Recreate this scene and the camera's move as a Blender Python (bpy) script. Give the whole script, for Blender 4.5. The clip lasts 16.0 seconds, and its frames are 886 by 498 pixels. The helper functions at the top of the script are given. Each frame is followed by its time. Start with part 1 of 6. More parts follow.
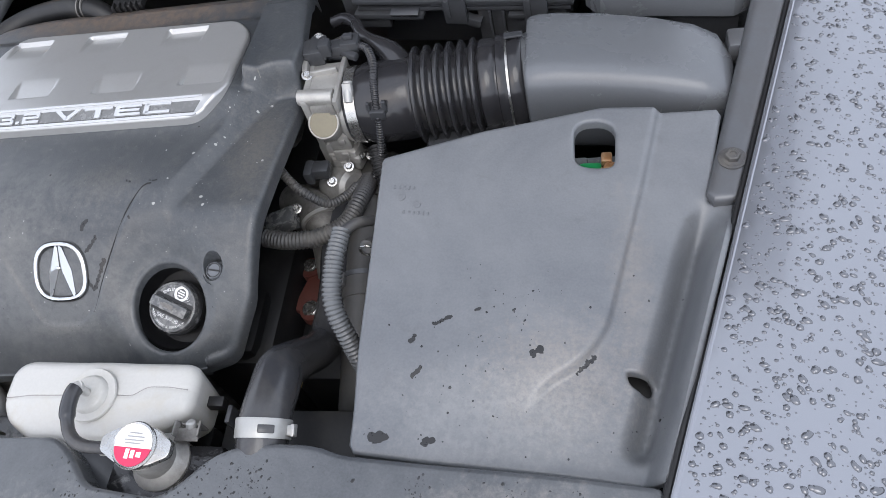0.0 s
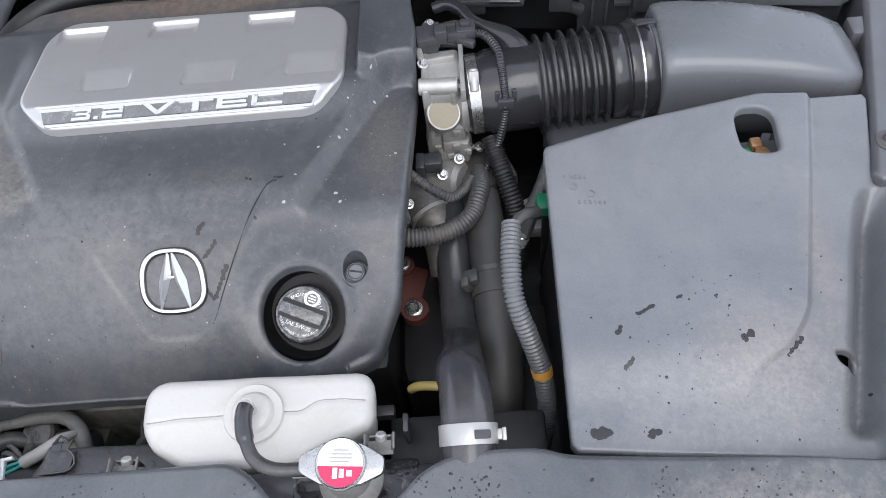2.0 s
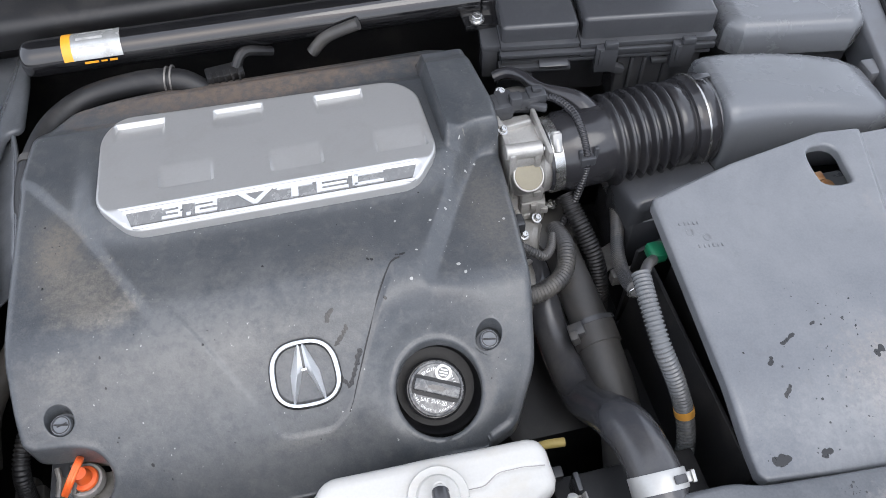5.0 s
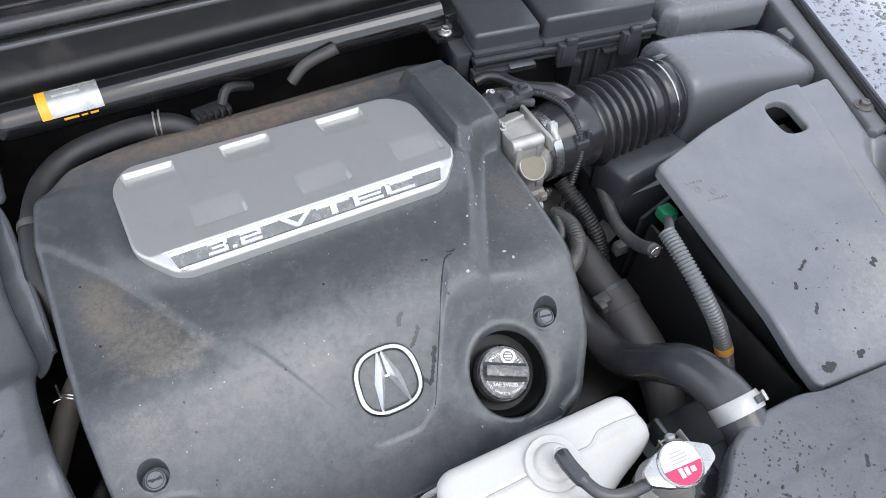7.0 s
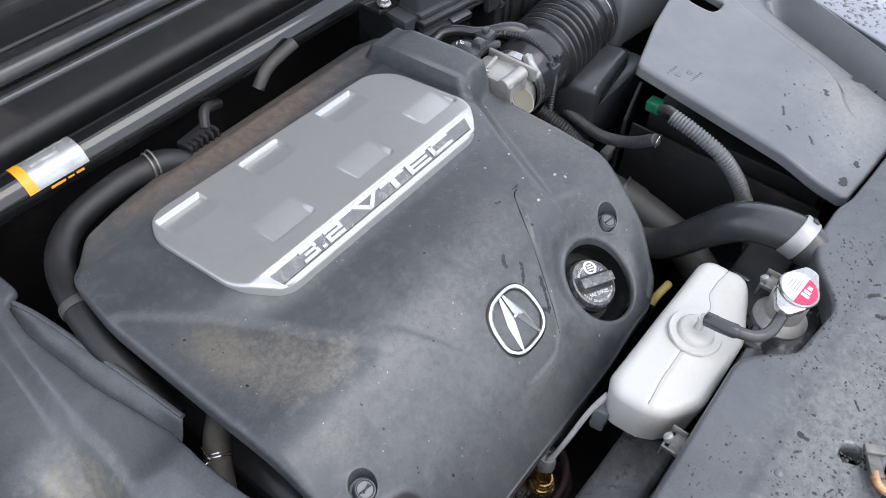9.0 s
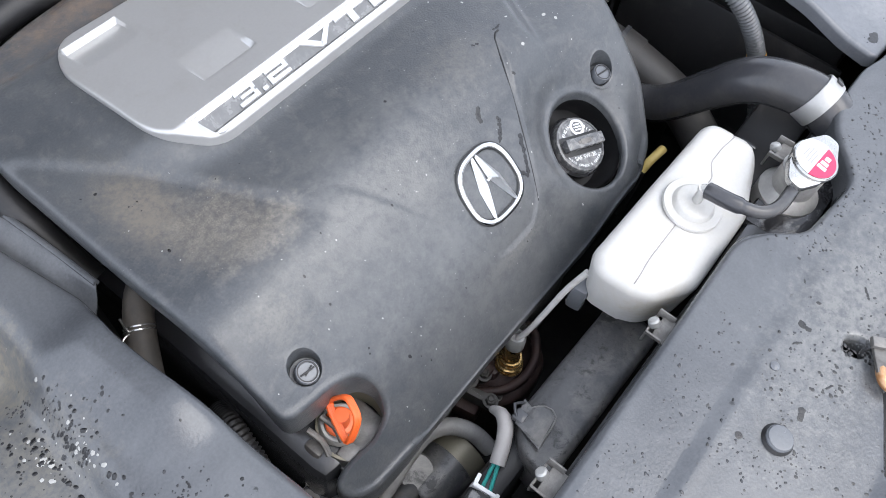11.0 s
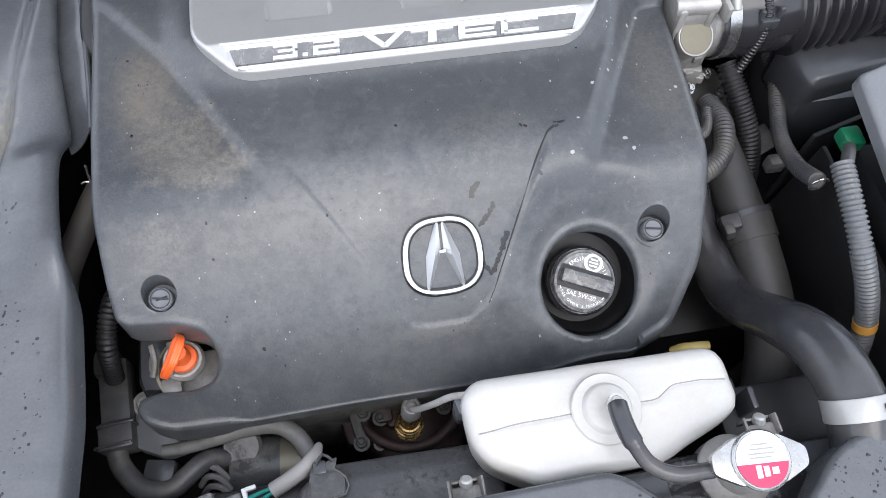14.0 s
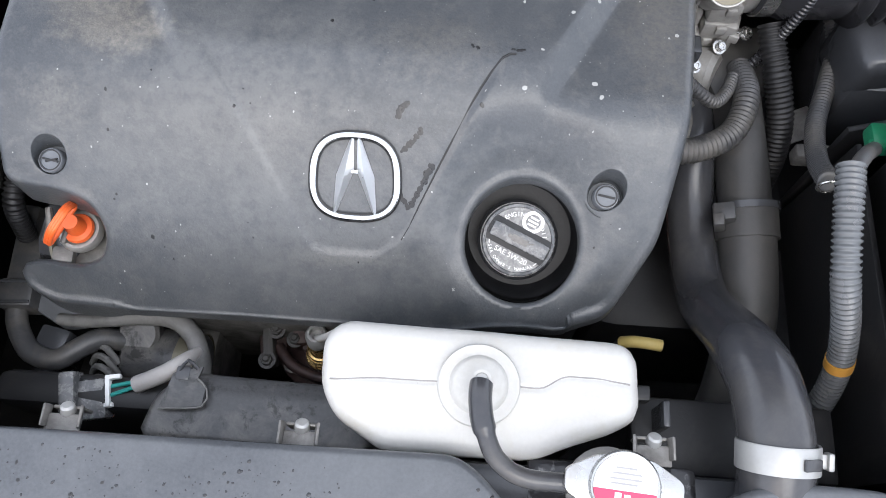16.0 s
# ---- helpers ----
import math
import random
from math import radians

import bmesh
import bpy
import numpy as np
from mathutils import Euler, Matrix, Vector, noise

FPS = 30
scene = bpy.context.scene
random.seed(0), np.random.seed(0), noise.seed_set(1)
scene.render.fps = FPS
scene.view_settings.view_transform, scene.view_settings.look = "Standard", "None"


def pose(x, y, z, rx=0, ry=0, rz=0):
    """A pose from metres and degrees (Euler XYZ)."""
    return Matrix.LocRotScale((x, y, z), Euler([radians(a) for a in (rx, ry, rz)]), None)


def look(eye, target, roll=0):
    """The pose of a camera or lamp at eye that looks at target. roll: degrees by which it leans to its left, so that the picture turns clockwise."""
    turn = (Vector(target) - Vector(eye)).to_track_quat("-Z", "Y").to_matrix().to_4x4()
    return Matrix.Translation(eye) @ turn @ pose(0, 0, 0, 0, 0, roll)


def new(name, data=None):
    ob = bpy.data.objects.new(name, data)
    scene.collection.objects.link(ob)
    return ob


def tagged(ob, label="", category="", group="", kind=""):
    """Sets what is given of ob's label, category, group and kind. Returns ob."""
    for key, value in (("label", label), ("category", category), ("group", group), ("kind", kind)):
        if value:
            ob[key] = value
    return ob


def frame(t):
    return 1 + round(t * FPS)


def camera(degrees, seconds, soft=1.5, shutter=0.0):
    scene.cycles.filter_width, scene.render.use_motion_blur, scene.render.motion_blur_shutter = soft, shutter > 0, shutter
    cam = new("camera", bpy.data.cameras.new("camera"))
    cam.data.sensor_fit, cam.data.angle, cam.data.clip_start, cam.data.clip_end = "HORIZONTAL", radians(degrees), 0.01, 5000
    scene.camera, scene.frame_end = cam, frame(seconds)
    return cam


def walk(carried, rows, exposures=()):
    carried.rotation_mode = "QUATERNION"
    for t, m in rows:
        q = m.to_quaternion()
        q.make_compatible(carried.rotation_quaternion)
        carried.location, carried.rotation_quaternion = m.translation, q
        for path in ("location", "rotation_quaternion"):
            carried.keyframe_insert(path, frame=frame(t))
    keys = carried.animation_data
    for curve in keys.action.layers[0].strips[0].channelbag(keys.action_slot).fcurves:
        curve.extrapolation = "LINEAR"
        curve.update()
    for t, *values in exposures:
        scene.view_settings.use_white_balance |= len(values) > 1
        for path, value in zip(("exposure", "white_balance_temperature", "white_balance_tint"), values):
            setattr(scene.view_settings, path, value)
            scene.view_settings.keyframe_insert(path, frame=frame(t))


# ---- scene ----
cam = camera(59.7, 16.0, soft=0.55)
METRES, EYE, TILT, LEAN, TURN = 2.227, 1.5227, -55.335, 11.263, 5.349
ROWS = [
    (0.0, 0.0, 0.0, 0.0, 0.0, 0.0, -0.0),
    (0.5, -0.0315, 0.0216, 0.018, -1.73, 0.77, -6.29),
    (1.0, -0.0979, 0.0287, 0.0115, -4.5, 1.16, -2.07),
    (1.5, -0.1372, 0.0202, -0.012, -8.67, 1.31, 1.81),
    (2.0, -0.1382, 0.0245, 0.0005, -9.49, -0.36, 2.3),
    (2.5, -0.1497, 0.035, 0.0131, -9.62, -0.68, 1.73),
    (3.0, -0.2034, 0.0502, 0.0204, -11.3, -1.0, 3.72),
    (3.5, -0.252, 0.0687, 0.0161, -15.59, -1.23, 7.13),
    (4.0, -0.2551, 0.0649, 0.0219, -16.19, -1.17, 7.37),
    (4.5, -0.2579, 0.0496, 0.0188, -17.51, 1.12, 8.09),
    (7.0, -0.3588, 0.0774, 0.0205, -30.22, 2.82, 19.33),
    (7.5, -0.3985, 0.1082, 0.0407, -34.11, 1.34, 24.72),
    (8.0, -0.4306, 0.1245, 0.0464, -39.28, -1.09, 30.12),
    (10.5, -0.4865, 0.2123, 0.0889, -56.43, -14.95, 40.84),
    (11.0, -0.4347, 0.192, 0.0555, -49.76, -17.08, 35.68),
    (11.5, -0.4097, 0.1716, 0.0309, -38.88, -13.96, 27.61),
    (12.0, -0.3997, 0.1782, 0.0368, -35.68, -13.58, 26.82),
    (12.5, -0.3866, 0.1859, 0.0418, -35.24, -13.94, 25.79),
    (13.0, -0.3522, 0.1698, 0.0386, -28.51, -11.05, 18.09),
    (13.5, -0.3187, 0.1357, 0.0264, -20.89, -8.43, 5.24),
    (14.0, -0.3084, 0.1284, 0.0298, -20.21, -7.36, 5.36),
    (14.5, -0.2921, 0.1478, 0.0257, -19.57, -8.44, 5.34),
    (15.0, -0.2418, 0.1485, 0.0214, -14.83, -10.14, -1.46),
    (15.5, -0.2266, 0.1415, 0.0206, -10.84, -11.08, -5.68),
    (16.0, -0.2262, 0.1427, 0.0226, -9.98, -12.04, -5.19),
]
walk(cam, [(t, pose(0.6497, -0.4490, EYE, TILT, LEAN, TURN) @ pose(METRES * x, METRES * y, METRES * z, 90 + pitch, roll, yaw)) for t, x, y, z, yaw, pitch, roll in ROWS],
     exposures=[(0.0, 0.10), (2.0, 0.26), (4.5, 0.38), (8.0, 0.34), (10.5, 0.27), (11.0, 0.58), (11.5, 0.50), (12.0, 0.77), (12.5, 0.72), (13.0, 0.62), (13.5, 0.46), (14.5, 0.44), (15.0, 0.56), (16.0, 0.54)])

# ---- world, sun ----
world = bpy.data.worlds.new("overcast_sky")
scene.world = world
world.use_nodes = True
wn = world.node_tree.nodes
wl = world.node_tree.links
sky = wn.new("ShaderNodeTexSky")
sky.sky_type = "NISHITA"
sky.sun_disc = False
sky.sun_elevation = radians(48)
sky.sun_rotation = radians(200)
sky.dust_density = 3.0
grey = wn.new("ShaderNodeMixRGB")
grey.inputs[0].default_value = 0.72
grey.inputs[2].default_value = (7.62, 8.1, 9.25, 1)
wl.new(sky.outputs[0], grey.inputs[1])
wl.new(grey.outputs[0], wn["Background"].inputs[0])
wn["Background"].inputs[1].default_value = 0.215
sun = new("sun", bpy.data.lights.new("sun", "SUN"))
sun.data.energy = 1.0
sun.data.angle = radians(35)
sun.data.color = (1.0, 0.97, 0.93)
sun.matrix_world = look((0.7, -1.2, 3.2), (0.1, 0.1, 0.8))


# ---- materials ----
def mat(name, base, rough=0.5, metal=0.0, stain=None, fine=0.12, fine_scale=350, bump=0.15, speck=None, spec=0.5, trans=0.0, ior=1.5,
        stain2=None, rough_var=0.1, coat=0.0, patches=()):
    """Principled surface with fine grain, broad stains (colour, amount, scale, low, high) and specks (colour, scale, size); patches: dirt (centre, radius, colour, amount, noise scale)."""
    m = bpy.data.materials.new(name)
    m.use_nodes = True
    n, l = m.node_tree.nodes, m.node_tree.links
    b = n["Principled BSDF"]
    tc = n.new("ShaderNodeTexCoord")
    g = n.new("ShaderNodeTexNoise")
    g.inputs["Scale"].default_value = fine_scale
    g.inputs["Detail"].default_value = 4
    l.new(tc.outputs["Object"], g.inputs["Vector"])
    mix = n.new("ShaderNodeMixRGB")
    mix.blend_type = "MULTIPLY"
    mix.inputs[0].default_value = fine
    mix.inputs[1].default_value = (*base, 1)
    l.new(g.outputs["Fac"], mix.inputs[2])
    colour = mix.outputs[0]
    rough_in = None
    for k, st in enumerate((stain, stain2)):
        if not st:
            continue
        c, amount, scale, lo, hi = st
        s = n.new("ShaderNodeTexNoise")
        s.inputs["Scale"].default_value = scale
        s.inputs["Detail"].default_value = 9
        s.inputs["Roughness"].default_value = 0.68
        s.inputs["Distortion"].default_value = 0.4
        l.new(tc.outputs["Object"], s.inputs["Vector"])
        r = n.new("ShaderNodeMapRange")
        r.inputs[1].default_value, r.inputs[2].default_value = lo, hi
        r.inputs[3].default_value, r.inputs[4].default_value = 0.0, amount
        l.new(s.outputs["Fac"], r.inputs[0])
        x = n.new("ShaderNodeMixRGB")
        x.inputs[2].default_value = (*c, 1)
        l.new(r.outputs[0], x.inputs[0])
        l.new(colour, x.inputs[1])
        colour = x.outputs[0]
        rough_in = r.outputs[0]
    for centre, radius, c, amount, scale, *hard in patches:
        far = n.new("ShaderNodeVectorMath")
        far.operation = "SUBTRACT"
        far.inputs[1].default_value = centre
        l.new(tc.outputs["Object"], far.inputs[0])
        sq = n.new("ShaderNodeVectorMath")
        sq.operation = "DIVIDE"
        sq.inputs[1].default_value = radius
        l.new(far.outputs[0], sq.inputs[0])
        ln = n.new("ShaderNodeVectorMath")
        ln.operation = "LENGTH"
        l.new(sq.outputs[0], ln.inputs[0])
        s = n.new("ShaderNodeTexNoise")
        s.inputs["Scale"].default_value = scale
        s.inputs["Detail"].default_value = 10
        s.inputs["Roughness"].default_value = 0.72
        l.new(tc.outputs["Object"], s.inputs["Vector"])
        ad = n.new("ShaderNodeMath")
        ad.operation = "MULTIPLY_ADD"
        ad.inputs[1].default_value = -2.6
        l.new(s.outputs["Fac"], ad.inputs[0])
        l.new(ln.outputs["Value"], ad.inputs[2])
        r = n.new("ShaderNodeMapRange")
        r.inputs[1].default_value, r.inputs[2].default_value = -0.12, -0.12 - (hard[0] if hard else 0.93)
        r.inputs[3].default_value, r.inputs[4].default_value = 0.0, amount
        l.new(ad.outputs[0], r.inputs[0])
        fleck = n.new("ShaderNodeTexNoise")
        fleck.inputs["Scale"].default_value = scale * 2.3
        fleck.inputs["Detail"].default_value = 6
        fleck.inputs["Roughness"].default_value = 0.65
        l.new(tc.outputs["Object"], fleck.inputs["Vector"])
        worn = n.new("ShaderNodeMapRange")
        worn.inputs[1].default_value, worn.inputs[2].default_value = 0.36, 0.56
        worn.inputs[3].default_value, worn.inputs[4].default_value = 0.3, 1.0
        l.new(fleck.outputs["Fac"], worn.inputs[0])
        amt = n.new("ShaderNodeMath")
        amt.operation = "MULTIPLY"
        l.new(r.outputs[0], amt.inputs[0])
        l.new(worn.outputs[0], amt.inputs[1])
        x = n.new("ShaderNodeMixRGB")
        x.inputs[2].default_value = (*c, 1)
        l.new(amt.outputs[0], x.inputs[0])
        l.new(colour, x.inputs[1])
        colour = x.outputs[0]
    if speck:
        c, scale, size = speck
        v = n.new("ShaderNodeTexVoronoi")
        v.inputs["Scale"].default_value = scale
        v.inputs["Randomness"].default_value = 1.0
        l.new(tc.outputs["Object"], v.inputs["Vector"])
        w = n.new("ShaderNodeTexNoise")
        w.inputs["Scale"].default_value = scale * 0.23
        l.new(tc.outputs["Object"], w.inputs["Vector"])
        a = n.new("ShaderNodeMath")
        a.operation = "MULTIPLY"
        a.inputs[1].default_value = size * 2.0
        l.new(w.outputs["Fac"], a.inputs[0])
        sub = n.new("ShaderNodeMath")
        sub.operation = "SUBTRACT"
        sub.inputs[1].default_value = size * 0.86
        l.new(a.outputs[0], sub.inputs[0])
        t = n.new("ShaderNodeMath")
        t.operation = "LESS_THAN"
        l.new(v.outputs["Distance"], t.inputs[0])
        l.new(sub.outputs[0], t.inputs[1])
        x = n.new("ShaderNodeMixRGB")
        x.inputs[2].default_value = (*c, 1)
        l.new(t.outputs[0], x.inputs[0])
        l.new(colour, x.inputs[1])
        colour = x.outputs[0]
    l.new(colour, b.inputs["Base Color"])
    rr = n.new("ShaderNodeMapRange")
    rr.inputs[3].default_value, rr.inputs[4].default_value = max(0.02, rough - rough_var), min(1.0, rough + rough_var)
    l.new(rough_in if rough_in else g.outputs["Fac"], rr.inputs[0])
    l.new(rr.outputs[0], b.inputs["Roughness"])
    b.inputs["Metallic"].default_value = metal
    b.inputs["Specular IOR Level"].default_value = spec
    b.inputs["IOR"].default_value = ior
    b.inputs["Transmission Weight"].default_value = trans
    b.inputs["Coat Weight"].default_value = coat
    if bump:
        bp = n.new("ShaderNodeBump")
        bp.inputs["Strength"].default_value = bump
        bp.inputs["Distance"].default_value = 0.001
        l.new(g.outputs["Fac"], bp.inputs["Height"])
        l.new(bp.outputs[0], b.inputs["Normal"])
    return m


DUST = (0.20, 0.18, 0.15)
M_COVER = mat("cover_plastic", (0.066, 0.072, 0.080), 0.40, stain=((0.135, 0.138, 0.140), 0.55, 6, 0.38, 0.78), speck=((0.34, 0.335, 0.32), 130, 0.12),
              stain2=((0.15, 0.147, 0.140), 0.30, 75, 0.52, 0.70), bump=0.25, fine=0.5, fine_scale=480,
              patches=(((-0.240, 0.170, 0.89), (0.036, 0.075, 0.3), (0.112, 0.106, 0.098), 0.85, 60), ((-0.184, 0.090, 0.89), (0.036, 0.021, 0.3), (0.190, 0.175, 0.152), 0.95, 70, 0.7),
                       ((-0.211, 0.122, 0.89), (0.036, 0.042, 0.3), (0.186, 0.172, 0.150), 0.95, 65, 0.7), ((-0.240, 0.180, 0.89), (0.026, 0.045, 0.3), (0.145, 0.130, 0.111), 0.85, 110, 0.7), ((-0.205, 0.115, 0.89), (0.045, 0.05, 0.3), (0.060, 0.057, 0.054), 0.55, 300, 0.6),
                       ((-0.235, 0.035, 0.87), (0.024, 0.022, 0.2), (0.20, 0.19, 0.17), 0.3, 170), ((0.238, 0.14, 0.88), (0.035, 0.09, 0.3), (0.140, 0.128, 0.112), 0.5, 120),
                       ((-0.02, 0.415, 0.90), (0.23, 0.050, 0.2), (0.155, 0.120, 0.096), 0.95, 50), ((-0.01, -0.0525, 0.80), (0.05, 0.007, 0.1), (0.22, 0.207, 0.185), 0.35, 200),
                       ((0.06, 0.09, 0.90), (0.05, 0.03, 0.2), (0.155, 0.146, 0.130), 0.35, 90), ((-0.10, 0.05, 0.88), (0.13, 0.08, 0.3), (0.145, 0.144, 0.140), 0.5, 45),
                       ((0.0, -0.03, 0.83), (0.28, 0.065, 0.3), (0.140, 0.141, 0.140), 0.5, 40), ((-0.06, 0.025, 0.86), (0.020, 0.030, 0.2), (0.17, 0.165, 0.155), 0.3, 200)))
M_PANEL = mat("panel_plastic", (0.087, 0.093, 0.102), 0.31, stain=((0.175, 0.180, 0.186), 0.55, 6, 0.40, 0.75), stain2=((0.02, 0.021, 0.023), 0.85, 70, 0.66, 0.68), bump=0.2, fine=0.40, fine_scale=420, speck=((0.03, 0.03, 0.032), 150, 0.10),
              patches=(((0.60, -0.16, 0.86), (0.06, 0.05, 0.2), (0.24, 0.205, 0.175), 0.5, 60), ((0.57, -0.30, 0.86), (0.12, 0.05, 0.2), (0.33, 0.30, 0.27), 0.4, 80),
                       ((-0.410, 0.205, 0.85), (0.040, 0.055, 0.2), (0.21, 0.19, 0.145), 0.75, 50), ((-0.425, 0.10, 0.85), (0.05, 0.06, 0.2), (0.19, 0.178, 0.15), 0.5, 90), ((0.10, -0.33, 0.85), (0.16, 0.06, 0.2), (0.25, 0.245, 0.23), 0.5, 80)))
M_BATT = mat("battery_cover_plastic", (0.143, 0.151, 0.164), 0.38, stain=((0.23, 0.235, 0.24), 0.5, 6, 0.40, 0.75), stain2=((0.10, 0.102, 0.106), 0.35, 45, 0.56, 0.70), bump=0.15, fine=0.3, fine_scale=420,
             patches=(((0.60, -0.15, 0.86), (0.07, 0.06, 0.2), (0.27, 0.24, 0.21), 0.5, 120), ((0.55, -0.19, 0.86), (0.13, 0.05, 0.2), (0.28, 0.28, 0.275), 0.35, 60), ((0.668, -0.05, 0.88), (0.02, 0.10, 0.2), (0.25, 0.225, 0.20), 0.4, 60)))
M_PANEL_CLEAN = mat("duct_plastic", (0.130, 0.137, 0.148), 0.36, stain=((0.1, 0.1, 0.1), 0.3, 9, 0.45, 0.75), bump=0.1)
M_BLACK = mat("black_plastic", (0.050, 0.052, 0.057), 0.32, stain=((0.10, 0.1, 0.1), 0.25, 14, 0.5, 0.8), bump=0.15)
M_BELLOWS = mat("bellows_rubber", (0.026, 0.026, 0.029), 0.26, stain=((0.09, 0.085, 0.08), 0.3, 14, 0.5, 0.8), bump=0.08)
# Black of grimy parts; also colours the drawn shade lines and gap strips.
M_DARK = mat("grime_and_shade_black", (0.012, 0.012, 0.013), 0.6, stain=((0.06, 0.055, 0.05), 0.5, 18, 0.5, 0.75))
M_RUBBER = mat("rubber_hose", (0.042, 0.043, 0.048), 0.33, stain=(DUST, 0.25, 10, 0.45, 0.75), bump=0.1)
M_DUSTY = mat("dusty_rubber", (0.046, 0.045, 0.044), 0.6, stain=(DUST, 0.2, 16, 0.42, 0.75))
M_CONDUIT = mat("grey_conduit", (0.115, 0.12, 0.125), 0.35, stain=((0.08, 0.075, 0.07), 0.5, 30, 0.5, 0.75))
M_CONDUIT_DARK = mat("dark_conduit", (0.060, 0.060, 0.062), 0.5, stain=(DUST, 0.45, 25, 0.45, 0.7))
M_SILVER = mat("silver_paint", (0.50, 0.50, 0.495), 0.42, metal=0.55, stain=((0.36, 0.345, 0.325), 0.4, 14, 0.5, 0.8), bump=0.02, fine=0.08, stain2=((0.40, 0.385, 0.36), 0.3, 90, 0.6, 0.72))
M_BRIGHT = mat("bright_silver", (0.60, 0.605, 0.61), 0.32, metal=0.5, bump=0.05, fine=0.1, stain=((0.42, 0.41, 0.39), 0.3, 40, 0.55, 0.8))
# Grey blotches stand in for the strip's patchy reflections.
M_STRIP = mat("polished_strip", (0.17, 0.17, 0.168), 0.30, metal=0.3, bump=0.06, fine_scale=900, stain=((0.27, 0.27, 0.265), 0.6, 22, 0.45, 0.60), rough_var=0.08)
M_CHROME = mat("chrome", (0.8, 0.81, 0.82), 0.10, metal=1.0, bump=0.02, fine=0.05, rough_var=0.05)
M_STEEL = mat("plated_steel", (0.48, 0.48, 0.47), 0.35, metal=0.9, stain=((0.25, 0.2, 0.15), 0.5, 60, 0.5, 0.8))
M_ALU = mat("cast_aluminium", (0.42, 0.41, 0.39), 0.50, metal=0.45, stain=((0.21, 0.203, 0.192), 0.7, 30, 0.42, 0.7), bump=0.3)
M_ALU_DARK = mat("grimy_aluminium", (0.26, 0.25, 0.235), 0.6, metal=0.5, stain=((0.06, 0.055, 0.05), 0.8, 22, 0.4, 0.65), bump=0.3)
M_TANK = mat("white_polyethylene", (0.54, 0.53, 0.505), 0.42, stain=((0.46, 0.42, 0.34), 0.5, 22, 0.52, 0.75), bump=0.05, speck=((0.30, 0.28, 0.25), 75, 0.11), patches=(((0.02, -0.19, 0.81), (0.04, 0.03, 0.03), (0.36, 0.30, 0.19), 0.6, 60), ((0.19, -0.19, 0.80), (0.05, 0.025, 0.04), (0.40, 0.36, 0.27), 0.5, 60), ((0.108, -0.161, 0.86), (0.04, 0.03, 0.02), (0.40, 0.385, 0.35), 0.4, 90)))
M_CLAMP = mat("zinc_clamp", (0.40, 0.40, 0.39), 0.45, metal=0.35, stain=((0.35, 0.34, 0.32), 0.6, 45, 0.45, 0.75))
M_BADGE = mat("bright_chrome", (0.62, 0.63, 0.64), 0.16, metal=1.0, bump=0.05, fine=0.06, rough_var=0.08, stain=((0.4, 0.4, 0.4), 0.5, 120, 0.5, 0.7))
M_LEG = mat("satin_chrome", (0.70, 0.71, 0.72), 0.30, metal=0.75, bump=0.03, fine=0.06, rough_var=0.06)
M_WHITE = mat("white_paint", (0.8, 0.8, 0.79), 0.35, bump=0.03, stain=((0.55, 0.53, 0.5), 0.4, 60, 0.55, 0.8))
M_RED = mat("red_print", (0.62, 0.03, 0.10), 0.35, bump=0.02)
M_ORANGE = mat("orange_plastic", (0.85, 0.14, 0.03), 0.4, bump=0.03)
M_YELLOW = mat("yellow_plastic", (0.60, 0.46, 0.16), 0.45, bump=0.05)
M_TAPE = mat("orange_tape", (0.55, 0.27, 0.05), 0.5)
M_GREEN = mat("green_plastic", (0.01, 0.26, 0.08), 0.4)
M_GREEN_DARK = mat("dark_green_plastic", (0.006, 0.13, 0.060), 0.4)
M_COPPER = mat("corroded_copper", (0.5, 0.24, 0.1), 0.5, metal=0.6, stain=((0.6, 0.5, 0.35), 0.7, 90, 0.4, 0.7))
M_BRASS = mat("brass", (0.6, 0.4, 0.16), 0.35, metal=0.9, stain=((0.15, 0.08, 0.04), 0.45, 90, 0.45, 0.7))
M_RUST = mat("rusty_iron", (0.045, 0.028, 0.026), 0.6, metal=0.2, stain=((0.11, 0.065, 0.055), 0.8, 28, 0.4, 0.7))
M_TAN = mat("tarnished_cap", (0.17, 0.155, 0.115), 0.5, metal=0.4, stain=((0.2, 0.18, 0.13), 0.6, 60, 0.4, 0.7))
# Near-black holds the deep well's shade as well as the oil.
M_WELL = mat("oily_shaded_black", (0.012, 0.012, 0.013), 0.55, stain=((0.03, 0.03, 0.03), 0.6, 60, 0.5, 0.7), spec=0.3)
# Dusty hose; base colour lowered for the shadow it lies in.
M_HOSE_DUST = mat("shaded_dusty_hose", (0.050, 0.045, 0.040), 0.75, stain=((0.10, 0.085, 0.070), 0.6, 35, 0.45, 0.7), bump=0.2)
M_REDBROWN = mat("red_brown_bracket", (0.14, 0.045, 0.036), 0.55, stain=((0.1, 0.05, 0.04), 0.6, 50, 0.45, 0.7))
M_BAR = mat("gloss_black_paint", (0.010, 0.010, 0.011), 0.22, spec=0.5, coat=0.6, stain=((0.06, 0.06, 0.06), 0.3, 12, 0.52, 0.8), bump=0.05, rough_var=0.12)
M_STICKER = mat("silver_sticker", (0.50, 0.51, 0.50), 0.3, metal=0.5, stain=((0.25, 0.25, 0.245), 0.8, 55, 0.45, 0.7))
M_STICKER_WORN = mat("worn_label_print", (0.40, 0.40, 0.39), 0.45, metal=0.3, stain=((0.6, 0.6, 0.58), 0.8, 120, 0.45, 0.6))
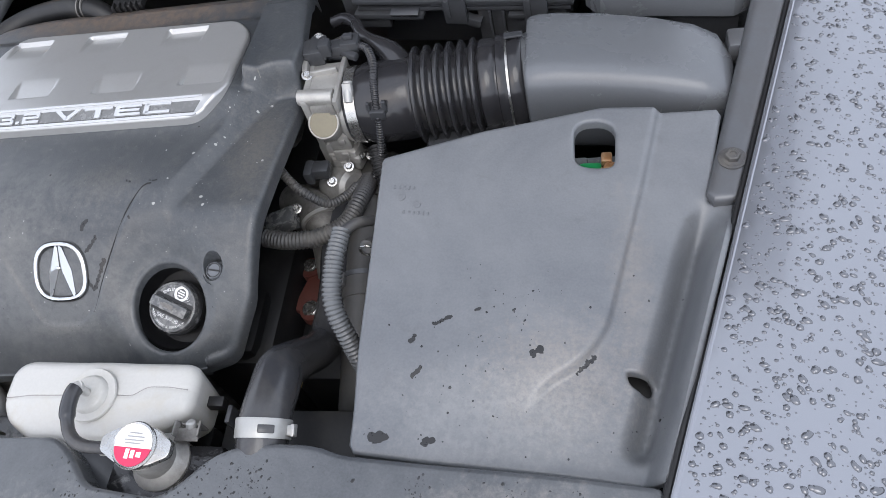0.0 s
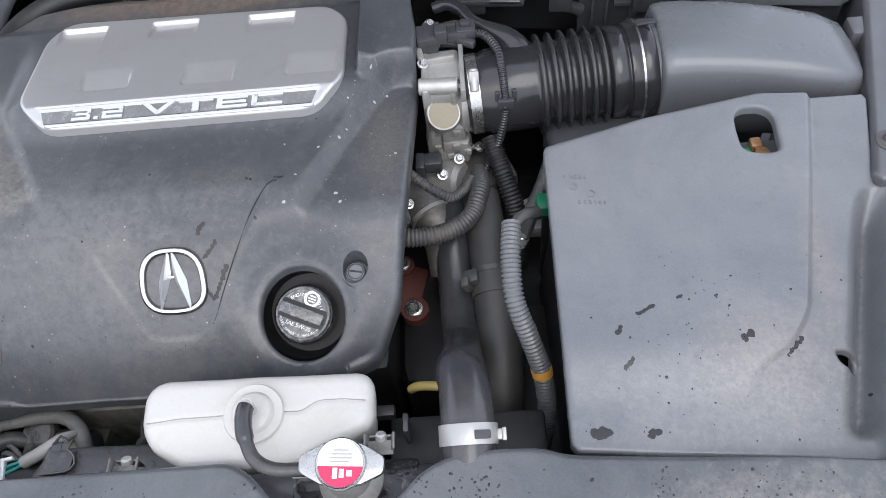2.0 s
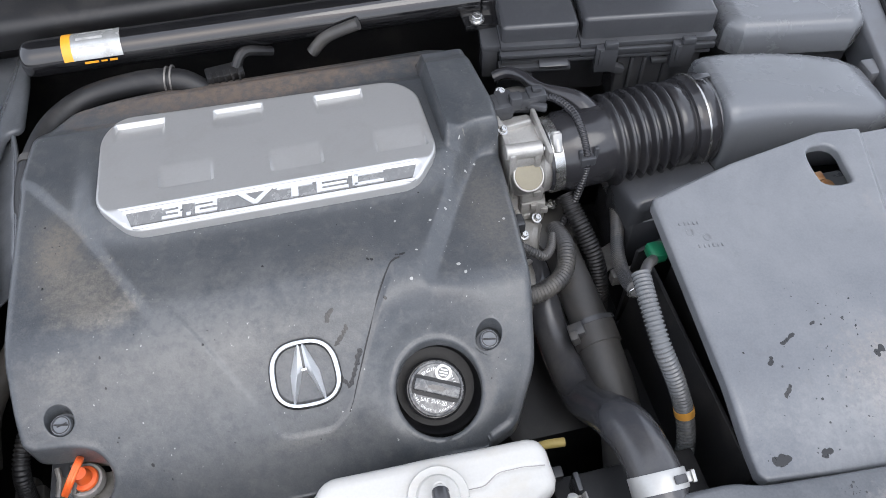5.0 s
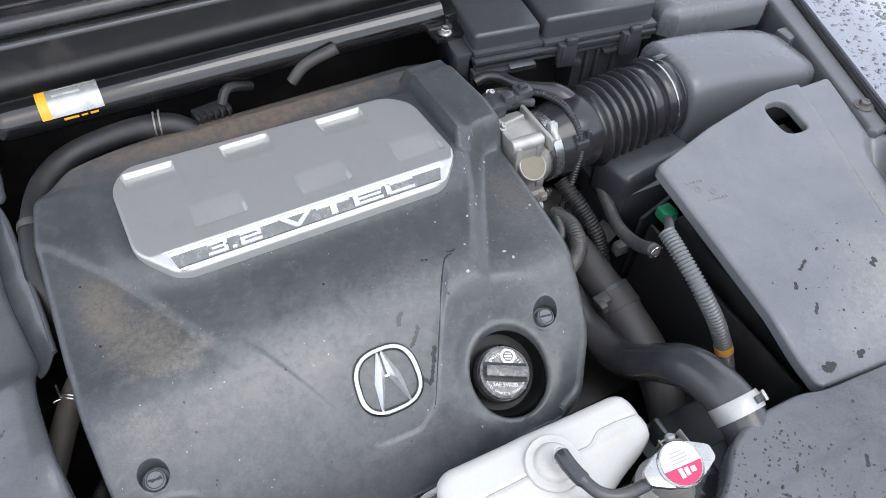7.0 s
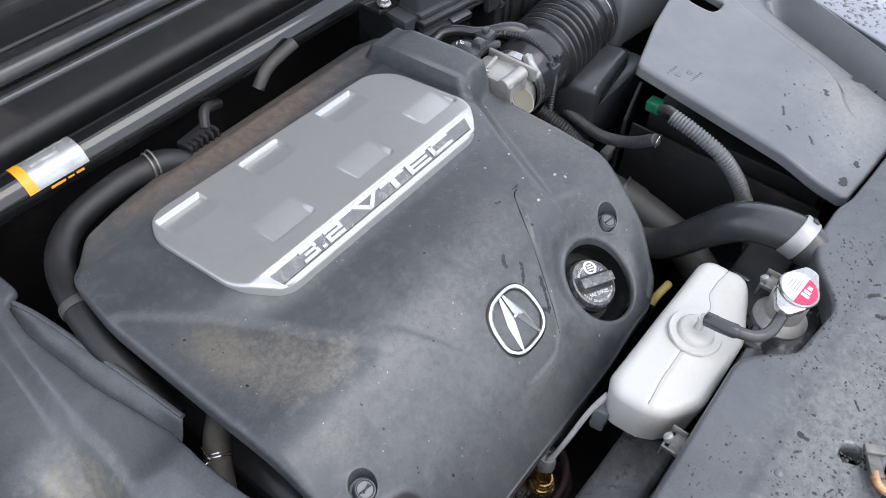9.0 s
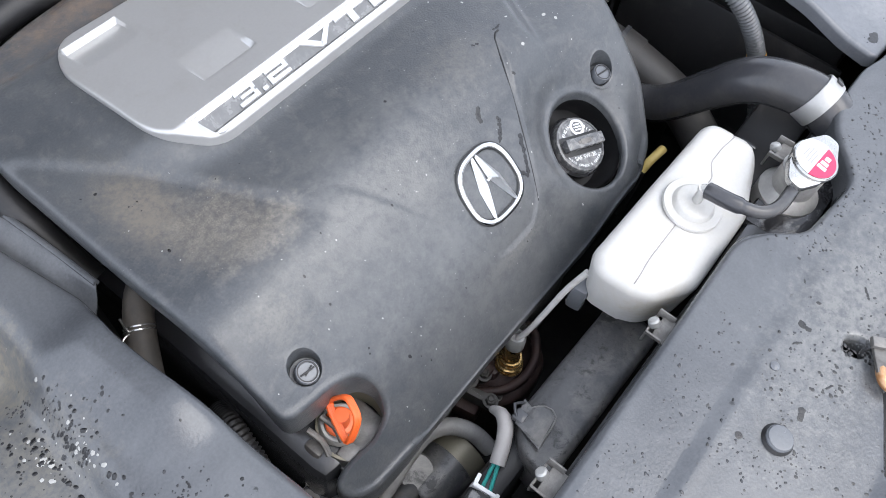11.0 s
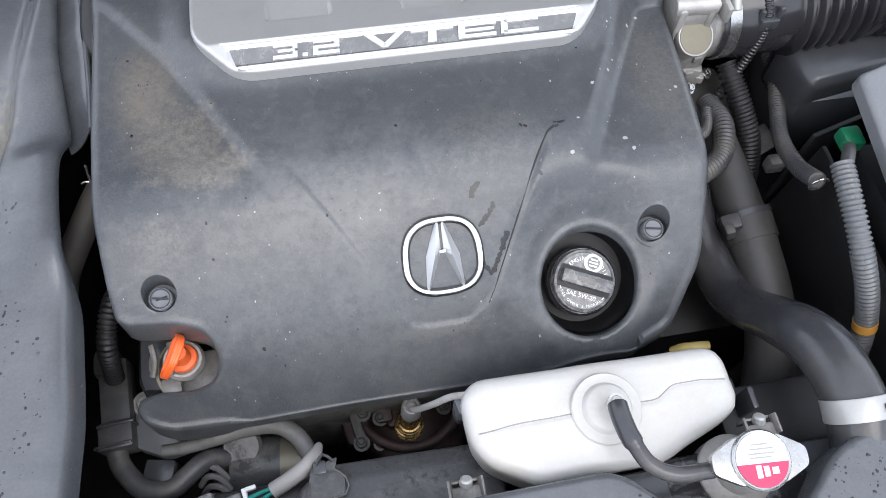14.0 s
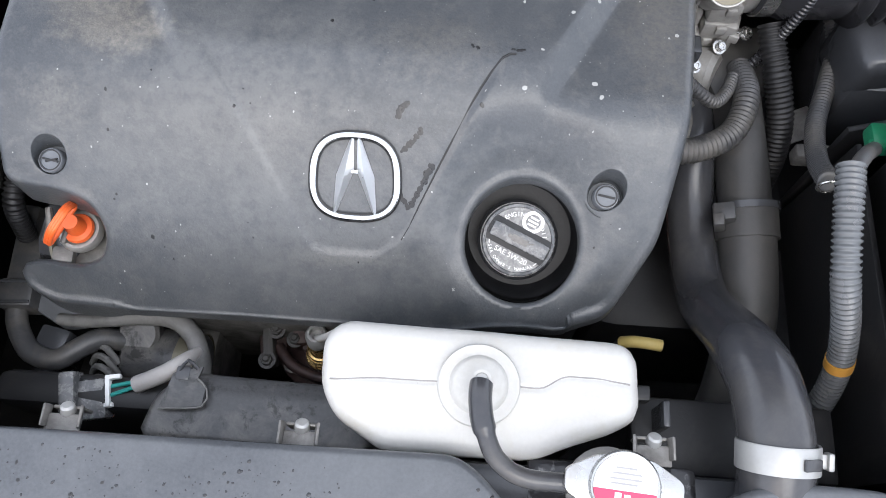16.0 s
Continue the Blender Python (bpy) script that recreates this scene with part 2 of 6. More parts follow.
M_STICKER_O = mat("orange_sticker", (0.85, 0.38, 0.03), 0.4)
M_PAINT = mat("metallic_grey_paint", (0.265, 0.275, 0.305), 0.22, metal=0.55, coat=1.0, fine_scale=1500, bump=0.0, rough_var=0.03)
M_RAIL = mat("painted_inner_rail", (0.13, 0.135, 0.145), 0.42, metal=0.3, stain=((0.1, 0.095, 0.09), 0.5, 14, 0.45, 0.7), bump=0.05)
# Opaque dark bead colours stand in for dark reflections in clear water.
M_BEAD = mat("rain_bead", (0.12, 0.124, 0.138), 0.04, metal=0.5, coat=1.0, fine=0.0, bump=0.0, rough_var=0.02)
M_WET_BEAD = mat("wet_bead", (0.030, 0.031, 0.034), 0.06, fine=0.0, bump=0.0, rough_var=0.02)
M_INK = mat("black_print", (0.02, 0.02, 0.02), 0.5, bump=0)
M_GREYINK = mat("grey_print", (0.34, 0.34, 0.335), 0.5, bump=0)
M_CAP = mat("oil_cap_plastic", (0.105, 0.107, 0.110), 0.32, stain=((0.26, 0.255, 0.245), 0.75, 110, 0.46, 0.66), bump=0.15)
M_WIRE = mat("grey_sleeve", (0.33, 0.315, 0.305), 0.6, stain=((0.2, 0.19, 0.17), 0.5, 40, 0.45, 0.7))
M_LOOM = mat("dusty_tape", (0.18, 0.177, 0.170), 0.6, stain=((0.06, 0.058, 0.055), 0.6, 40, 0.45, 0.7))
M_FIBRE = mat("white_fibre_sleeve", (0.55, 0.54, 0.52), 0.6, stain=((0.3, 0.28, 0.25), 0.5, 60, 0.5, 0.7))
M_SHROUD = mat("dirty_shroud_plastic", (0.070, 0.071, 0.074), 0.42, stain=((0.18, 0.17, 0.155), 0.6, 22, 0.45, 0.65), stain2=((0.02, 0.02, 0.02), 0.8, 55, 0.55, 0.62), bump=0.25, fine=0.4)
M_WET = mat("wet_black_metal", (0.025, 0.025, 0.027), 0.14, metal=0.2, stain=((0.2, 0.2, 0.195), 0.6, 60, 0.55, 0.66), bump=0.6, fine_scale=160)
M_TEAL = mat("teal_wire", (0.02, 0.28, 0.25), 0.45)
M_TAR = mat("asphalt", (0.05, 0.05, 0.052), 0.85, fine_scale=60, fine=0.5, bump=0.5)
M_FELT = mat("hood_liner", (0.018, 0.018, 0.02), 0.95)


# ---- mesh helpers ----
def smoothed(me, angle=35):
    me.polygons.foreach_set("use_smooth", [True] * len(me.polygons))
    me.set_sharp_from_angle(angle=radians(angle))
    return me


def part(name, bm, material, parent, label="", angle=35):
    """One mesh object, built in world coordinates, under a thing or a part."""
    if isinstance(bm, bmesh.types.BMesh):
        bmesh.ops.recalc_face_normals(bm, faces=bm.faces)
        me = bpy.data.meshes.new(name)
        bm.to_mesh(me)
        bm.free()
    else:
        me = bm
        me.name = name
    smoothed(me, angle)
    me.materials.append(material)
    ob = new(name, me)
    if parent:
        ob.parent = parent
        ob.matrix_parent_inverse = Matrix.Translation(parent.matrix_basis.translation).inverted() if parent.type == "EMPTY" else Matrix()
    return tagged(ob, label)


def thing(name, at, label, category, group="", kind=""):
    ob = new(name)
    ob.empty_display_size = 0.02
    ob.location = at
    return tagged(ob, label, category, group, kind)


def joined(*bms):
    out = bmesh.new()
    for b in bms:
        me = bpy.data.meshes.new("tmp")
        b.to_mesh(me)
        b.free()
        out.from_mesh(me)
        bpy.data.meshes.remove(me)
    return out


def moved(bm, m):
    bmesh.ops.transform(bm, matrix=m, verts=bm.verts)
    return bm


def box(c, s, bev=0.002, rot=(0, 0, 0), segs=2):
    bm = bmesh.new()
    bmesh.ops.create_cube(bm, size=1, matrix=Matrix.Diagonal((*s, 1)))
    if bev:
        bmesh.ops.bevel(bm, geom=bm.edges[:], offset=bev, segments=segs, profile=0.5, affect="EDGES")
    return moved(bm, pose(*c, *rot))


def axis_to(o, d):
    return Matrix.Translation(o) @ Vector(d).normalized().to_track_quat("Z", "Y").to_matrix().to_4x4()


def lathe(profile, o=(0, 0, 0), d=(0, 0, 1), seg=32):
    """Revolve (radius, height) pairs round the axis d through o."""
    bm = bmesh.new()
    rings = []
    for r, h in profile:
        if r < 1e-6:
            rings.append([bm.verts.new((0, 0, h))])
        else:
            rings.append([bm.verts.new((r * math.cos(a), r * math.sin(a), h)) for a in [2 * math.pi * k / seg for k in range(seg)]])
    for a, b in zip(rings, rings[1:]):
        for k in range(seg):
            k2 = (k + 1) % seg
            if len(a) == 1 and len(b) == 1:
                continue
            if len(a) == 1:
                bm.faces.new((a[0], b[k], b[k2]))
            elif len(b) == 1:
                bm.faces.new((a[k], a[k2], b[0]))
            else:
                bm.faces.new((a[k], a[k2], b[k2], b[k]))
    return moved(bm, axis_to(o, d))


def rod(p, q, r, bev=0.001, seg=20):
    d = Vector(q) - Vector(p)
    h = d.length
    return lathe([(0, 0), (r - bev, 0), (r, bev), (r, h - bev), (r - bev, h), (0, h)], p, d, seg)


def hexbolt(o, d, r=0.006, h=0.005, washer=True):
    prof = ([(0, -0.001), (r * 1.5, -0.001), (r * 1.5, 0.0008), (r, 0.001)] if washer else [(0, 0), (r, 0)])
    a = lathe(prof + [(r * 0.9, 0.0015)], o, d, 20)
    b = lathe([(r, 0.0), (r, h - 0.0008), (r * 0.85, h), (r * 0.5, h), (r * 0.45, h - 0.001), (0, h - 0.001)], o, d, 6)
    return joined(a, b)


def catmull(pts, step):
    P = [Vector(p) for p in pts]
    P = [2 * P[0] - P[1]] + P + [2 * P[-1] - P[-2]]
    out = []
    for i in range(1, len(P) - 2):
        n = max(2, int((P[i + 1] - P[i]).length / step))
        for k in range(n):
            t = k / n
            out.append(0.5 * (2 * P[i] + (P[i + 1] - P[i - 1]) * t + (2 * P[i - 1] - 5 * P[i] + 4 * P[i + 1] - P[i + 2]) * t * t
                              + (3 * P[i] - P[i - 1] - 3 * P[i + 1] + P[i + 2]) * t ** 3))
    out.append(P[-2])
    return out


def tube(pts, r, seg=16, step=0.006, rib=0.0, pitch=0.0, hollow=0.0, span=None):
    """A hose along a smooth line; rib, pitch: depth and spacing of its corrugation; hollow: wall thickness of open ends; span: part of its length."""
    if pitch:
        step = pitch / 4
    c = catmull(pts, step)
    L = [0.0]
    for a, b in zip(c, c[1:]):
        L.append(L[-1] + (b - a).length)
    if span:
        keep = [i for i, s in enumerate(L) if span[0] * L[-1] <= s <= span[1] * L[-1]]
        c = [c[i] for i in keep]
        L = [L[i] for i in keep]
    bm = bmesh.new()
    rings = []
    side = None
    for i, p in enumerate(c):
        d = (c[min(i + 1, len(c) - 1)] - c[max(i - 1, 0)]).normalized()
        if side is None:
            side = d.orthogonal().normalized()
        side = (side - d * side.dot(d)).normalized()
        up = d.cross(side)
        rad = r(L[i] / max(L[-1], 1e-6)) if callable(r) else r
        if pitch:
            rad += rib * (1 if (i // 2) % 2 == 0 else -1) * 0.5
        rings.append([bm.verts.new(p + rad * (math.cos(a) * side + math.sin(a) * up)) for a in [2 * math.pi * k / seg for k in range(seg)]])
    for a, b in zip(rings, rings[1:]):
        for k in range(seg):
            bm.faces.new((a[k], a[(k + 1) % seg], b[(k + 1) % seg], b[k]))
    for ring, at in ((rings[0], c[0]), (rings[-1], c[-1])):
        if hollow:
            inner = [bm.verts.new(at + (v.co - at) * (1 - hollow)) for v in ring]
            for k in range(seg):
                bm.faces.new((ring[k], ring[(k + 1) % seg], inner[(k + 1) % seg], inner[k]))
            bm.faces.new(inner)
        else:
            bm.faces.new(ring)
    return bm


def sdf(P, poly):
    """Signed distance of points to a polygon (negative inside), and the nearest point on it."""
    A = np.array(poly, float)
    B = np.roll(A, -1, 0)
    best = np.full(len(P), 1e9)
    near = np.zeros_like(P)
    inside = np.zeros(len(P), bool)
    for a, b in zip(A, B):
        e = b - a
        t = np.clip(((P - a) @ e) / max(e @ e, 1e-12), 0, 1)
        q = a + t[:, None] * e
        d = np.hypot(*(P - q).T)
        m = d < best
        best[m] = d[m]
        near[m] = q[m]
        if a[1] != b[1]:
            c = (a[1] > P[:, 1]) != (b[1] > P[:, 1])
            inside ^= c & (P[:, 0] < (b[0] - a[0]) * (P[:, 1] - a[1]) / (b[1] - a[1]) + a[0])
    return np.where(inside, -best, best), near


def rounded(poly, r=0.01, n=5):
    """The polygon with its corners rounded."""
    out = []
    for i, p in enumerate(poly):
        p, a, b = Vector(p), Vector(poly[i - 1]), Vector(poly[(i + 1) % len(poly)])
        ra = min(r, 0.45 * (a - p).length)
        rb = min(r, 0.45 * (b - p).length)
        s, e = p + (a - p).normalized() * ra, p + (b - p).normalized() * rb
        for k in range(n + 1):
            t = k / n
            out.append(tuple((1 - t) ** 2 * s + 2 * t * (1 - t) * p + t * t * e))
    return out


def sstep(a, b, v):
    t = np.clip((v - a) / (b - a), 0, 1)
    return t * t * (3 - 2 * t)


def sheet(outline, zf, cell=0.004, holes=(), skirt=0.03, fillet=0.006, lean=0.0, hole_skirt=0.012, hole_fillet=None, skirt_at=None, fillet_at=None):
    """A moulded panel: a height field zf(x, y) cut to an outline, with a rounded rim and turned-down edges."""
    lo, hi = np.min(outline, 0) - cell, np.max(outline, 0) + cell
    nx, ny = [int(v) + 2 for v in (hi - lo) / cell]
    X, Y = np.meshgrid(lo[0] + cell * np.arange(nx), lo[1] + cell * np.arange(ny), indexing="ij")
    P = np.stack([X.ravel(), Y.ravel()], 1)
    d, near = sdf(P, outline)
    rad = np.full(len(P), max(fillet, 1e-4)) if fillet_at is None else fillet_at(P[:, 0], P[:, 1])
    drop = np.full(len(P), skirt) if skirt_at is None else skirt_at(P[:, 0], P[:, 1])
    for number, hpoly in enumerate(holes):
        dh, nh = sdf(P, hpoly)
        m = -dh > d
        d[m], near[m] = -dh[m], nh[m]
        hf = fillet if hole_fillet is None else hole_fillet
        rad[m] = max(hf[number] if isinstance(hf, tuple) else hf, 1e-4)
        drop[m] = hole_skirt[number] if isinstance(hole_skirt, tuple) else hole_skirt
    away = (P - near) * np.sign(d)[:, None]
    away /= np.maximum(np.linalg.norm(away, axis=1), 1e-9)[:, None]
    e = d + rad
    ins = e < -0.35 * cell
    snap = ~ins & (e < 1.45 * cell)
    P[snap] -= away[snap] * e[snap][:, None]
    z = zf(P[:, 0], P[:, 1])
    ok = ins | snap
    idx = np.arange(nx * ny).reshape(nx, ny)
    q = np.stack([idx[:-1, :-1], idx[1:, :-1], idx[1:, 1:], idx[:-1, 1:]], -1).reshape(-1, 4)
    q = q[ok[q].all(1) & ins[q].any(1)]
    edges = {}
    for f in q:
        for a, b in zip(f, np.roll(f, -1)):
            key = (min(a, b), max(a, b))
            edges[key] = None if key in edges else (a, b)
    rim = [k for k in edges.values() if k]
    ids = np.array(sorted({int(v) for k in rim for v in k}))
    used = np.unique(q)
    remap = np.full(nx * ny, -1)
    remap[used] = np.arange(len(used))
    rings = [np.column_stack([P, z])[used]]
    faces = [tuple(int(v) for v in f) for f in remap[q]]
    prev = {int(v): int(remap[v]) for v in ids}
    total = len(used)
    R, G = rad[ids][:, None], away[ids]
    steps = [(math.sin(a), 1 - math.cos(a), 0) for a in (0.4, 0.8, 1.2, math.pi / 2)] if fillet > 0 else []
    for s, c, k in steps + [(1.0, 1.0, 1)]:
        low = np.column_stack([P[ids] + G * R * s - G * k * np.where(drop[ids] == skirt, lean, 0)[:, None], z[ids] - R[:, 0] * c - k * drop[ids]])
        rings.append(low)
        pos = {int(v): total + n for n, v in enumerate(ids)}
        faces += [(prev[int(b)], prev[int(a)], pos[int(a)], pos[int(b)]) for a, b in rim]
        prev = pos
        total += len(ids)
    me = bpy.data.meshes.new("sheet")
    me.from_pydata(np.vstack(rings).tolist(), [], faces)
    me.validate()
    me.update()
    return me


def prism(poly, z0, z1, bev=0.0):
    bm = bmesh.new()
    f = bm.faces.new([bm.verts.new((x, y, z0)) for x, y in poly])
    r = bmesh.ops.extrude_face_region(bm, geom=[f])
    bmesh.ops.translate(bm, vec=(0, 0, z1 - z0), verts=[v for v in r["geom"] if isinstance(v, bmesh.types.BMVert)])
    bmesh.ops.recalc_face_normals(bm, faces=bm.faces)
    if bev:
        bmesh.ops.bevel(bm, geom=[e for e in bm.edges if abs(e.verts[0].co.z - e.verts[1].co.z) < 1e-6 and e.verts[0].co.z > (z0 + z1) / 2],
                        offset=bev, segments=2, profile=0.5, affect="EDGES")
    return bm


def circle(x, y, r, n=28, ry=None):
    ry = r if ry is None else ry
    return [(x + r * math.cos(2 * math.pi * k / n), y + ry * math.sin(2 * math.pi * k / n)) for k in range(n)]


def loft(sections, seg=40, power=4.0):
    """Blend rounded-rectangle sections (x, cy, cz, half_y, half_z, power) along x, closed at both ends."""
    bm = bmesh.new()
    rings = []
    for x, cy, cz, hy, hz, pw in sections:
        ring = []
        for k in range(seg):
            a = 2 * math.pi * k / seg
            c, s = math.cos(a), math.sin(a)
            ring.append(bm.verts.new((x, cy + hy * math.copysign(abs(c) ** (2 / pw), c), cz + hz * math.copysign(abs(s) ** (2 / pw), s))))
        rings.append(ring)
    for a, b in zip(rings, rings[1:]):
        for k in range(seg):
            bm.faces.new((a[k], a[(k + 1) % seg], b[(k + 1) % seg], b[k]))
    bm.faces.new(rings[0])
    bm.faces.new(rings[-1])
    return bm


def lettering(text, size, m, depth=0.0004):
    """Raised words in the built-in font, as a mesh."""
    cu = bpy.data.curves.new("words", "FONT")
    cu.body = text
    cu.size = size
    cu.extrude = depth
    cu.align_x = "CENTER"
    cu.align_y = "CENTER"
    ob = new("words", cu)
    me = bpy.data.meshes.new_from_object(ob)
    bpy.data.objects.remove(ob)
    bpy.data.curves.remove(cu)
    me.transform(m)
    return me


# ---- setting: ground, bay walls, hood ----
def gap_x(y):
    return 0.765 + 0.30 * y


tagged(part("ground", box((0, 0, -0.05), (400, 400, 0.1), 0), M_TAR, None), "dark asphalt ground under the car", "ground", kind="structure")
tagged(part("bay_floor", box((0.1, 0, 0.2), (1.5, 1.5, 0.02), 0), M_DARK, None), "grimy black undertray below the engine", "undertray", kind="structure")
tagged(part("firewall", box((0.1, 0.66, 0.55), (1.7, 0.04, 0.74), 0.004), M_DARK, None), "black painted firewall behind the engine", "firewall", kind="structure")
tagged(part("bay_wall_west", box((-0.64, 0.05, 0.5), (0.04, 1.3, 0.68), 0.004), M_DARK, None), "grimy black inner wing panel of the bay", "bay wall", kind="structure")
tagged(part("bay_wall_east", box((0.80, 0.0, 0.52), (0.03, 1.4, 0.64), 0.004, (0, 0, -16.7)), M_DARK, None), "grimy black inner wing panel of the bay", "bay wall", kind="structure")
tagged(part("bay_wall_south", box((0.1, -0.63, 0.5), (1.5, 0.04, 0.6), 0.004), M_DARK, None), "black front crossmember of the bay", "bay wall", kind="structure")
hood = thing("hood", (0.08, 0.98, 1.04), "raised dark hood with black felt liner over the bay", "hood")
part("panel", box((0.10, 0.80, 1.63), (1.76, 1.25, 0.012), 0.004, (-69, 0, 0)), M_PAINT, hood)
part("liner", box((0.10, 0.788, 1.625), (1.58, 1.05, 0.015), 0.005, (-69, 0, 0)), M_FELT, hood)


# ---- engine cover ----
PLATEAU = rounded([(-0.128, 0.04), (-0.140, 0.071), (-0.177, 0.139), (-0.220, 0.215), (-0.280, 0.293), (-0.40, 0.30), (-0.40, 0.6), (0.40, 0.6), (0.40, 0.243), (0.240, 0.238), (0.205, 0.175), (0.145, 0.06), (0.14, 0.03)], 0.014)
PLATE = rounded([(-0.195, 0.338), (-0.174, 0.372), (0.167, 0.361), (0.193, 0.331), (0.194, 0.212), (0.161, 0.1742), (-0.156, 0.1742), (-0.193, 0.213)], 0.018)
BADGE_FIELD = rounded([(-0.125, 0.085), (-0.033, -0.047), (0.020, -0.049), (0.046, -0.033), (0.118, 0.088)], 0.008)
WELL = (0.1370, -0.0325)
SCREWS = ((-0.2435, 0.0005), (0.2010, 0.0005))


def cover_z(x, y):
    P = np.stack([x, y], 1)
    dp, _ = sdf(P, PLATEAU)
    ease = np.where(x < 0, 0.007, 0.012)
    up = sstep(1, -1, dp / ease)
    low = 0.886 + 0.0100 * sstep(-0.05, -0.13, x) - 0.05 * np.clip(y - 0.12, 0, 1) * sstep(-0.13, -0.05, x)
    high = 0.900 - 0.006 * sstep(0.36, 0.38, y) - 0.02 * sstep(0.41, 0.455, y)
    high = high + 0.024 * sstep(0.205, 0.212, x) * sstep(0.222, 0.245, y) * sstep(0.402, 0.388, y)
    high = high + np.clip(0.0145 - 0.11 * (y - 0.22), 0, 0.0145) * sstep(0.036, 0.0, sdf(P, PLATE)[0]) * sstep(0.160, 0.225, y)
    top = low + (high - low) * up
    yc = np.minimum(y, 0.1)
    front = 0.852 + 0.85 * yc - 3.0 * yc * yc + 0.3 * (y - yc)
    k = 0.010
    h = np.clip(0.5 + 0.5 * (front - top) / k, 0, 1)
    z = front + (top - front) * h - k * h * (1 - h)
    db, _ = sdf(P, BADGE_FIELD)
    z = z - 0.0022 * sstep(0.0015, -0.0015, db) * sstep(0.085, 0.06, y)
    r = np.hypot(x - WELL[0], y - WELL[1])
    rim = 0.8185 + 0.625 * (y - WELL[1])
    z = z + (rim - z) * sstep(0.090, 0.044, r)
    z = z - 0.004 * sstep(0.066, 0.050, np.hypot(x - WELL[0], (y - WELL[1]) * 1.06))
    return z


COVER = rounded([(-0.284, -0.017), (-0.287, 0.06), (-0.289, 0.14), (-0.290, 0.30), (-0.281, 0.365), (-0.235, 0.412), (-0.12, 0.44), (0.235, 0.447), (0.266, 0.41),
                 (0.279, 0.28), (0.268, 0.14), (0.260, 0.05), (0.246, -0.03), (0.216, -0.077), (0.175, -0.0925), (0.10, -0.0945), (-0.1, -0.093), (-0.20, -0.094), (-0.262, -0.092), (-0.284, -0.083),
                 (-0.288, -0.066), (-0.268, -0.061), (-0.234, -0.064), (-0.212, -0.058), (-0.205, -0.042), (-0.215, -0.028), (-0.240, -0.0215), (-0.262, -0.0205)], 0.010)
engine_cover = thing("engine_cover", (0, 0.15, 0.80), "dusty dark grey plastic engine cover with silver plate and badge", "engine cover")
FILLER = circle(WELL[0] + 0.001, WELL[1], 0.0465, 48, 0.0425)
part("shell", sheet(COVER, cover_z, 0.0025, [circle(x, y, 0.0142, 32, 0.0120) for x, y in SCREWS] + [FILLER], fillet=0.006, hole_skirt=(0.018, 0.018, 0.008), hole_fillet=(0.0012, 0.0012, 0.0052),
                    fillet_at=lambda x, y: 0.0090 - 0.0068 * sstep(-0.080, -0.088, y) * sstep(-0.215, -0.185, x) - 0.0030 * sstep(0.085, 0.055, np.hypot(x + 0.25, y + 0.04)),
                    skirt_at=lambda x, y: 0.014 + 0.020 * sstep(0.075, 0.045, np.hypot(x + 0.25, y + 0.04))), M_COVER, engine_cover, "scuffed dark grey moulded shell", 50)
part("well_wall", lathe([(0.0500, -0.009), (0.0490, -0.028), (0.0440, -0.036), (0, -0.038), (0, -0.041), (0.0470, -0.039), (0.0520, -0.028), (0.0525, -0.009)], (WELL[0] + 0.001, WELL[1], 0.8115), (0, -0.53, 0.85), 48), M_WELL, engine_cover, "oily bowl of the filler well, blackened for its deep shade")

# Thin black tube draws the shadow line of the moulded crease.
crease = [(0.122, 0.0865), (0.112, 0.083), (0.094, 0.056), (0.074, 0.020), (0.055, -0.014), (0.046, -0.030), (0.040, -0.039)]
part("crease", tube([(x, y, float(cover_z(np.array([x]), np.array([y]))[0]) - 0.0003) for x, y in crease], lambda u: 0.0011 * (1 - 0.5 * u), 8, 0.004), M_DARK, engine_cover, "dark line drawing the shadow in a moulded crease")
# silver plate with scooped pockets
POCKETS = [(-0.149, 0.337, 1), (-0.030, 0.336, 1), (0.095, 0.333, 1), (-0.094, 0.247, -1), (0.032, 0.244, -1), (0.155, 0.246, -1)]


def plate_z(x, y):
    z = 0.9215 - 0.11 * (y - 0.22) - 0.42 * np.clip(0.203 - y, 0, 1)
    for px, py, way in POCKETS:
        mx = sstep(0.031, 0.0275, np.abs(x - px))
        v = (y - py) * way / 0.019
        ramp = np.clip((v + 1) / 2, 0, 1) ** 1.3 * sstep(1.12, 0.92, v) * (v > -1)
        z = z - 0.0065 * mx * ramp
    z = z - 0.0016 * sstep(0.0, 0.0015, 0.1985 - y) * sstep(0.0, 0.0015, y - 0.1800) * sstep(0.166, 0.163, np.abs(x - 0.004))
    return z


plate = part("plate", sheet(PLATE, plate_z, 0.002, skirt=0.022, fillet=0.004), M_SILVER, engine_cover, "satin silver plate with six scooped pockets", 40)


def strip_at(x, y, lift):
    z = float(plate_z(np.array([x]), np.array([y]))[0])
    return (x, y, z + lift)


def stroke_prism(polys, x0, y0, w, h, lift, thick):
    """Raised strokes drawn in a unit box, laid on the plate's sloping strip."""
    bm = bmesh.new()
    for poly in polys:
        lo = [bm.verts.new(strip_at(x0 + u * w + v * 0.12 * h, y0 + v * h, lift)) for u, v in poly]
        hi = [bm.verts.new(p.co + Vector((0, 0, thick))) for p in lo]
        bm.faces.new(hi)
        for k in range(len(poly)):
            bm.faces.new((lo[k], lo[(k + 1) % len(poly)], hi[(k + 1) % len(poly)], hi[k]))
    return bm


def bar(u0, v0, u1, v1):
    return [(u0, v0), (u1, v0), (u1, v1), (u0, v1)]


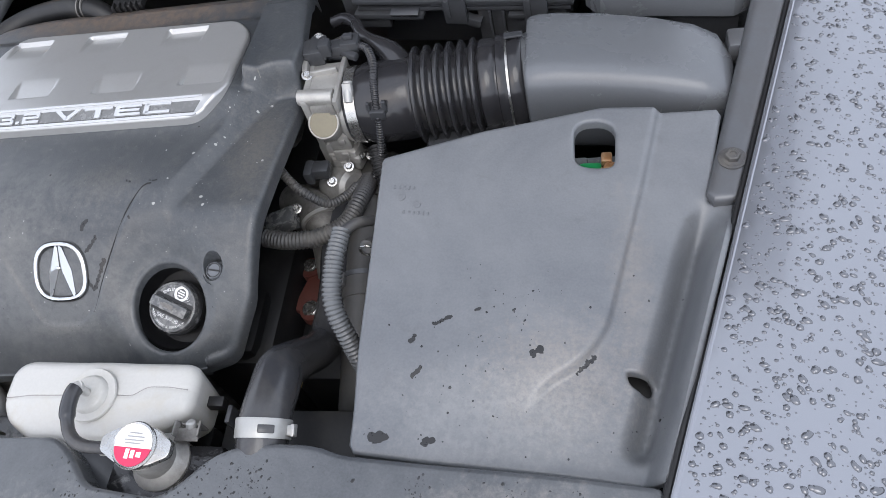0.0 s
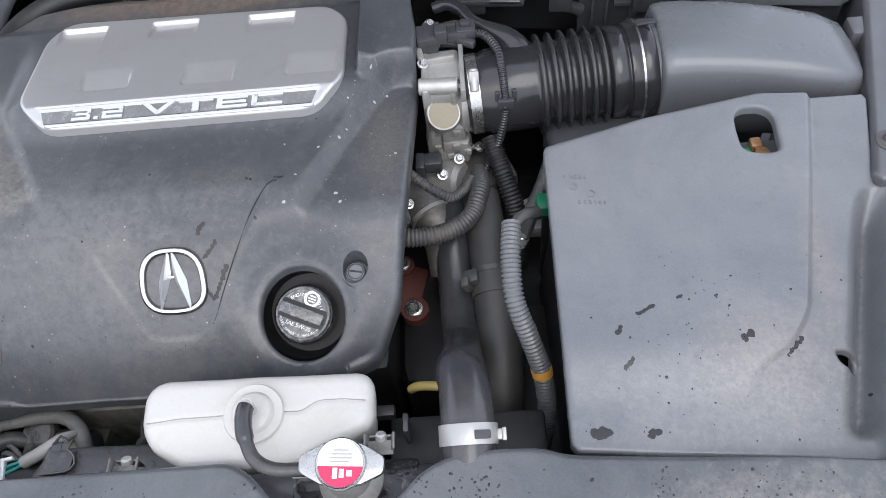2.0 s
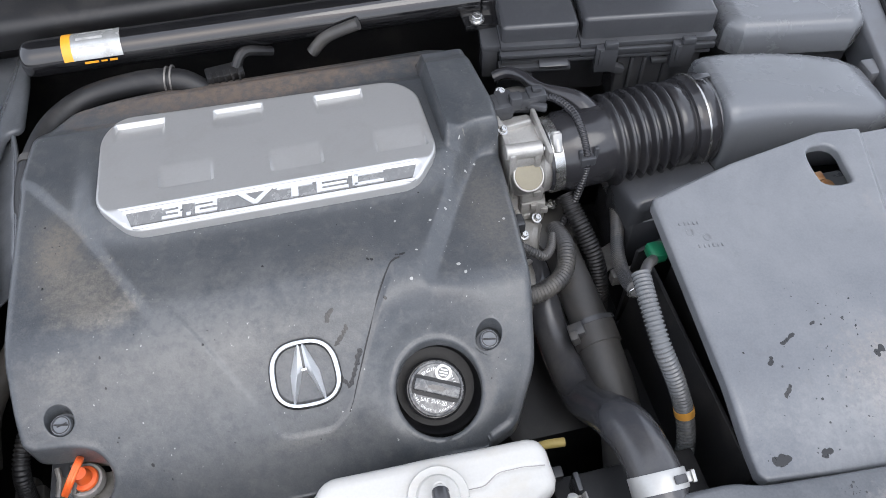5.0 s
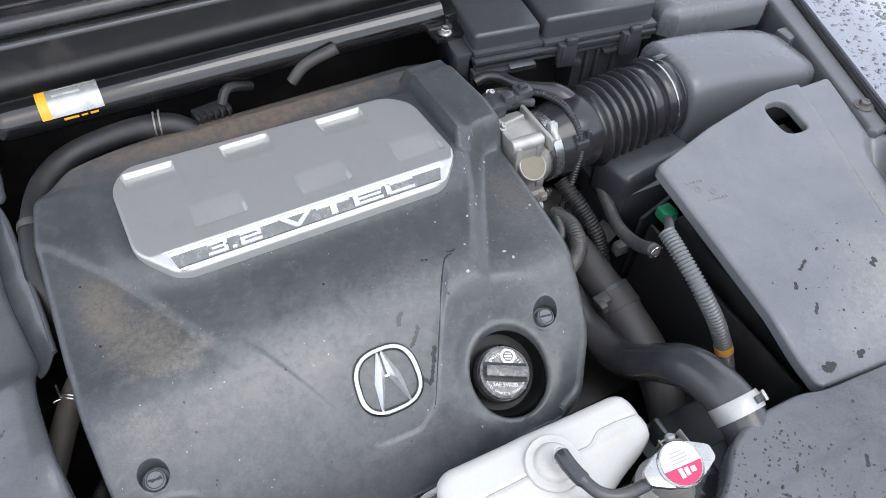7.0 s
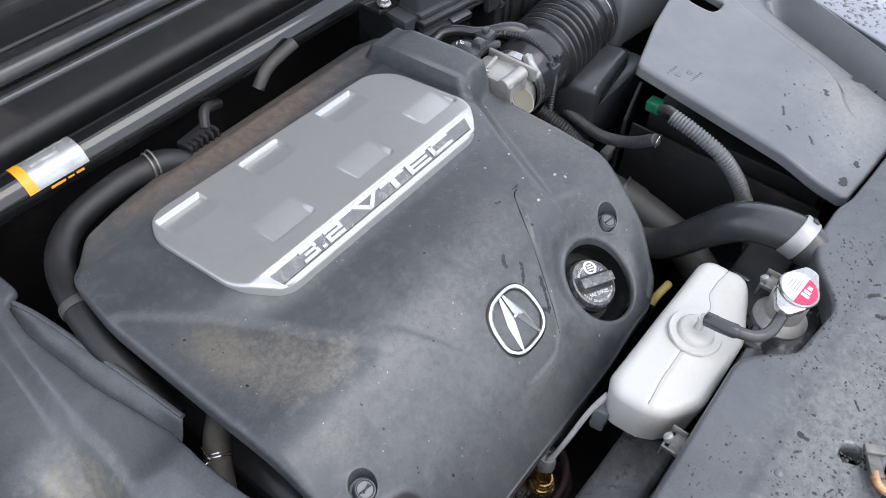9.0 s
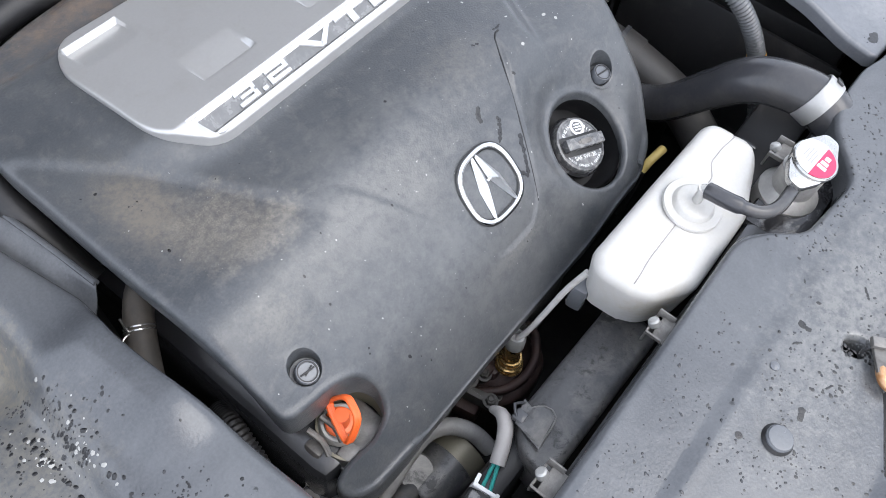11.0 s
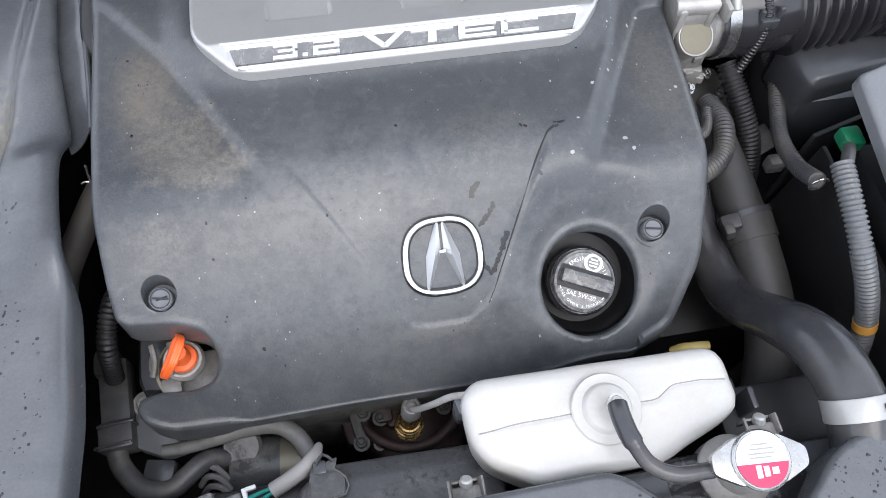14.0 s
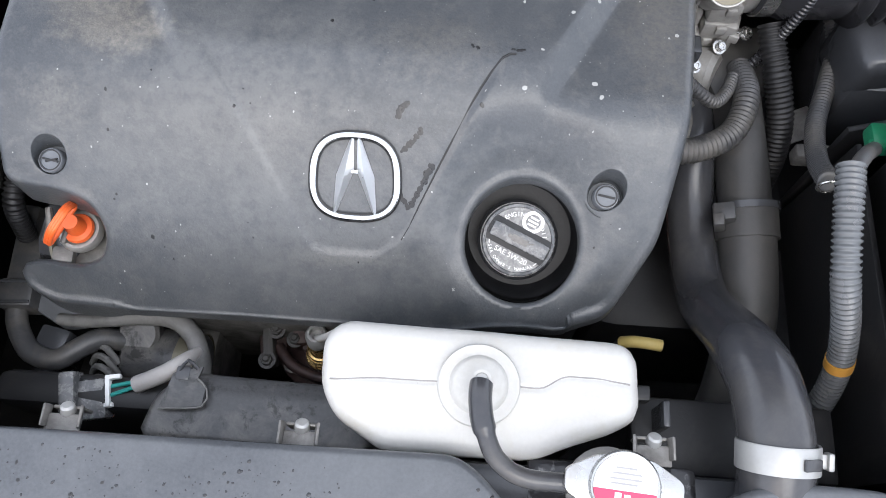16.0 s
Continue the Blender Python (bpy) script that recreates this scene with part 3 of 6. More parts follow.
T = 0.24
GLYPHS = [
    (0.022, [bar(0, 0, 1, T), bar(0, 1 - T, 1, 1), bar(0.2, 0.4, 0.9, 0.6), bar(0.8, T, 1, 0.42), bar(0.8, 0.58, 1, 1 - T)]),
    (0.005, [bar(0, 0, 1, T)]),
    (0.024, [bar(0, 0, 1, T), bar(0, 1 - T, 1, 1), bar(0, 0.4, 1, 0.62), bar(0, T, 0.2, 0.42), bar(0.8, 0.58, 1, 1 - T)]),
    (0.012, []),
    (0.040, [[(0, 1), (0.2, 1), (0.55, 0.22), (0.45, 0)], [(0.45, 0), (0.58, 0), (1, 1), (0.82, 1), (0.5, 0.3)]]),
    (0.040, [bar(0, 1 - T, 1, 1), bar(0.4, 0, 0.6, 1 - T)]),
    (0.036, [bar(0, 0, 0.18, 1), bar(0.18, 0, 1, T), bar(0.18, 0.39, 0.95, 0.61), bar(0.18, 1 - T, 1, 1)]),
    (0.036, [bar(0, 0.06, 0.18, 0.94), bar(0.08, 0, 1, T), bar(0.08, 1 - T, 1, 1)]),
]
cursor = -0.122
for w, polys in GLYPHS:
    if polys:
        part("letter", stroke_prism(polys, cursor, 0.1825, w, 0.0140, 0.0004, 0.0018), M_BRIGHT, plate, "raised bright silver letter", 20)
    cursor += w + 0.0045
for y0, y1 in ((0.1762, 0.1797), (0.1995, 0.2025)):
    part("border", sheet(rounded([(-0.150 - (y1 - 0.18) * 0.6, y0), (0.157, y0), (0.165 + (y1 - 0.18) * 0.6, y1), (-0.158 - (y1 - 0.18) * 0.6, y1)], 0.001), lambda x, y: plate_z(x, y) + 0.0006, 0.002, skirt=0.002, fillet=0), M_BRIGHT, plate, "pale silver border strip")
part("strip", sheet(rounded([(-0.155, 0.1803), (0.157, 0.1803), (0.165, 0.1975), (-0.160, 0.1975)], 0.002), lambda x, y: plate_z(x, y) + 0.0002, 0.002, skirt=0.001, fillet=0),
     M_STRIP, plate, "dark polished strip behind the lettering, blotched for its reflections")

# badge on the sloping face
SLOPE = Matrix.Translation((0.002, -0.002, 0.8485)) @ pose(0, 0, 0, 41)
emblem = thing("emblem", (0.003, -0.001, 0.851), "chrome ring badge with a caliper shape on the cover", "emblem")


def on_slope(bm):
    return moved(bm, SLOPE)


def badge_ring(wide=0.0029, tall=0.0026):
    bm = bmesh.new()
    n, m = 72, 10
    rings = []
    for k in range(n):
        a = 2 * math.pi * k / n
        c, s = math.cos(a), math.sin(a)
        cx = 0.0335 * math.copysign(abs(c) ** 0.74, c)
        cy = 0.0335 * math.copysign(abs(s) ** 0.74, s)
        cx *= 1 - 0.05 * cy / 0.0335
        out = Vector((cx, cy, 0)).normalized()
        rings.append([bm.verts.new(Vector((cx, cy, 0.0005)) + out * wide * math.cos(b) + Vector((0, 0, tall * math.sin(b)))) for b in [2 * math.pi * j / m for j in range(m)]])
    for k in range(n):
        a, b = rings[k], rings[(k + 1) % n]
        for j in range(m):
            bm.faces.new((a[j], b[j], b[(j + 1) % m], a[(j + 1) % m]))
    return bm


def wedge(side):
    """One faceted leg of the caliper shape."""
    s = side
    flat = [(s * 0.0011, 0.0315), (s * 0.0040, 0.0315), (s * 0.0152, 0.0010), (s * 0.0176, -0.0300), (s * 0.0148, -0.0302), (s * 0.0012, 0.0050)]
    bm = bmesh.new()
    lo = [bm.verts.new((x, y, 0)) for x, y in flat]
    r0, r1 = bm.verts.new((s * 0.0025, 0.0310, 0.003)), bm.verts.new((s * 0.0163, -0.0298, 0.0025))
    rm = bm.verts.new((s * 0.0080, 0.0015, 0.0070))
    for f in ((lo[0], lo[1], r0), (lo[1], lo[2], rm, r0), (lo[2], lo[3], r1, rm), (lo[3], lo[4], r1), (lo[4], lo[5], rm, r1), (lo[5], lo[0], r0, rm)):
        bm.faces.new(f)
    bm.faces.new(lo)
    return bm


part("ring", on_slope(badge_ring()), M_BADGE, emblem)
# Wider flat black ring draws the shade at the badge ring's foot.
part("ring_shadow_gap", on_slope(badge_ring(0.0038, 0.0009)), M_DARK, emblem, "flat black rim drawing the shade round the ring")
part("leg", on_slope(wedge(1)), M_LEG, emblem, angle=15)
part("leg", on_slope(wedge(-1)), M_LEG, emblem, angle=15)
part("crossbar", on_slope(box((0, 0.0052, 0.0022), (0.0062, 0.0030, 0.0044), 0.0006)), M_BADGE, emblem)

# slotted plastic fasteners in their recesses
for sx, sy in SCREWS:
    sz = float(cover_z(np.array([sx]), np.array([sy]))[0])
    d = Vector((0, -0.30, 0.95))
    o = Vector((sx, sy - 0.002, sz - 0.009))
    part("screw_cup", lathe([(0.0165, -0.002), (0.0150, -0.004), (0.0130, -0.006), (0, -0.006)], o, d, 36), M_COVER, engine_cover, "moulded screw recess")
    scr = thing("cover_screw", tuple(o), "slotted grey screw sunk in the engine cover", "screw", "cover screws")
    part("head", lathe([(0, -0.006), (0.0102, -0.006), (0.0102, 0.003), (0.0094, 0.0045), (0.0078, 0.0047), (0.0075, 0.0037), (0, 0.0037)], o, d), M_PANEL_CLEAN, scr)
    part("slot", moved(box((0, 0, 0.0046), (0.0135, 0.0016, 0.0016), 0.0003, (0, 0, -10)), axis_to(o, d)), M_DARK, scr, "dark bar marking the slot")
    part("groove", lathe([(0.0078, 0.0040), (0.0078, 0.0050), (0.0088, 0.0050), (0.0088, 0.0040)], o, d, 28), M_DARK, scr, "dark ring marking the groove")
    if sx < 0:
        part("chewed_slot", moved(box((0.001, 0, 0.0044), (0.0100, 0.0013, 0.0014), 0.0003, (0, 0, 16)), axis_to(o, d)), M_DARK, scr, "chewed second slot")

# ---- oil filler cap ----
CAP_O = Vector((0.1355, -0.0225, 0.792))
CAP_D = Vector((0.03, -0.42, 0.9)).normalized()
CAP = axis_to(CAP_O, CAP_D)
side = Vector((1, 0, 0)) - CAP_D * CAP_D.x
side.normalize()
CAP = Matrix.Translation(CAP_O) @ Matrix((side, CAP_D.cross(side), CAP_D)).transposed().to_4x4() @ pose(0, 0, 0, 0, 0, -24)
oil_cap = thing("oil_filler_cap", tuple(CAP_O), "grey plastic oil filler cap with raised grip bar", "oil cap")
part("body", moved(lathe([(0, -0.03), (0.026, -0.03), (0.026, 0.004), (0.0305, 0.004), (0.0305, 0.012), (0.0297, 0.0138), (0.0275, 0.0145), (0.0268, 0.0135), (0, 0.0135)], seg=48), CAP), M_CAP, oil_cap)
# Black slab stands in for the shade of the grip's recess.
part("grip_well", moved(box((0, 0, 0.0136), (0.0545, 0.0215, 0.0014), 0.0006), CAP), M_DARK, oil_cap, "thin black slab drawing the shaded recess round the grip")
part("grip", moved(box((0, 0, 0.018), (0.050, 0.0125, 0.012), 0.0015), CAP), M_CAP, oil_cap, "raised grip bar")
part("oil_can_mark", moved(joined(box((0, 0, 0.0242), (0.014, 0.0055, 0.0006), 0.0002), box((0.009, 0.001, 0.0242), (0.006, 0.001, 0.0006), 0.0002, (0, 0, 25)), box((-0.0085, 0.0, 0.0242), (0.004, 0.003, 0.0006), 0.0002)), CAP), M_ALU_DARK, oil_cap, "embossed oil can outline")
part("seal_badge", moved(lathe([(0.0062, 0.0135), (0.0092, 0.0135), (0.0092, 0.0141), (0.0062, 0.0141)], (0.004, 0.0185, 0), (0, 0, 1)), CAP), M_WHITE, oil_cap, "round pale stamp ring")
part("stamp_centre", moved(lathe([(0, 0.0135), (0.0061, 0.0135), (0.0061, 0.0139), (0, 0.0139)], (0.004, 0.0185, 0), (0, 0, 1)), CAP), M_CAP, oil_cap)
for k in range(3):
    part("stamp_bar", moved(box((0.004, 0.0185 + (k - 1) * 0.0030, 0.0142), (0.0075 if k != 1 else 0.0095, 0.0016, 0.0004), 0), CAP), M_WHITE, oil_cap)
part("words", lettering("SAE 5W-20", 0.0062, CAP @ pose(0, -0.0145, 0.0138), 0.0003), M_WHITE, oil_cap, "white raised grade lettering", 20)


def arc_words(text, size, radius, centre, spread, material, flip):
    """Small raised capitals set round the cap's rim."""
    for k, ch in enumerate(text):
        if ch == " ":
            continue
        a = radians(centre + (k - (len(text) - 1) / 2) * spread * (1 if flip else -1))
        m = CAP @ pose(radius * math.cos(a), radius * math.sin(a), 0.0138) @ pose(0, 0, 0, 0, 0, math.degrees(a) + (90 if flip else -90))
        part("letter", lettering(ch, size, m, 0.0003), material, oil_cap, angle=20)


arc_words("ENGINE", 0.0052, 0.0212, 122, 9.5, M_WHITE, False)
arc_words("OIL", 0.0052, 0.0212, 42, 11, M_WHITE, False)
arc_words("SEE OWNER'S MANUAL", 0.0038, 0.0243, 270, 6.2, M_WHITE, True)
for a in (207, 333):
    part("dash", moved(box((0.0243 * math.cos(radians(a)), 0.0243 * math.sin(radians(a)), 0.0140), (0.0045, 0.0007, 0.0004), 0, (0, 0, a + 90)), CAP), M_WHITE, oil_cap)
part("gasket", lathe([(0.026, -0.004), (0.0335, -0.004), (0.0340, 0.004), (0.0315, 0.006), (0.026, 0.006)], CAP_O, CAP_D, 40), M_WET, oil_cap, "oily black seal ring")

# ---- dipstick and the metal in the notch ----
dip = thing("dipstick", (-0.247, -0.037, 0.77), "orange plastic oil dipstick with loop handle", "dipstick")
LOOP = Matrix.Translation((-0.2405, -0.0425, 0.8165)) @ pose(0, 0, 0, 6, 27, -20)
ring_pts = [(0, (0.0165 - 0.35 * v) * u, v - 0.006) for u, v in [(math.copysign(abs(math.cos(a)) ** 0.5, math.cos(a)), 0.0160 * math.copysign(abs(math.sin(a)) ** 0.5, math.sin(a))) for a in [2 * math.pi * k / 24 for k in range(25)]]]
part("handle", moved(joined(*[tube([(dx, p[1], p[2]) for p in ring_pts], 0.0020, 10, 0.003) for dx in (-0.0018, 0.0, 0.0018)]), LOOP), M_ORANGE, dip)
part("stopper", lathe([(0, 0), (0.0125, 0), (0.0135, 0.003), (0.0125, 0.006), (0.0085, 0.007), (0.0085, 0.012), (0.0065, 0.016), (0.0065, 0.022), (0, 0.022)], (-0.2430, -0.0330, 0.777), (0.05, -0.1, 1)), M_ORANGE, dip)
part("collar", lathe([(0.006, 0), (0.0190, 0), (0.0190, 0.005), (0.0170, 0.008), (0.0145, 0.008), (0.0135, 0.005), (0.006, 0.005)], (-0.2435, -0.0330, 0.771), (0.05, -0.1, 1)), M_ALU, dip, "worn metal collar")
part("guide_tube", rod((-0.235, -0.03, 0.55), (-0.244, -0.035, 0.775), 0.008), M_STEEL, dip)

# engine under the cover
engine = thing("engine_block", (0, 0.15, 0.3), "grimy dark engine block beneath the cover", "engine block")
part("block", box((-0.02, 0.18, 0.48), (0.48, 0.46, 0.42), 0.02), M_DARK, engine)
part("rocker_cover", box((-0.01, 0.01, 0.645), (0.42, 0.10, 0.12), 0.015), M_DARK, engine)
part("cylinder_head", box((-0.05, -0.03, 0.60), (0.34, 0.09, 0.16), 0.01), M_ALU_DARK, engine)
part("notch_casting", joined(box((-0.240, -0.045, 0.750), (0.06, 0.05, 0.02), 0.005), box((-0.257, -0.055, 0.764), (0.018, 0.016, 0.018), 0.003, (0, 12, 8)), box((-0.270, -0.030, 0.757), (0.02, 0.02, 0.028), 0.005, (0, 15, 0))), M_ALU_DARK, engine, "grimy casting seen in the notch")
part("cup_wall", lathe([(0.0275, 0.0), (0.0290, 0.010), (0.0300, 0.020), (0.0325, 0.020), (0.0315, 0.0), (0.0275, 0.0)], (-0.2360, -0.0400, 0.755), (0, -0.1, 1), 32), M_TAN, engine, "worn pale cup round the dipstick tube")
for dx in (0.0, 0.016):
    part("notch_strip", tube([(-0.268 + dx, -0.020, 0.790), (-0.266 + dx, -0.034, 0.785), (-0.270 + dx, -0.046, 0.778)], 0.0030, 8), M_ALU_DARK, engine, "bare metal edge in the notch")
part("timing_cover", box((-0.265, 0.12, 0.6), (0.05, 0.36, 0.34), 0.02), M_BLACK, engine)
part("plenum", box((0.0, 0.33, 0.78), (0.44, 0.14, 0.1), 0.03), M_ALU_DARK, engine)

# ---- radiator side: reservoir, caps, hoses ----
TANK = rounded([(0.006, -0.116), (0.212, -0.120), (0.223, -0.130), (0.224, -0.174), (0.205, -0.186), (0.172, -0.198), (0.150, -0.208), (0.042, -0.209), (0.026, -0.199), (0.006, -0.187), (-0.006, -0.166), (-0.008, -0.130)], 0.010)
reservoir = thing("coolant_reservoir", (0.11, -0.16, 0.76), "milky white plastic coolant overflow tank", "reservoir")


def seam_y(x):
    """Where the two halves of the tank meet."""
    return -0.160 + 0.010 * sstep(0.150, 0.172, x) - 0.003 * sstep(0.19, 0.22, x) - 0.003 * sstep(0.04, 0.0, x)


def tank_z(x, y):
    return 0.848 - 0.18 * (np.clip(-0.165 - y, 0, 1)) + 0.004 * sstep(0.05, 0.0, np.hypot(x - 0.108, y + 0.16)) - 0.0012 * np.exp(-((y - seam_y(x)) / 0.0016) ** 2)


part("tank", sheet(TANK, tank_z, 0.0022, skirt=0.055, fillet=0.013, lean=0.006), M_TANK, reservoir, angle=60)
for x0, x1 in ((0.0015, 0.080), (0.136, 0.2155)):
    seam_pts = []
    for k in range(14):
        x = x0 + (x1 - x0) * k / 13
        y = float(seam_y(np.array(x)))
        seam_pts.append((x, y, float(tank_z(np.array([x]), np.array([y]))[0]) + 0.0002))
    part("mould_seam", tube(seam_pts, 0.0006, 6), M_WIRE, reservoir, "thin grey mould seam")
part("neck_flange", lathe([(0, 0), (0.0285, 0), (0.0295, 0.002), (0.0285, 0.004), (0.021, 0.0045), (0.019, 0.009), (0.017, 0.0105), (0.008, 0.011), (0, 0.011)], (0.108, -0.161, 0.849), (0, -0.1, 1), 40), M_TANK, reservoir, "stepped round white cap")
part("nozzle", joined(rod((0.109, -0.162, 0.856), (0.109, -0.163, 0.880), 0.0046), lathe([(0.0046, 0), (0.0066, 0), (0.0066, 0.003), (0.0046, 0.003)], (0.109, -0.163, 0.8765), (0, -0.1, 1))), M_TANK, reservoir)
part("tab", box((0.229, -0.150, 0.805), (0.02, 0.012, 0.014), 0.002), M_DARK, reservoir)
part("side_lug", box((0.004, -0.122, 0.775), (0.022, 0.018, 0.040), 0.005, (0, 0, 8)), M_PANEL_CLEAN, reservoir, "grey mounting lug")
hose = thing("overflow_hose", (0.13, -0.2, 0.87), "thin black rubber hose from tank to radiator neck", "hose")
part("tube", tube([(0.109, -0.166, 0.8785), (0.1085, -0.171, 0.8800), (0.1090, -0.181, 0.8805), (0.112, -0.195, 0.880), (0.121, -0.214, 0.8775), (0.139, -0.2245, 0.876), (0.168, -0.226, 0.874)], lambda u: 0.0064 + 0.0016 * min(1, max(0, 30 * (0.34 - u))), 16, 0.002, hollow=0.25), M_RUBBER, hose)

RC = (0.202, -0.227, 0.887)
rad_cap = thing("pressure_cap", RC, "steel radiator cap with white and red label", "radiator cap")
RCM = Matrix.Translation(RC) @ pose(0, 0, 0, 8, 0, -4) @ Matrix.Scale(0.84, 4)
part("rim", moved(lathe([(0, -0.016), (0.024, -0.016), (0.0272, -0.004), (0.0272, 0.0), (0.0258, 0.0018), (0.0242, 0.0008), (0, 0.0008)], seg=40), RCM), M_STEEL, rad_cap)
ear = [(-0.045, -0.006), (-0.042, -0.010), (-0.020, -0.021), (0.020, -0.021), (0.042, -0.010), (0.045, -0.006), (0.045, 0.006), (0.042, 0.010), (0.020, 0.022), (-0.020, 0.022), (-0.042, 0.010), (-0.045, 0.006)]
part("pressed_flange", moved(prism(rounded(ear, 0.004), -0.010, -0.002, 0.0015), RCM), M_STEEL, rad_cap, "pressed steel ears")


def disc_half(r, lo, hi, z0, z1, n=24):
    a0, a1 = math.asin(lo), math.asin(hi)
    pts = [(r * math.cos(a0 + (a1 - a0) * k / n), r * math.sin(a0 + (a1 - a0) * k / n)) for k in range(n + 1)]
    pts += [(-x, y) for x, y in reversed(pts)]
    return prism([p for i, p in enumerate(pts) if i == 0 or (Vector(p) - Vector(pts[i - 1])).length > 1e-5], z0, z1)


part("label_white", moved(disc_half(0.0238, -0.12, 0.999, 0.0006, 0.0014), RCM), M_WHITE, rad_cap, "white upper label half")
part("label_red", moved(disc_half(0.0238, -0.999, -0.125, 0.0006, 0.0014), RCM), M_RED, rad_cap, "red lower label half")
for bx, by, bw in ((0, 0.0135, 0.016), (0.001, 0.0095, 0.022), (0, 0.0055, 0.024), (-0.001, 0.002, 0.02)):
    part("print_bar", moved(box((bx, by, 0.0015), (bw, 0.0014, 0.0004), 0), RCM), M_GREYINK, rad_cap)
for bx, bw, bh in ((-0.005, 0.005, 0.011), (0.002, 0.005, 0.009), (0.010, 0.006, 0.006)):
    part("print_bar", moved(box((bx, -0.010, 0.0015), (bw, bh, 0.0004), 0), RCM), M_WHITE, rad_cap)
neck = thing("filler_neck", (0.202, -0.225, 0.82), "wet cast aluminium radiator filler neck", "filler neck")
part("neck", lathe([(0, 0), (0.03, 0), (0.03, 0.02), (0.021, 0.03), (0.021, 0.055), (0, 0.055)], (0.202, -0.225, 0.815), (0, 0, 1)), M_ALU, neck)
part("spout", rod((0.155, -0.227, 0.868), (0.19, -0.227, 0.868), 0.0045), M_ALU, neck)
part("base", box((0.205, -0.235, 0.822), (0.12, 0.06, 0.02), 0.006), M_WET, neck, "wet grimy base")

# upper radiator hose
rhose = thing("radiator_hose", (0.30, -0.2, 0.80), "thick black rubber radiator hose with silver clamp", "hose")
RAD = [(0.312, -0.236, 0.836), (0.313, -0.194, 0.853), (0.312, -0.150, 0.847), (0.308, -0.122, 0.832), (0.308, -0.096, 0.800), (0.307, -0.041, 0.734), (0.304, 0.038, 0.722), (0.302, 0.108, 0.745), (0.304, 0.15, 0.745)]
part("tube", tube(RAD, lambda u: 0.0255 - 0.0032 * min(1, max(0, (u - 0.25) / 0.15)), 28, 0.005), M_RUBBER, rhose)
CLAMP = axis_to((0.3132, -0.205, 0.8497), (0.0, 0.95, 0.30))
part("clamp", moved(lathe([(0.0256, 0), (0.0272, 0), (0.0276, 0.001), (0.0276, 0.018), (0.0272, 0.019), (0.0256, 0.019)], seg=40), CLAMP), M_CLAMP, rhose, "wide silver spring clamp")
for k, w in enumerate((0.020, 0.012, 0.008, 0.010)):
    part("scuff", box((0.3235 + 0.004 * (k % 2), -0.166 + 0.012 * k, 0.8708 - 0.0045 * k * k * 0.8), (0.0014, w, 0.0008), 0.0003, (-4 - 9 * k, 24, 14)), M_LOOM, rhose, "pale rubbed mark")
part("clamp_window", moved(joined(box((-0.0135, 0.0243, 0.0085), (0.016, 0.003, 0.008), 0.0012, (0, 0, 29))), CLAMP), M_RUBBER, rhose)
part("clamp_tab", moved(joined(box((-0.0285, 0.004, 0.0085), (0.010, 0.004, 0.010), 0.001), box((-0.0330, 0.004, 0.0085), (0.004, 0.009, 0.012), 0.001)), CLAMP), M_CLAMP, rhose, "clamp ear")
part("outlet", rod((0.311, -0.262, 0.822), (0.3128, -0.215, 0.846), 0.0245), M_BLACK, rhose)

lhose = thing("lower_coolant_hose", (0.33, 0.0, 0.72), "dusty black coolant hose with band clamp", "hose")
LOWER = [(0.342, 0.150, 0.757), (0.347, 0.066, 0.748), (0.351, -0.002, 0.734), (0.352, -0.061, 0.713), (0.344, -0.123, 0.669), (0.33, -0.17, 0.61)]
part("tube", tube(LOWER, lambda u: 0.0240 + 0.0020 * min(1, max(0, (u - 0.30) / 0.05)), 24, 0.006), M_DUSTY, lhose)
part("band", tube([(0.349, 0.040, 0.7430), (0.3505, 0.014, 0.7375)], lambda u: 0.0285, 28, 0.004), M_DUSTY, lhose, "dusty band clamp")
part("band_lip", tube([(0.3485, 0.046, 0.7445), (0.3490, 0.040, 0.7430)], 0.0305, 28, 0.003), M_BLACK, lhose, "thin black rubber lip")
part("lug", joined(box((0.324, 0.030, 0.758), (0.020, 0.018, 0.016), 0.003, (0, -20, 0)), box((0.318, 0.020, 0.760), (0.010, 0.012, 0.018), 0.002, (0, -20, 0))), M_CONDUIT_DARK, lhose, "clamp lug")

# radiator and its brackets behind the front panel
radiator = thing("radiator", (0, -0.24, 0.4), "black radiator top tank with bolted brackets", "radiator")
part("top_tank", box((0.0, -0.235, 0.805), (0.66, 0.05, 0.05), 0.008), M_BLACK, radiator)
part("core", box((0.0, -0.24, 0.55), (0.64, 0.035, 0.46), 0.003), M_ALU_DARK, radiator)
for bx, by, bz in ((-0.186, -0.199, 0.842), (-0.016, -0.200, 0.845), (0.230, -0.194, 0.853)):
    br = part("bracket", joined(box((bx, by - 0.007, bz - 0.006), (0.026, 0.014, 0.0025), 0.001), box((bx, by + 0.005, bz - 0.016), (0.022, 0.0025, 0.018), 0.001), *[box((bx + e * 0.0125, by - 0.002, bz - 0.0035), (0.0022, 0.016, 0.008), 0.0008, (0, e * 18, 0)) for e in (-1, 1)]), M_ALU_DARK, radiator, "zinc plated bracket")
    part("bolt", lathe([(0, 0), (0.0054, 0), (0.0056, 0.0012), (0.0050, 0.0056), (0.0035, 0.0070), (0, 0.0074)], (bx + 0.001, by + 0.002, bz - 0.008), (0.05, 0.55, 0.83), 24), M_CLAMP, br, "pale domed bolt head")

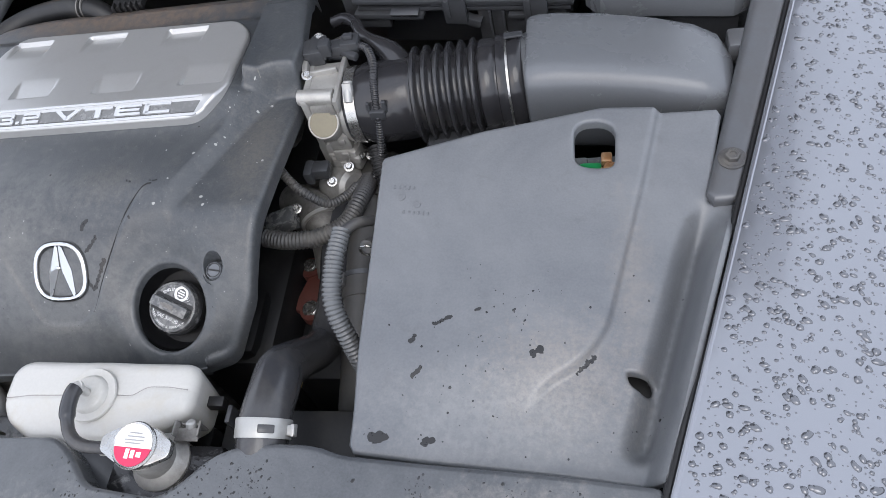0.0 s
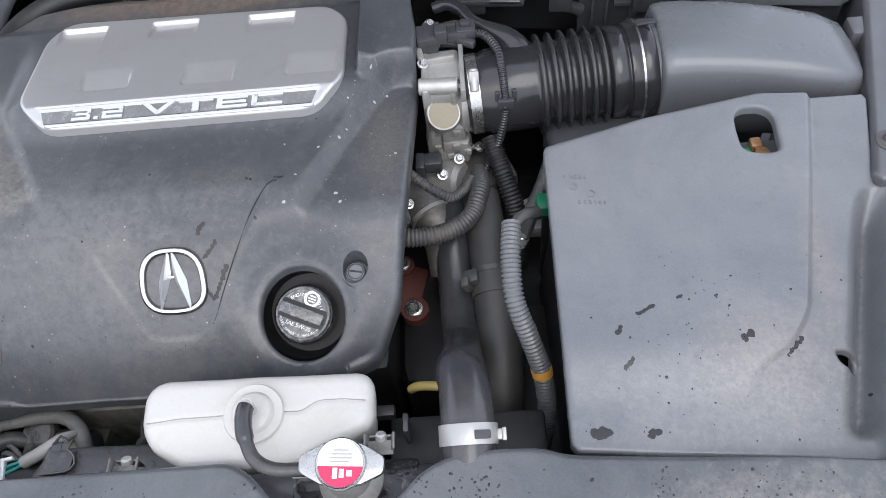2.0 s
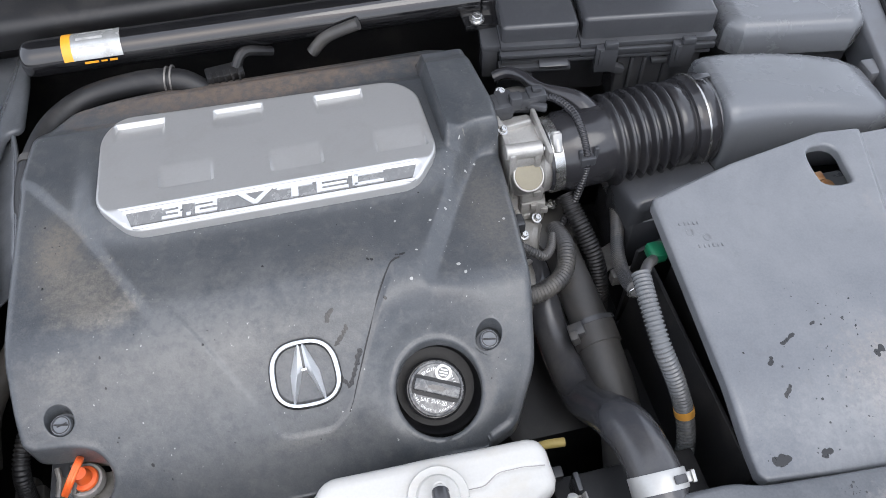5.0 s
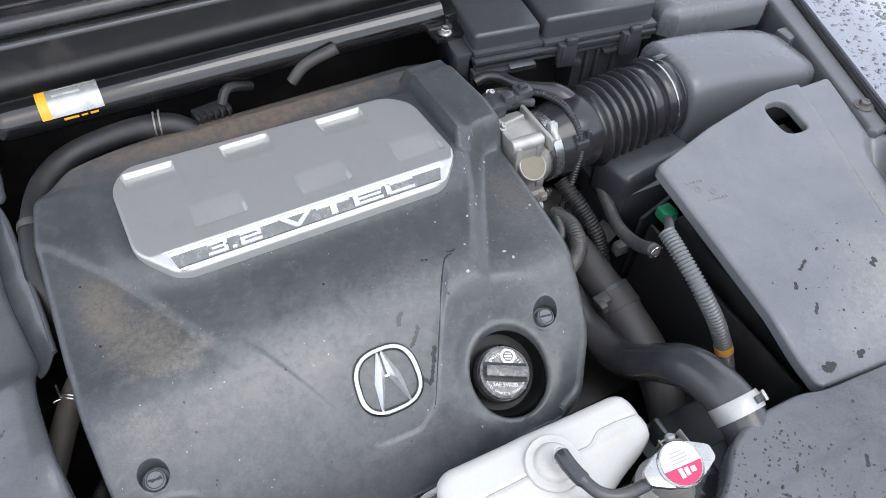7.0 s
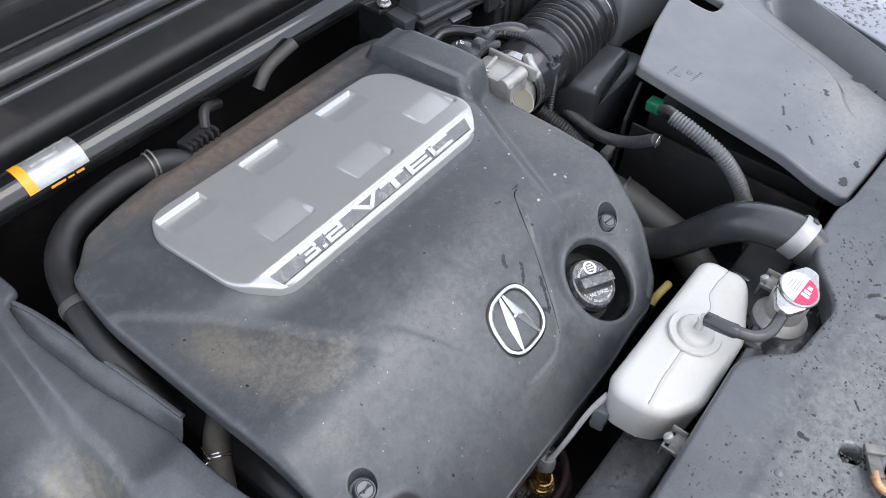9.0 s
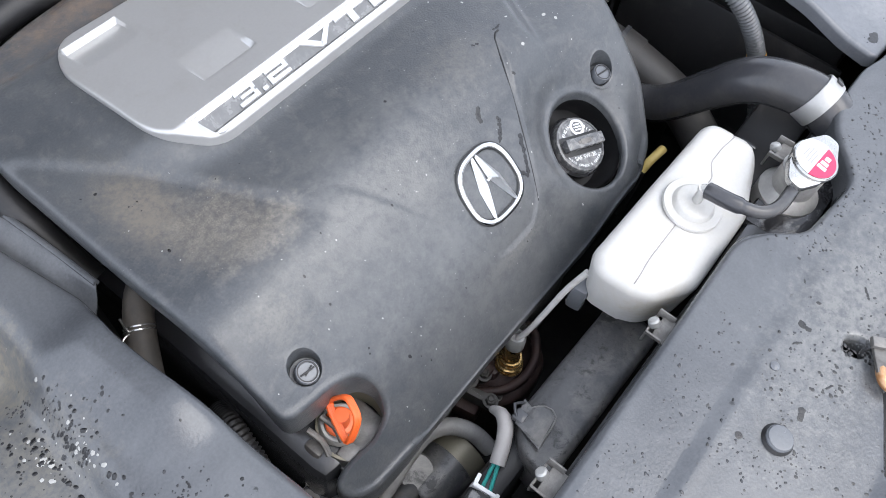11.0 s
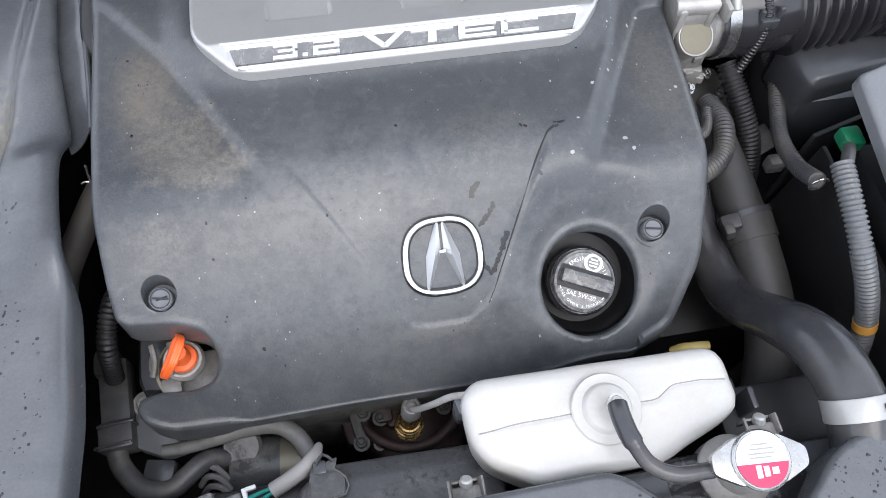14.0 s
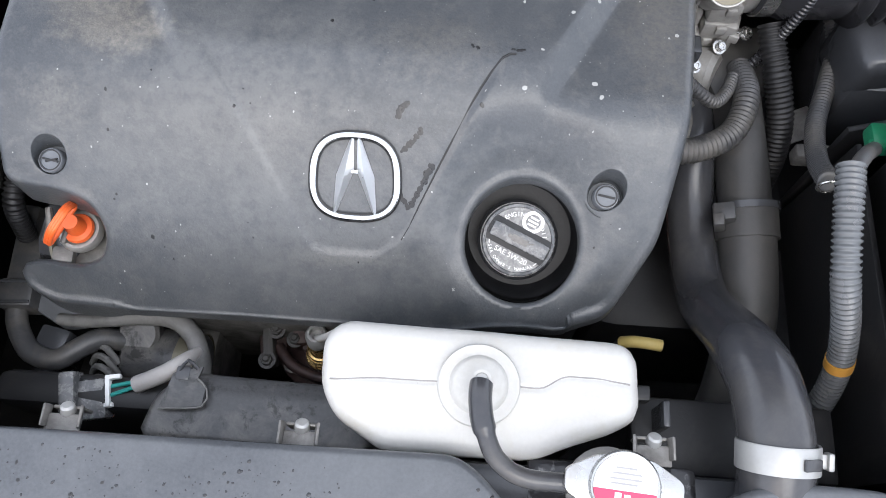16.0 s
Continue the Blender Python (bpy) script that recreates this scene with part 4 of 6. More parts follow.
shroud = thing("fan_shroud", (-0.05, -0.17, 0.6), "dusty black plastic radiator fan shroud", "fan shroud")
part("top", sheet(rounded([(-0.165, -0.205), (-0.155, -0.165), (-0.128, -0.146), (0.03, -0.150), (0.03, -0.208)], 0.012), lambda x, y: 0.762 - 0.25 * np.clip(y + 0.165, 0, 1), 0.004, skirt=0.05, fillet=0.008), M_SHROUD, shroud)
part("clip", joined(box((-0.132, -0.150, 0.762), (0.012, 0.012, 0.014), 0.002), tube([(-0.135, -0.148, 0.768), (-0.128, -0.140, 0.772), (-0.120, -0.146, 0.768)], 0.0015, 8)), M_BLACK, shroud)
part("wing", prism(rounded([(-0.147, -0.180), (-0.112, -0.176), (-0.111, -0.160), (-0.119, -0.154), (-0.116, -0.143), (-0.140, -0.150)], 0.002), 0.7655, 0.7680, 0.0006), M_SHROUD, shroud, "flat tab with a pale edge")
part("tab_edge", tube([(-0.147, -0.180, 0.7675), (-0.112, -0.176, 0.7675), (-0.1105, -0.162, 0.7675), (-0.119, -0.154, 0.7675)], 0.0009, 6), M_LOOM, shroud, "thin pale line along the tab edge")
part("ring", box((-0.05, -0.165, 0.62), (0.5, 0.03, 0.25), 0.01), M_DARK, shroud)
part("right_shelf", box((0.31, -0.175, 0.77), (0.16, 0.06, 0.02), 0.005), M_DARK, shroud)
part("post", box((0.250, -0.165, 0.785), (0.006, 0.02, 0.06), 0.002), M_BLACK, shroud)

# transmission dipstick ring
ydip = thing("yellow_loop", (0.25, -0.09, 0.70), "yellow plastic pull loop of the transmission dipstick", "dipstick")
part("loop", tube([(0.243, -0.078, 0.694), (0.252, -0.0795, 0.704), (0.266, -0.082, 0.709), (0.276, -0.083, 0.7085)], 0.0056, 14, 0.003), M_YELLOW, ydip)
part("stem", rod((0.240, -0.076, 0.60), (0.243, -0.078, 0.694), 0.005), M_DARK, ydip)

# ---- throttle body, intake hose, air duct ----
tb = thing("throttle_body", (0.30, 0.24, 0.78), "dull cast aluminium throttle body with bolts and sensor", "throttle body")
TB_C = (0.305, 0.243, 0.846)
part("housing", joined(lathe([(0, -0.022), (0.042, -0.022), (0.044, -0.018), (0.0425, -0.010), (0.0425, 0.018), (0.0465, 0.022), (0.0465, 0.034), (0, 0.034)], TB_C, (1, 0, 0), 40),
                       box((0.305, 0.225, 0.868), (0.042, 0.036, 0.036), 0.008), box((0.305, 0.250, 0.884), (0.046, 0.055, 0.016), 0.006)), M_ALU, tb)
part("flange", joined(box((0.286, 0.248, 0.846), (0.010, 0.088, 0.096), 0.004), *[rod((0.280, y, z), (0.294, y, z), 0.011) for y, z in ((0.289, 0.888), (0.289, 0.803))]), M_ALU, tb)
part("motor_boss", lathe([(0, -0.03), (0.0225, -0.03), (0.0205, 0.0), (0.0205, 0.005), (0.0195, 0.0065), (0.0182, 0.0065), (0.0178, 0.0055), (0, 0.0055)], (0.3045, 0.2015, 0.8585), (0.05, -0.6, 0.75)), M_ALU, tb, "round cast boss")
part("boss_cap", lathe([(0, 0), (0.0176, 0), (0.0176, 0.0012), (0, 0.0016)], (0.3048, 0.1982, 0.8626), (0.05, -0.6, 0.75)), M_TAN, tb, "round tan pressed cap")
part("pipe_stub", joined(rod((0.278, 0.2165, 0.8910), (0.324, 0.2150, 0.8900), 0.0100), box((0.318, 0.212, 0.874), (0.008, 0.014, 0.030), 0.002)), M_ALU, tb, "cast bolt boss and rib")
part("top_block", joined(box((0.290, 0.285, 0.901), (0.026, 0.030, 0.024), 0.003, (0, 0, 6)), box((0.318, 0.292, 0.896), (0.040, 0.024, 0.016), 0.004, (0, 0, -8)), box((0.335, 0.278, 0.900), (0.03, 0.010, 0.010), 0.003, (0, 0, -30))), M_BLACK, tb, "black plastic connector block")
part("web", joined(box((0.300, 0.255, 0.893), (0.045, 0.006, 0.012), 0.002, (0, 0, 8)), box((0.281, 0.262, 0.896), (0.008, 0.022, 0.014), 0.002, (0, 0, 10)), box((0.330, 0.236, 0.890), (0.006, 0.080, 0.020), 0.002)), M_ALU, tb)
for k, (x, y, z) in enumerate(((0.325, 0.215, 0.890), (0.327, 0.209, 0.818), (0.295, 0.302, 0.910), (0.284, 0.250, 0.896), (0.332, 0.200, 0.796), (0.276, 0.288, 0.902), (0.345, 0.205, 0.790))):
    part("bolt", hexbolt((x, y, z), (0.3, -0.3, 0.9) if k not in (0, 4) else (1, -0.2, 0.3), 0.0046, 0.006), M_STEEL, tb)
for c, s, r in (((0.314, 0.212, 0.824), (0.030, 0.030, 0.026), 0), ((0.312, 0.206, 0.800), (0.026, 0.020, 0.022), 0), ((0.326, 0.205, 0.792), (0.016, 0.022, 0.036), -15), ((0.304, 0.212, 0.782), (0.026, 0.030, 0.026), 5), ((0.289, 0.220, 0.790), (0.020, 0.030, 0.050), 0)):
    part("lower_boss", joined(box(c, s, 0.004, (0, 0, r)), box((c[0] + 0.004, c[1] - s[1] / 2, c[2] + 0.004), (0.010, 0.006, 0.010), 0.002, (0, 0, r))), M_ALU, tb, "dull cast boss")
sensor = part("sensor", joined(box((0.296, 0.288, 0.905), (0.022, 0.03, 0.018), 0.003), box((0.308, 0.280, 0.912), (0.016, 0.016, 0.020), 0.003), box((0.325, 0.287, 0.905), (0.03, 0.018, 0.014), 0.003)), M_BLACK, tb, "black plastic throttle sensor")
part("connector", joined(box((0.338, 0.290, 0.906), (0.024, 0.022, 0.018), 0.003), box((0.338, 0.290, 0.918), (0.012, 0.008, 0.006), 0.001)), M_BLACK, sensor)
part("side_connector", joined(box((0.282, 0.176, 0.800), (0.03, 0.020, 0.018), 0.003), box((0.270, 0.173, 0.800), (0.012, 0.026, 0.022), 0.003)), M_BLACK, tb, "black side plug")

ih = thing("intake_hose", (0.45, 0.245, 0.80), "black ribbed rubber intake hose with steel band clamp", "intake hose")
A0, A1 = Vector((0.332, 0.238, 0.850)), Vector((0.556, 0.252, 0.856))
AD = (A1 - A0).normalized()
AL = (A1 - A0).length
prof = [(0.046, 0), (0.0475, 0.003), (0.0475, 0.018), (0.0520, 0.028), (0.0525, 0.076), (0.0510, 0.083)]
for k in range(6):
    a = 0.0920 + k * 0.0146
    prof += [(0.0508, a - 0.0056), (0.0520, a - 0.0040), (0.0585, a - 0.0026), (0.0605, a - 0.0011), (0.0605, a + 0.0011), (0.0585, a + 0.0026), (0.0520, a + 0.0040), (0.0508, a + 0.0056)]
prof += [(0.0560, 0.1725), (0.0572, 0.1750), (0.0572, 0.1890), (0.0556, 0.1900), (0.0556, 0.1930), (0.0592, 0.1945), (0.0592, 0.2030), (0.0605, 0.2040), (0.0605, AL - 0.002), (0.058, AL)]
part("bellows", lathe(prof, A0, AD, 48), M_BELLOWS, ih, "ribbed black rubber bellows", 60)
part("band_clamp", lathe([(0.0475, 0.004), (0.0490, 0.004), (0.0490, 0.017), (0.0475, 0.017)], A0, AD, 48), M_STEEL, ih, "steel worm-drive band")
part("worm_box", joined(box((0.3435, 0.2165, 0.8930), (0.012, 0.026, 0.010), 0.002, (62, 0, 0)), rod((0.3435, 0.2260, 0.9035), (0.3435, 0.2060, 0.8860), 0.0055)), M_CLAMP, ih, "worm screw housing")
part("outer_clip", lathe([(0.0600, 0.2055), (0.0622, 0.2055), (0.0622, 0.2080), (0.0600, 0.2080)], A0, AD, 48), M_STEEL, ih, "thin bright wire clip")
part("clip_tab", box((0.546, 0.262, 0.920), (0.022, 0.010, 0.003), 0.001, (-8, 0, 4)), M_BLACK, ih)
part("breather_stub", tube([(0.400, 0.266, 0.885), (0.388, 0.280, 0.895), (0.366, 0.297, 0.899), (0.346, 0.314, 0.900), (0.335, 0.335, 0.900), (0.318, 0.350, 0.898), (0.300, 0.352, 0.892)], lambda u: 0.019 - 0.0110 * min(1, 2.4 * u), 14), M_BELLOWS, ih, "dusty rubber breather elbow")
part("breather_pipe", tube([(0.345, 0.318, 0.885), (0.322, 0.332, 0.880), (0.296, 0.332, 0.872)], 0.0065, 12), M_DUSTY, ih)

duct = thing("air_duct", (0.67, 0.24, 0.78), "smooth dark grey plastic air intake duct", "air duct")
part("shell", loft([(0.552, 0.252, 0.856, 0.055, 0.055, 2), (0.5600, 0.2525, 0.856, 0.056, 0.055, 2.2), (0.5605, 0.2525, 0.853, 0.060, 0.062, 4.5), (0.5640, 0.2530, 0.852, 0.0645, 0.0655, 4), (0.575, 0.254, 0.851, 0.0660, 0.0670, 4), (0.60, 0.254, 0.850, 0.0660, 0.067, 4), (0.65, 0.249, 0.848, 0.0655, 0.066, 4),
                    (0.70, 0.240, 0.847, 0.064, 0.064, 4), (0.75, 0.229, 0.845, 0.061, 0.060, 4), (0.775, 0.222, 0.842, 0.054, 0.053, 5), (0.788, 0.218, 0.838, 0.044, 0.044, 3.5), (0.794, 0.216, 0.835, 0.030, 0.032, 3)], 56), M_PANEL_CLEAN, duct, angle=60)
part("lower_box", box((0.495, 0.190, 0.790), (0.135, 0.075, 0.075), 0.014, (0, 0, 7), 3), M_BLACK, duct, "lower air box corner")
part("elbow", box((0.52, 0.20, 0.74), (0.18, 0.12, 0.12), 0.02), M_BLACK, duct)

# ---- fuse boxes at the rear corner ----
FB = pose(0.468, 0.376, 0, 0, 0, -7.8)
fuse = thing("fuse_box", (0.47, 0.44, 0.74), "black under-hood fuse box with two clipped lids", "fuse box")
part("base", moved(joined(box((0.078, 0.075, 0.835), (0.118, 0.15, 0.10), 0.004), box((-0.06, 0.10, 0.83), (0.16, 0.11, 0.10), 0.004)), FB), M_BLACK, fuse)
for z, w, d in ((0.893, 0.296, 0.166), (0.880, 0.290, 0.158)):
    part("flange", moved(box((0, 0.072, z), (w, d, 0.006), 0.0015), FB), M_BLACK, fuse)
part("side_ledge", moved(joined(box((-0.10, -0.004, 0.872), (0.10, 0.020, 0.010), 0.003), box((-0.075, -0.012, 0.880), (0.040, 0.012, 0.004), 0.001, (20, 0, 0)), box((-0.125, 0.0, 0.860), (0.05, 0.02, 0.02), 0.005)), FB), M_BLACK, fuse)
lid = part("lid", moved(joined(box((-0.093, 0.078, 0.912), (0.104, 0.145, 0.036), 0.006, segs=3), box((-0.093, 0.076, 0.901), (0.108, 0.158, 0.008), 0.002)), FB), M_BLACK, fuse)
lid2 = part("lid", moved(joined(box((0.055, 0.078, 0.916), (0.182, 0.150, 0.044), 0.006, segs=3), box((0.055, 0.074, 0.901), (0.188, 0.162, 0.008), 0.002), box((0.055, 0.074, 0.888), (0.188, 0.166, 0.005), 0.0015)), FB), M_BLACK, fuse)
for x in (-0.004, 0.102):
    part("latch", moved(joined(box((x, -0.013, 0.884), (0.030, 0.012, 0.040), 0.002), box((x + 0.004, -0.016, 0.908), (0.018, 0.010, 0.010), 0.002), box((x - 0.008, -0.019, 0.890), (0.006, 0.006, 0.026), 0.001)), FB), M_BLACK, lid2)
for x, w in ((0.038, 0.004), (0.056, 0.004), (0.090, 0.012)):
    part("rib", moved(box((x, -0.003, 0.845), (w, 0.008, 0.06), 0.001), FB), M_BLACK, fuse)
part("hook", moved(box((0.012, -0.006, 0.862), (0.03, 0.014, 0.012), 0.002, (0, 20, 0)), FB), M_BLACK, fuse)
part("hook", moved(box((0.075, -0.006, 0.870), (0.022, 0.010, 0.006), 0.001), FB), M_BLACK, fuse)
part("lug", moved(joined(box((-0.157, 0.03, 0.895), (0.03, 0.05, 0.012), 0.004), box((-0.160, 0.02, 0.872), (0.022, 0.03, 0.05), 0.004)), FB), M_BLACK, fuse)
part("lug_bolt", hexbolt((0.302, 0.447, 0.915), (0, -0.2, 1), 0.007, 0.008), M_STEEL, fuse)
box2 = thing("relay_box", (0.71, 0.40, 0.75), "dull grey plastic box beside the fuse box", "relay box")
part("cover", sheet(rounded([(0.628, 0.340), (0.814, 0.312), (0.862, 0.42), (0.88, 0.62), (0.64, 0.62)], 0.016), lambda x, y: 0.922 + 0.02 * (y - 0.3), 0.004, skirt=0.03, fillet=0.020), M_PANEL_CLEAN, box2)
part("base", prism([(0.636, 0.350), (0.808, 0.322), (0.85, 0.42), (0.865, 0.60), (0.645, 0.60)], 0.74, 0.872), M_BLACK, box2)

# ---- panels round the bay ----
BATT = rounded([(0.405, -0.220), (0.410, 0.090), (0.520, 0.121), (0.646, 0.146), (0.702, 0.144), (0.768, 0.146), (0.745, 0.037), (gap_x(0.034) - 0.001, 0.034), (gap_x(-0.24) - 0.001, -0.243), (0.60, -0.2345), (0.48, -0.2265)], 0.005)
MAIN = rounded([(0.35, 0.3), (0.72, 0.3), (0.703, 0.143), (0.685, 0.063), (0.661, -0.033), (0.643, -0.102), (0.619, -0.134), (0.583, -0.156), (0.50, -0.3), (0.35, -0.3)], 0.015)


def batt_z(x, y):
    P = np.stack([x, y], 1)
    z = 0.905 + 0.15 * (y - 0.08) - 0.05 * (x - 0.42)
    d, _ = sdf(P, MAIN)
    z = z + 0.009 * sstep(0.004, -0.004, d) * sstep(-0.19, -0.12, y)
    v = x - (0.668 + 0.30 * (y + 0.2) + 0.004)
    z = z - 0.026 * np.exp(-(v / 0.0120) ** 2) * sstep(0.045, -0.010, y) * sstep(-0.225, -0.200, y) + 0.034 * sstep(0.006, 0.030, v) * sstep(0.034, -0.030, y)
    z = z - 0.008 * sstep(0.028, 0.020, np.hypot((x - 0.636) * 1.05, (y - 0.098) * 0.82)) * 0.4
    return z


battery_cover = thing("battery_cover", (0.55, -0.03, 0.78), "dark grey plastic battery cover with wet specks", "battery cover")
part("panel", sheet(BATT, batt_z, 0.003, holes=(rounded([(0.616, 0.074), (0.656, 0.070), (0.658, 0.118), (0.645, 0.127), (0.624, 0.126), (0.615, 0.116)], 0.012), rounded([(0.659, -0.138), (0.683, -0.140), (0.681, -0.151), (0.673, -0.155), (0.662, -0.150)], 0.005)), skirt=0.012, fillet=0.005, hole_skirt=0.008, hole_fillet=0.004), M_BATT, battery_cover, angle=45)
for row, (y, marks) in enumerate(((0.052, ((0, 0.004), (0.006, 0.003), (0.011, 0.004), (0.016, 0.003), (0.021, 0.003))), (0.022, ((0.0, 0.004), (0.006, 0.004), (0.011, 0.003), (0.016, 0.004), (0.021, 0.003), (0.026, 0.003))))):
    for dx, w in marks:
        x = 0.428 + dx + 0.012 * row
        z = float(batt_z(np.array([x]), np.array([y]))[0])
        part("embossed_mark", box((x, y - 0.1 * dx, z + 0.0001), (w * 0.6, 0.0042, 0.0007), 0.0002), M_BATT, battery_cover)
for x, y in ((0.436, 0.040), (0.453, 0.031)):
    z = float(batt_z(np.array([x]), np.array([y]))[0])
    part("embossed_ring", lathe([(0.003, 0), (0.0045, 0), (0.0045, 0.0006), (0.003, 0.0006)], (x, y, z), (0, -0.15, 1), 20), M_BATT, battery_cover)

battery = thing("battery", (0.56, -0.05, 0.62), "black car battery with green terminal cover", "battery")
part("case", box((0.57, -0.06, 0.70), (0.24, 0.26, 0.24), 0.006), M_DARK, battery)
part("top", joined(box((0.64, 0.085, 0.838), (0.12, 0.10, 0.010), 0.003), box((0.612, 0.105, 0.845), (0.03, 0.05, 0.010), 0.003)), M_PANEL_CLEAN, battery, "grey battery top")
# Dark disc paints the shade of a hole in the battery top.
part("hole_disc", lathe([(0, 0), (0.010, 0), (0.010, 0.002), (0, 0.002)], (0.640, 0.112, 0.843), (0, 0, 1), 20), M_DARK, battery)
part("terminal_cover", joined(box((0.630, 0.094, 0.858), (0.026, 0.03, 0.016), 0.005), box((0.622, 0.078, 0.852), (0.02, 0.03, 0.016), 0.005)), M_GREEN, battery, "bright green terminal cover")
part("terminal", joined(rod((0.652, 0.098, 0.82), (0.652, 0.098, 0.868), 0.008), box((0.650, 0.092, 0.860), (0.022, 0.02, 0.008), 0.002), box((0.648, 0.112, 0.864), (0.012, 0.014, 0.010), 0.002)), M_COPPER, battery, "corroded copper clamp")
for c, s, r in (((0.418, -0.06, 0.70), (0.006, 0.28, 0.22), (0, 4, 0)), ((0.46, 0.10, 0.74), (0.10, 0.006, 0.16), (0, 0, 15)), ((0.395, -0.06, 0.66), (0.05, 0.20, 0.006), (0, 0, 0))):
    part("tray_wall", box(c, s, 0.002, r), M_DARK, battery, "black plastic battery tray wall")


def front_z(x, y):
    z = 0.863 + 0.02 * x - 0.06 * (-0.21 - y)
    return z + 0.0030 * np.exp(-((y + 0.2815) / 0.0030) ** 2) * sstep(0.08, 0.03, x) + 0.0025 * sstep(-0.281, -0.286, y) + 0.006 * sstep(-0.40, -0.42, y)


FRONT = rounded([(-0.31, -0.213), (0.095, -0.211), (0.115, -0.224), (0.146, -0.258), (0.225, -0.268), (0.250, -0.250), (0.268, -0.231), (0.292, -0.219), (0.33, -0.2145), (0.375, -0.2155), (0.402, -0.2245), (0.48, -0.231), (0.60, -0.239), (0.690, -0.248), (0.60, -0.62), (-0.40, -0.62), (-0.36, -0.30)], 0.012)
front_panel = thing("radiator_cover", (0.1, -0.4, 0.80), "dark grey plastic radiator support cover, damp and dirty", "radiator cover")
part("panel", sheet(FRONT, front_z, 0.005, holes=(rounded([(-0.02, -0.408), (0.030, -0.386), (0.055, -0.374), (0.11, -0.370), (0.11, -0.45), (-0.02, -0.45)], 0.008), rounded([(0.058, -0.334), (0.070, -0.330), (0.078, -0.342), (0.074, -0.352), (0.062, -0.350)], 0.006)), skirt=0.03, fillet=0.006), M_PANEL, front_panel)
part("clip", lathe([(0, 0), (0.0112, 0), (0.0112, 0.0075), (0.0100, 0.0092), (0.0085, 0.0094), (0, 0.0088)], (-0.050, -0.324, 0.855), (0, -0.06, 1), 28), M_PANEL_CLEAN, front_panel, "round push clip")
# Black ring paints the shade round the foot of the raised clip.
part("clip_shade", lathe([(0.0110, 0), (0.0132, 0.0006), (0.0110, 0.0035)], (-0.050, -0.324, 0.8575), (0, -0.06, 1), 28), M_DARK, front_panel, "black ring drawing the shade at the clip's foot")
part("nub", lathe([(0.0045, -0.002), (0.0040, 0.0015), (0.0020, 0.0026), (0, 0.0028)], (0.004, -0.294, 0.860), (0, -0.06, 1), 20), M_PANEL_CLEAN, front_panel, "small moulded nub")
latch = thing("hood_latch", (0.06, -0.39, 0.78), "rusty metal hood latch hook in its opening", "hood latch")
part("plate", box((0.06, -0.405, 0.80), (0.12, 0.07, 0.006), 0.002), M_DARK, latch)
part("bracket", joined(box((0.066, -0.360, 0.866), (0.030, 0.012, 0.004), 0.001, (0, 6, 28)), box((0.078, -0.355, 0.868), (0.010, 0.018, 0.006), 0.001, (0, 0, 28))), M_ALU_DARK, latch, "scratched steel latch plate")
part("hook", tube([(0.064, -0.366, 0.862), (0.055, -0.364, 0.866), (0.047, -0.370, 0.866), (0.047, -0.380, 0.864), (0.055, -0.386, 0.862), (0.064, -0.382, 0.862), (0.062, -0.374, 0.864)], 0.0042, 12, 0.002), M_COPPER, latch, "rust-brown spiral hook")
part("post", rod((0.055, -0.375, 0.80), (0.055, -0.375, 0.863), 0.005), M_ALU_DARK, latch)


def left_z(x, y):
    past = -0.389 + 0.127 * (y - 0.043) - x
    z = 0.862 - 0.022 * sstep(0.0, 0.030, past) + 0.010 * sstep(0.045, 0.085, past) * sstep(0.10, 0.0, y)
    z = z + 0.016 * sstep(-0.385, -0.335, x) * sstep(0.0, 0.055, y) * sstep(0.175, 0.135, y)
    return z - 0.030 * np.exp(-(((x + 0.415) / 0.035) ** 2 + ((y - 0.20) / 0.050) ** 2)) - 0.005 * sstep(-0.33, -0.305, x)


LEFT = rounded([(-0.318, 0.172), (-0.334, 0.270), (-0.340, 0.375), (-0.333, 0.425), (-0.314, 0.432), (-0.314, 0.52), (-0.320, 0.62), (-0.62, 0.62), (-0.62, -0.5), (-0.405, -0.5), (-0.365, -0.30), (-0.320, -0.216), (-0.311, -0.10), (-0.312, -0.06), (-0.314, -0.02), (-0.315, 0.022), (-0.318, 0.05), (-0.321, 0.082), (-0.323, 0.12), (-0.321, 0.150)], 0.010)
left_panel = thing("wing_cover", (-0.45, 0.1, 0.80), "dark grey plastic side cover with dirt and water specks", "side cover")
part("panel", sheet(LEFT, left_z, 0.005, skirt=0.03, fillet=0.016, skirt_at=lambda x, y: 0.002 + 0.020 * sstep(0.05, 0.0, y), fillet_at=lambda x, y: 0.007 + 0.009 * sstep(0.03, -0.02, y)), M_PANEL, left_panel)
FLAP = [((-0.322, 0.160), (-0.301, 0.180)), ((-0.342, 0.225), (-0.304, 0.232)), ((-0.350, 0.285), (-0.309, 0.290)), ((-0.354, 0.345), (-0.314, 0.345)), ((-0.352, 0.392), (-0.319, 0.392)), ((-0.346, 0.428), (-0.326, 0.426))]


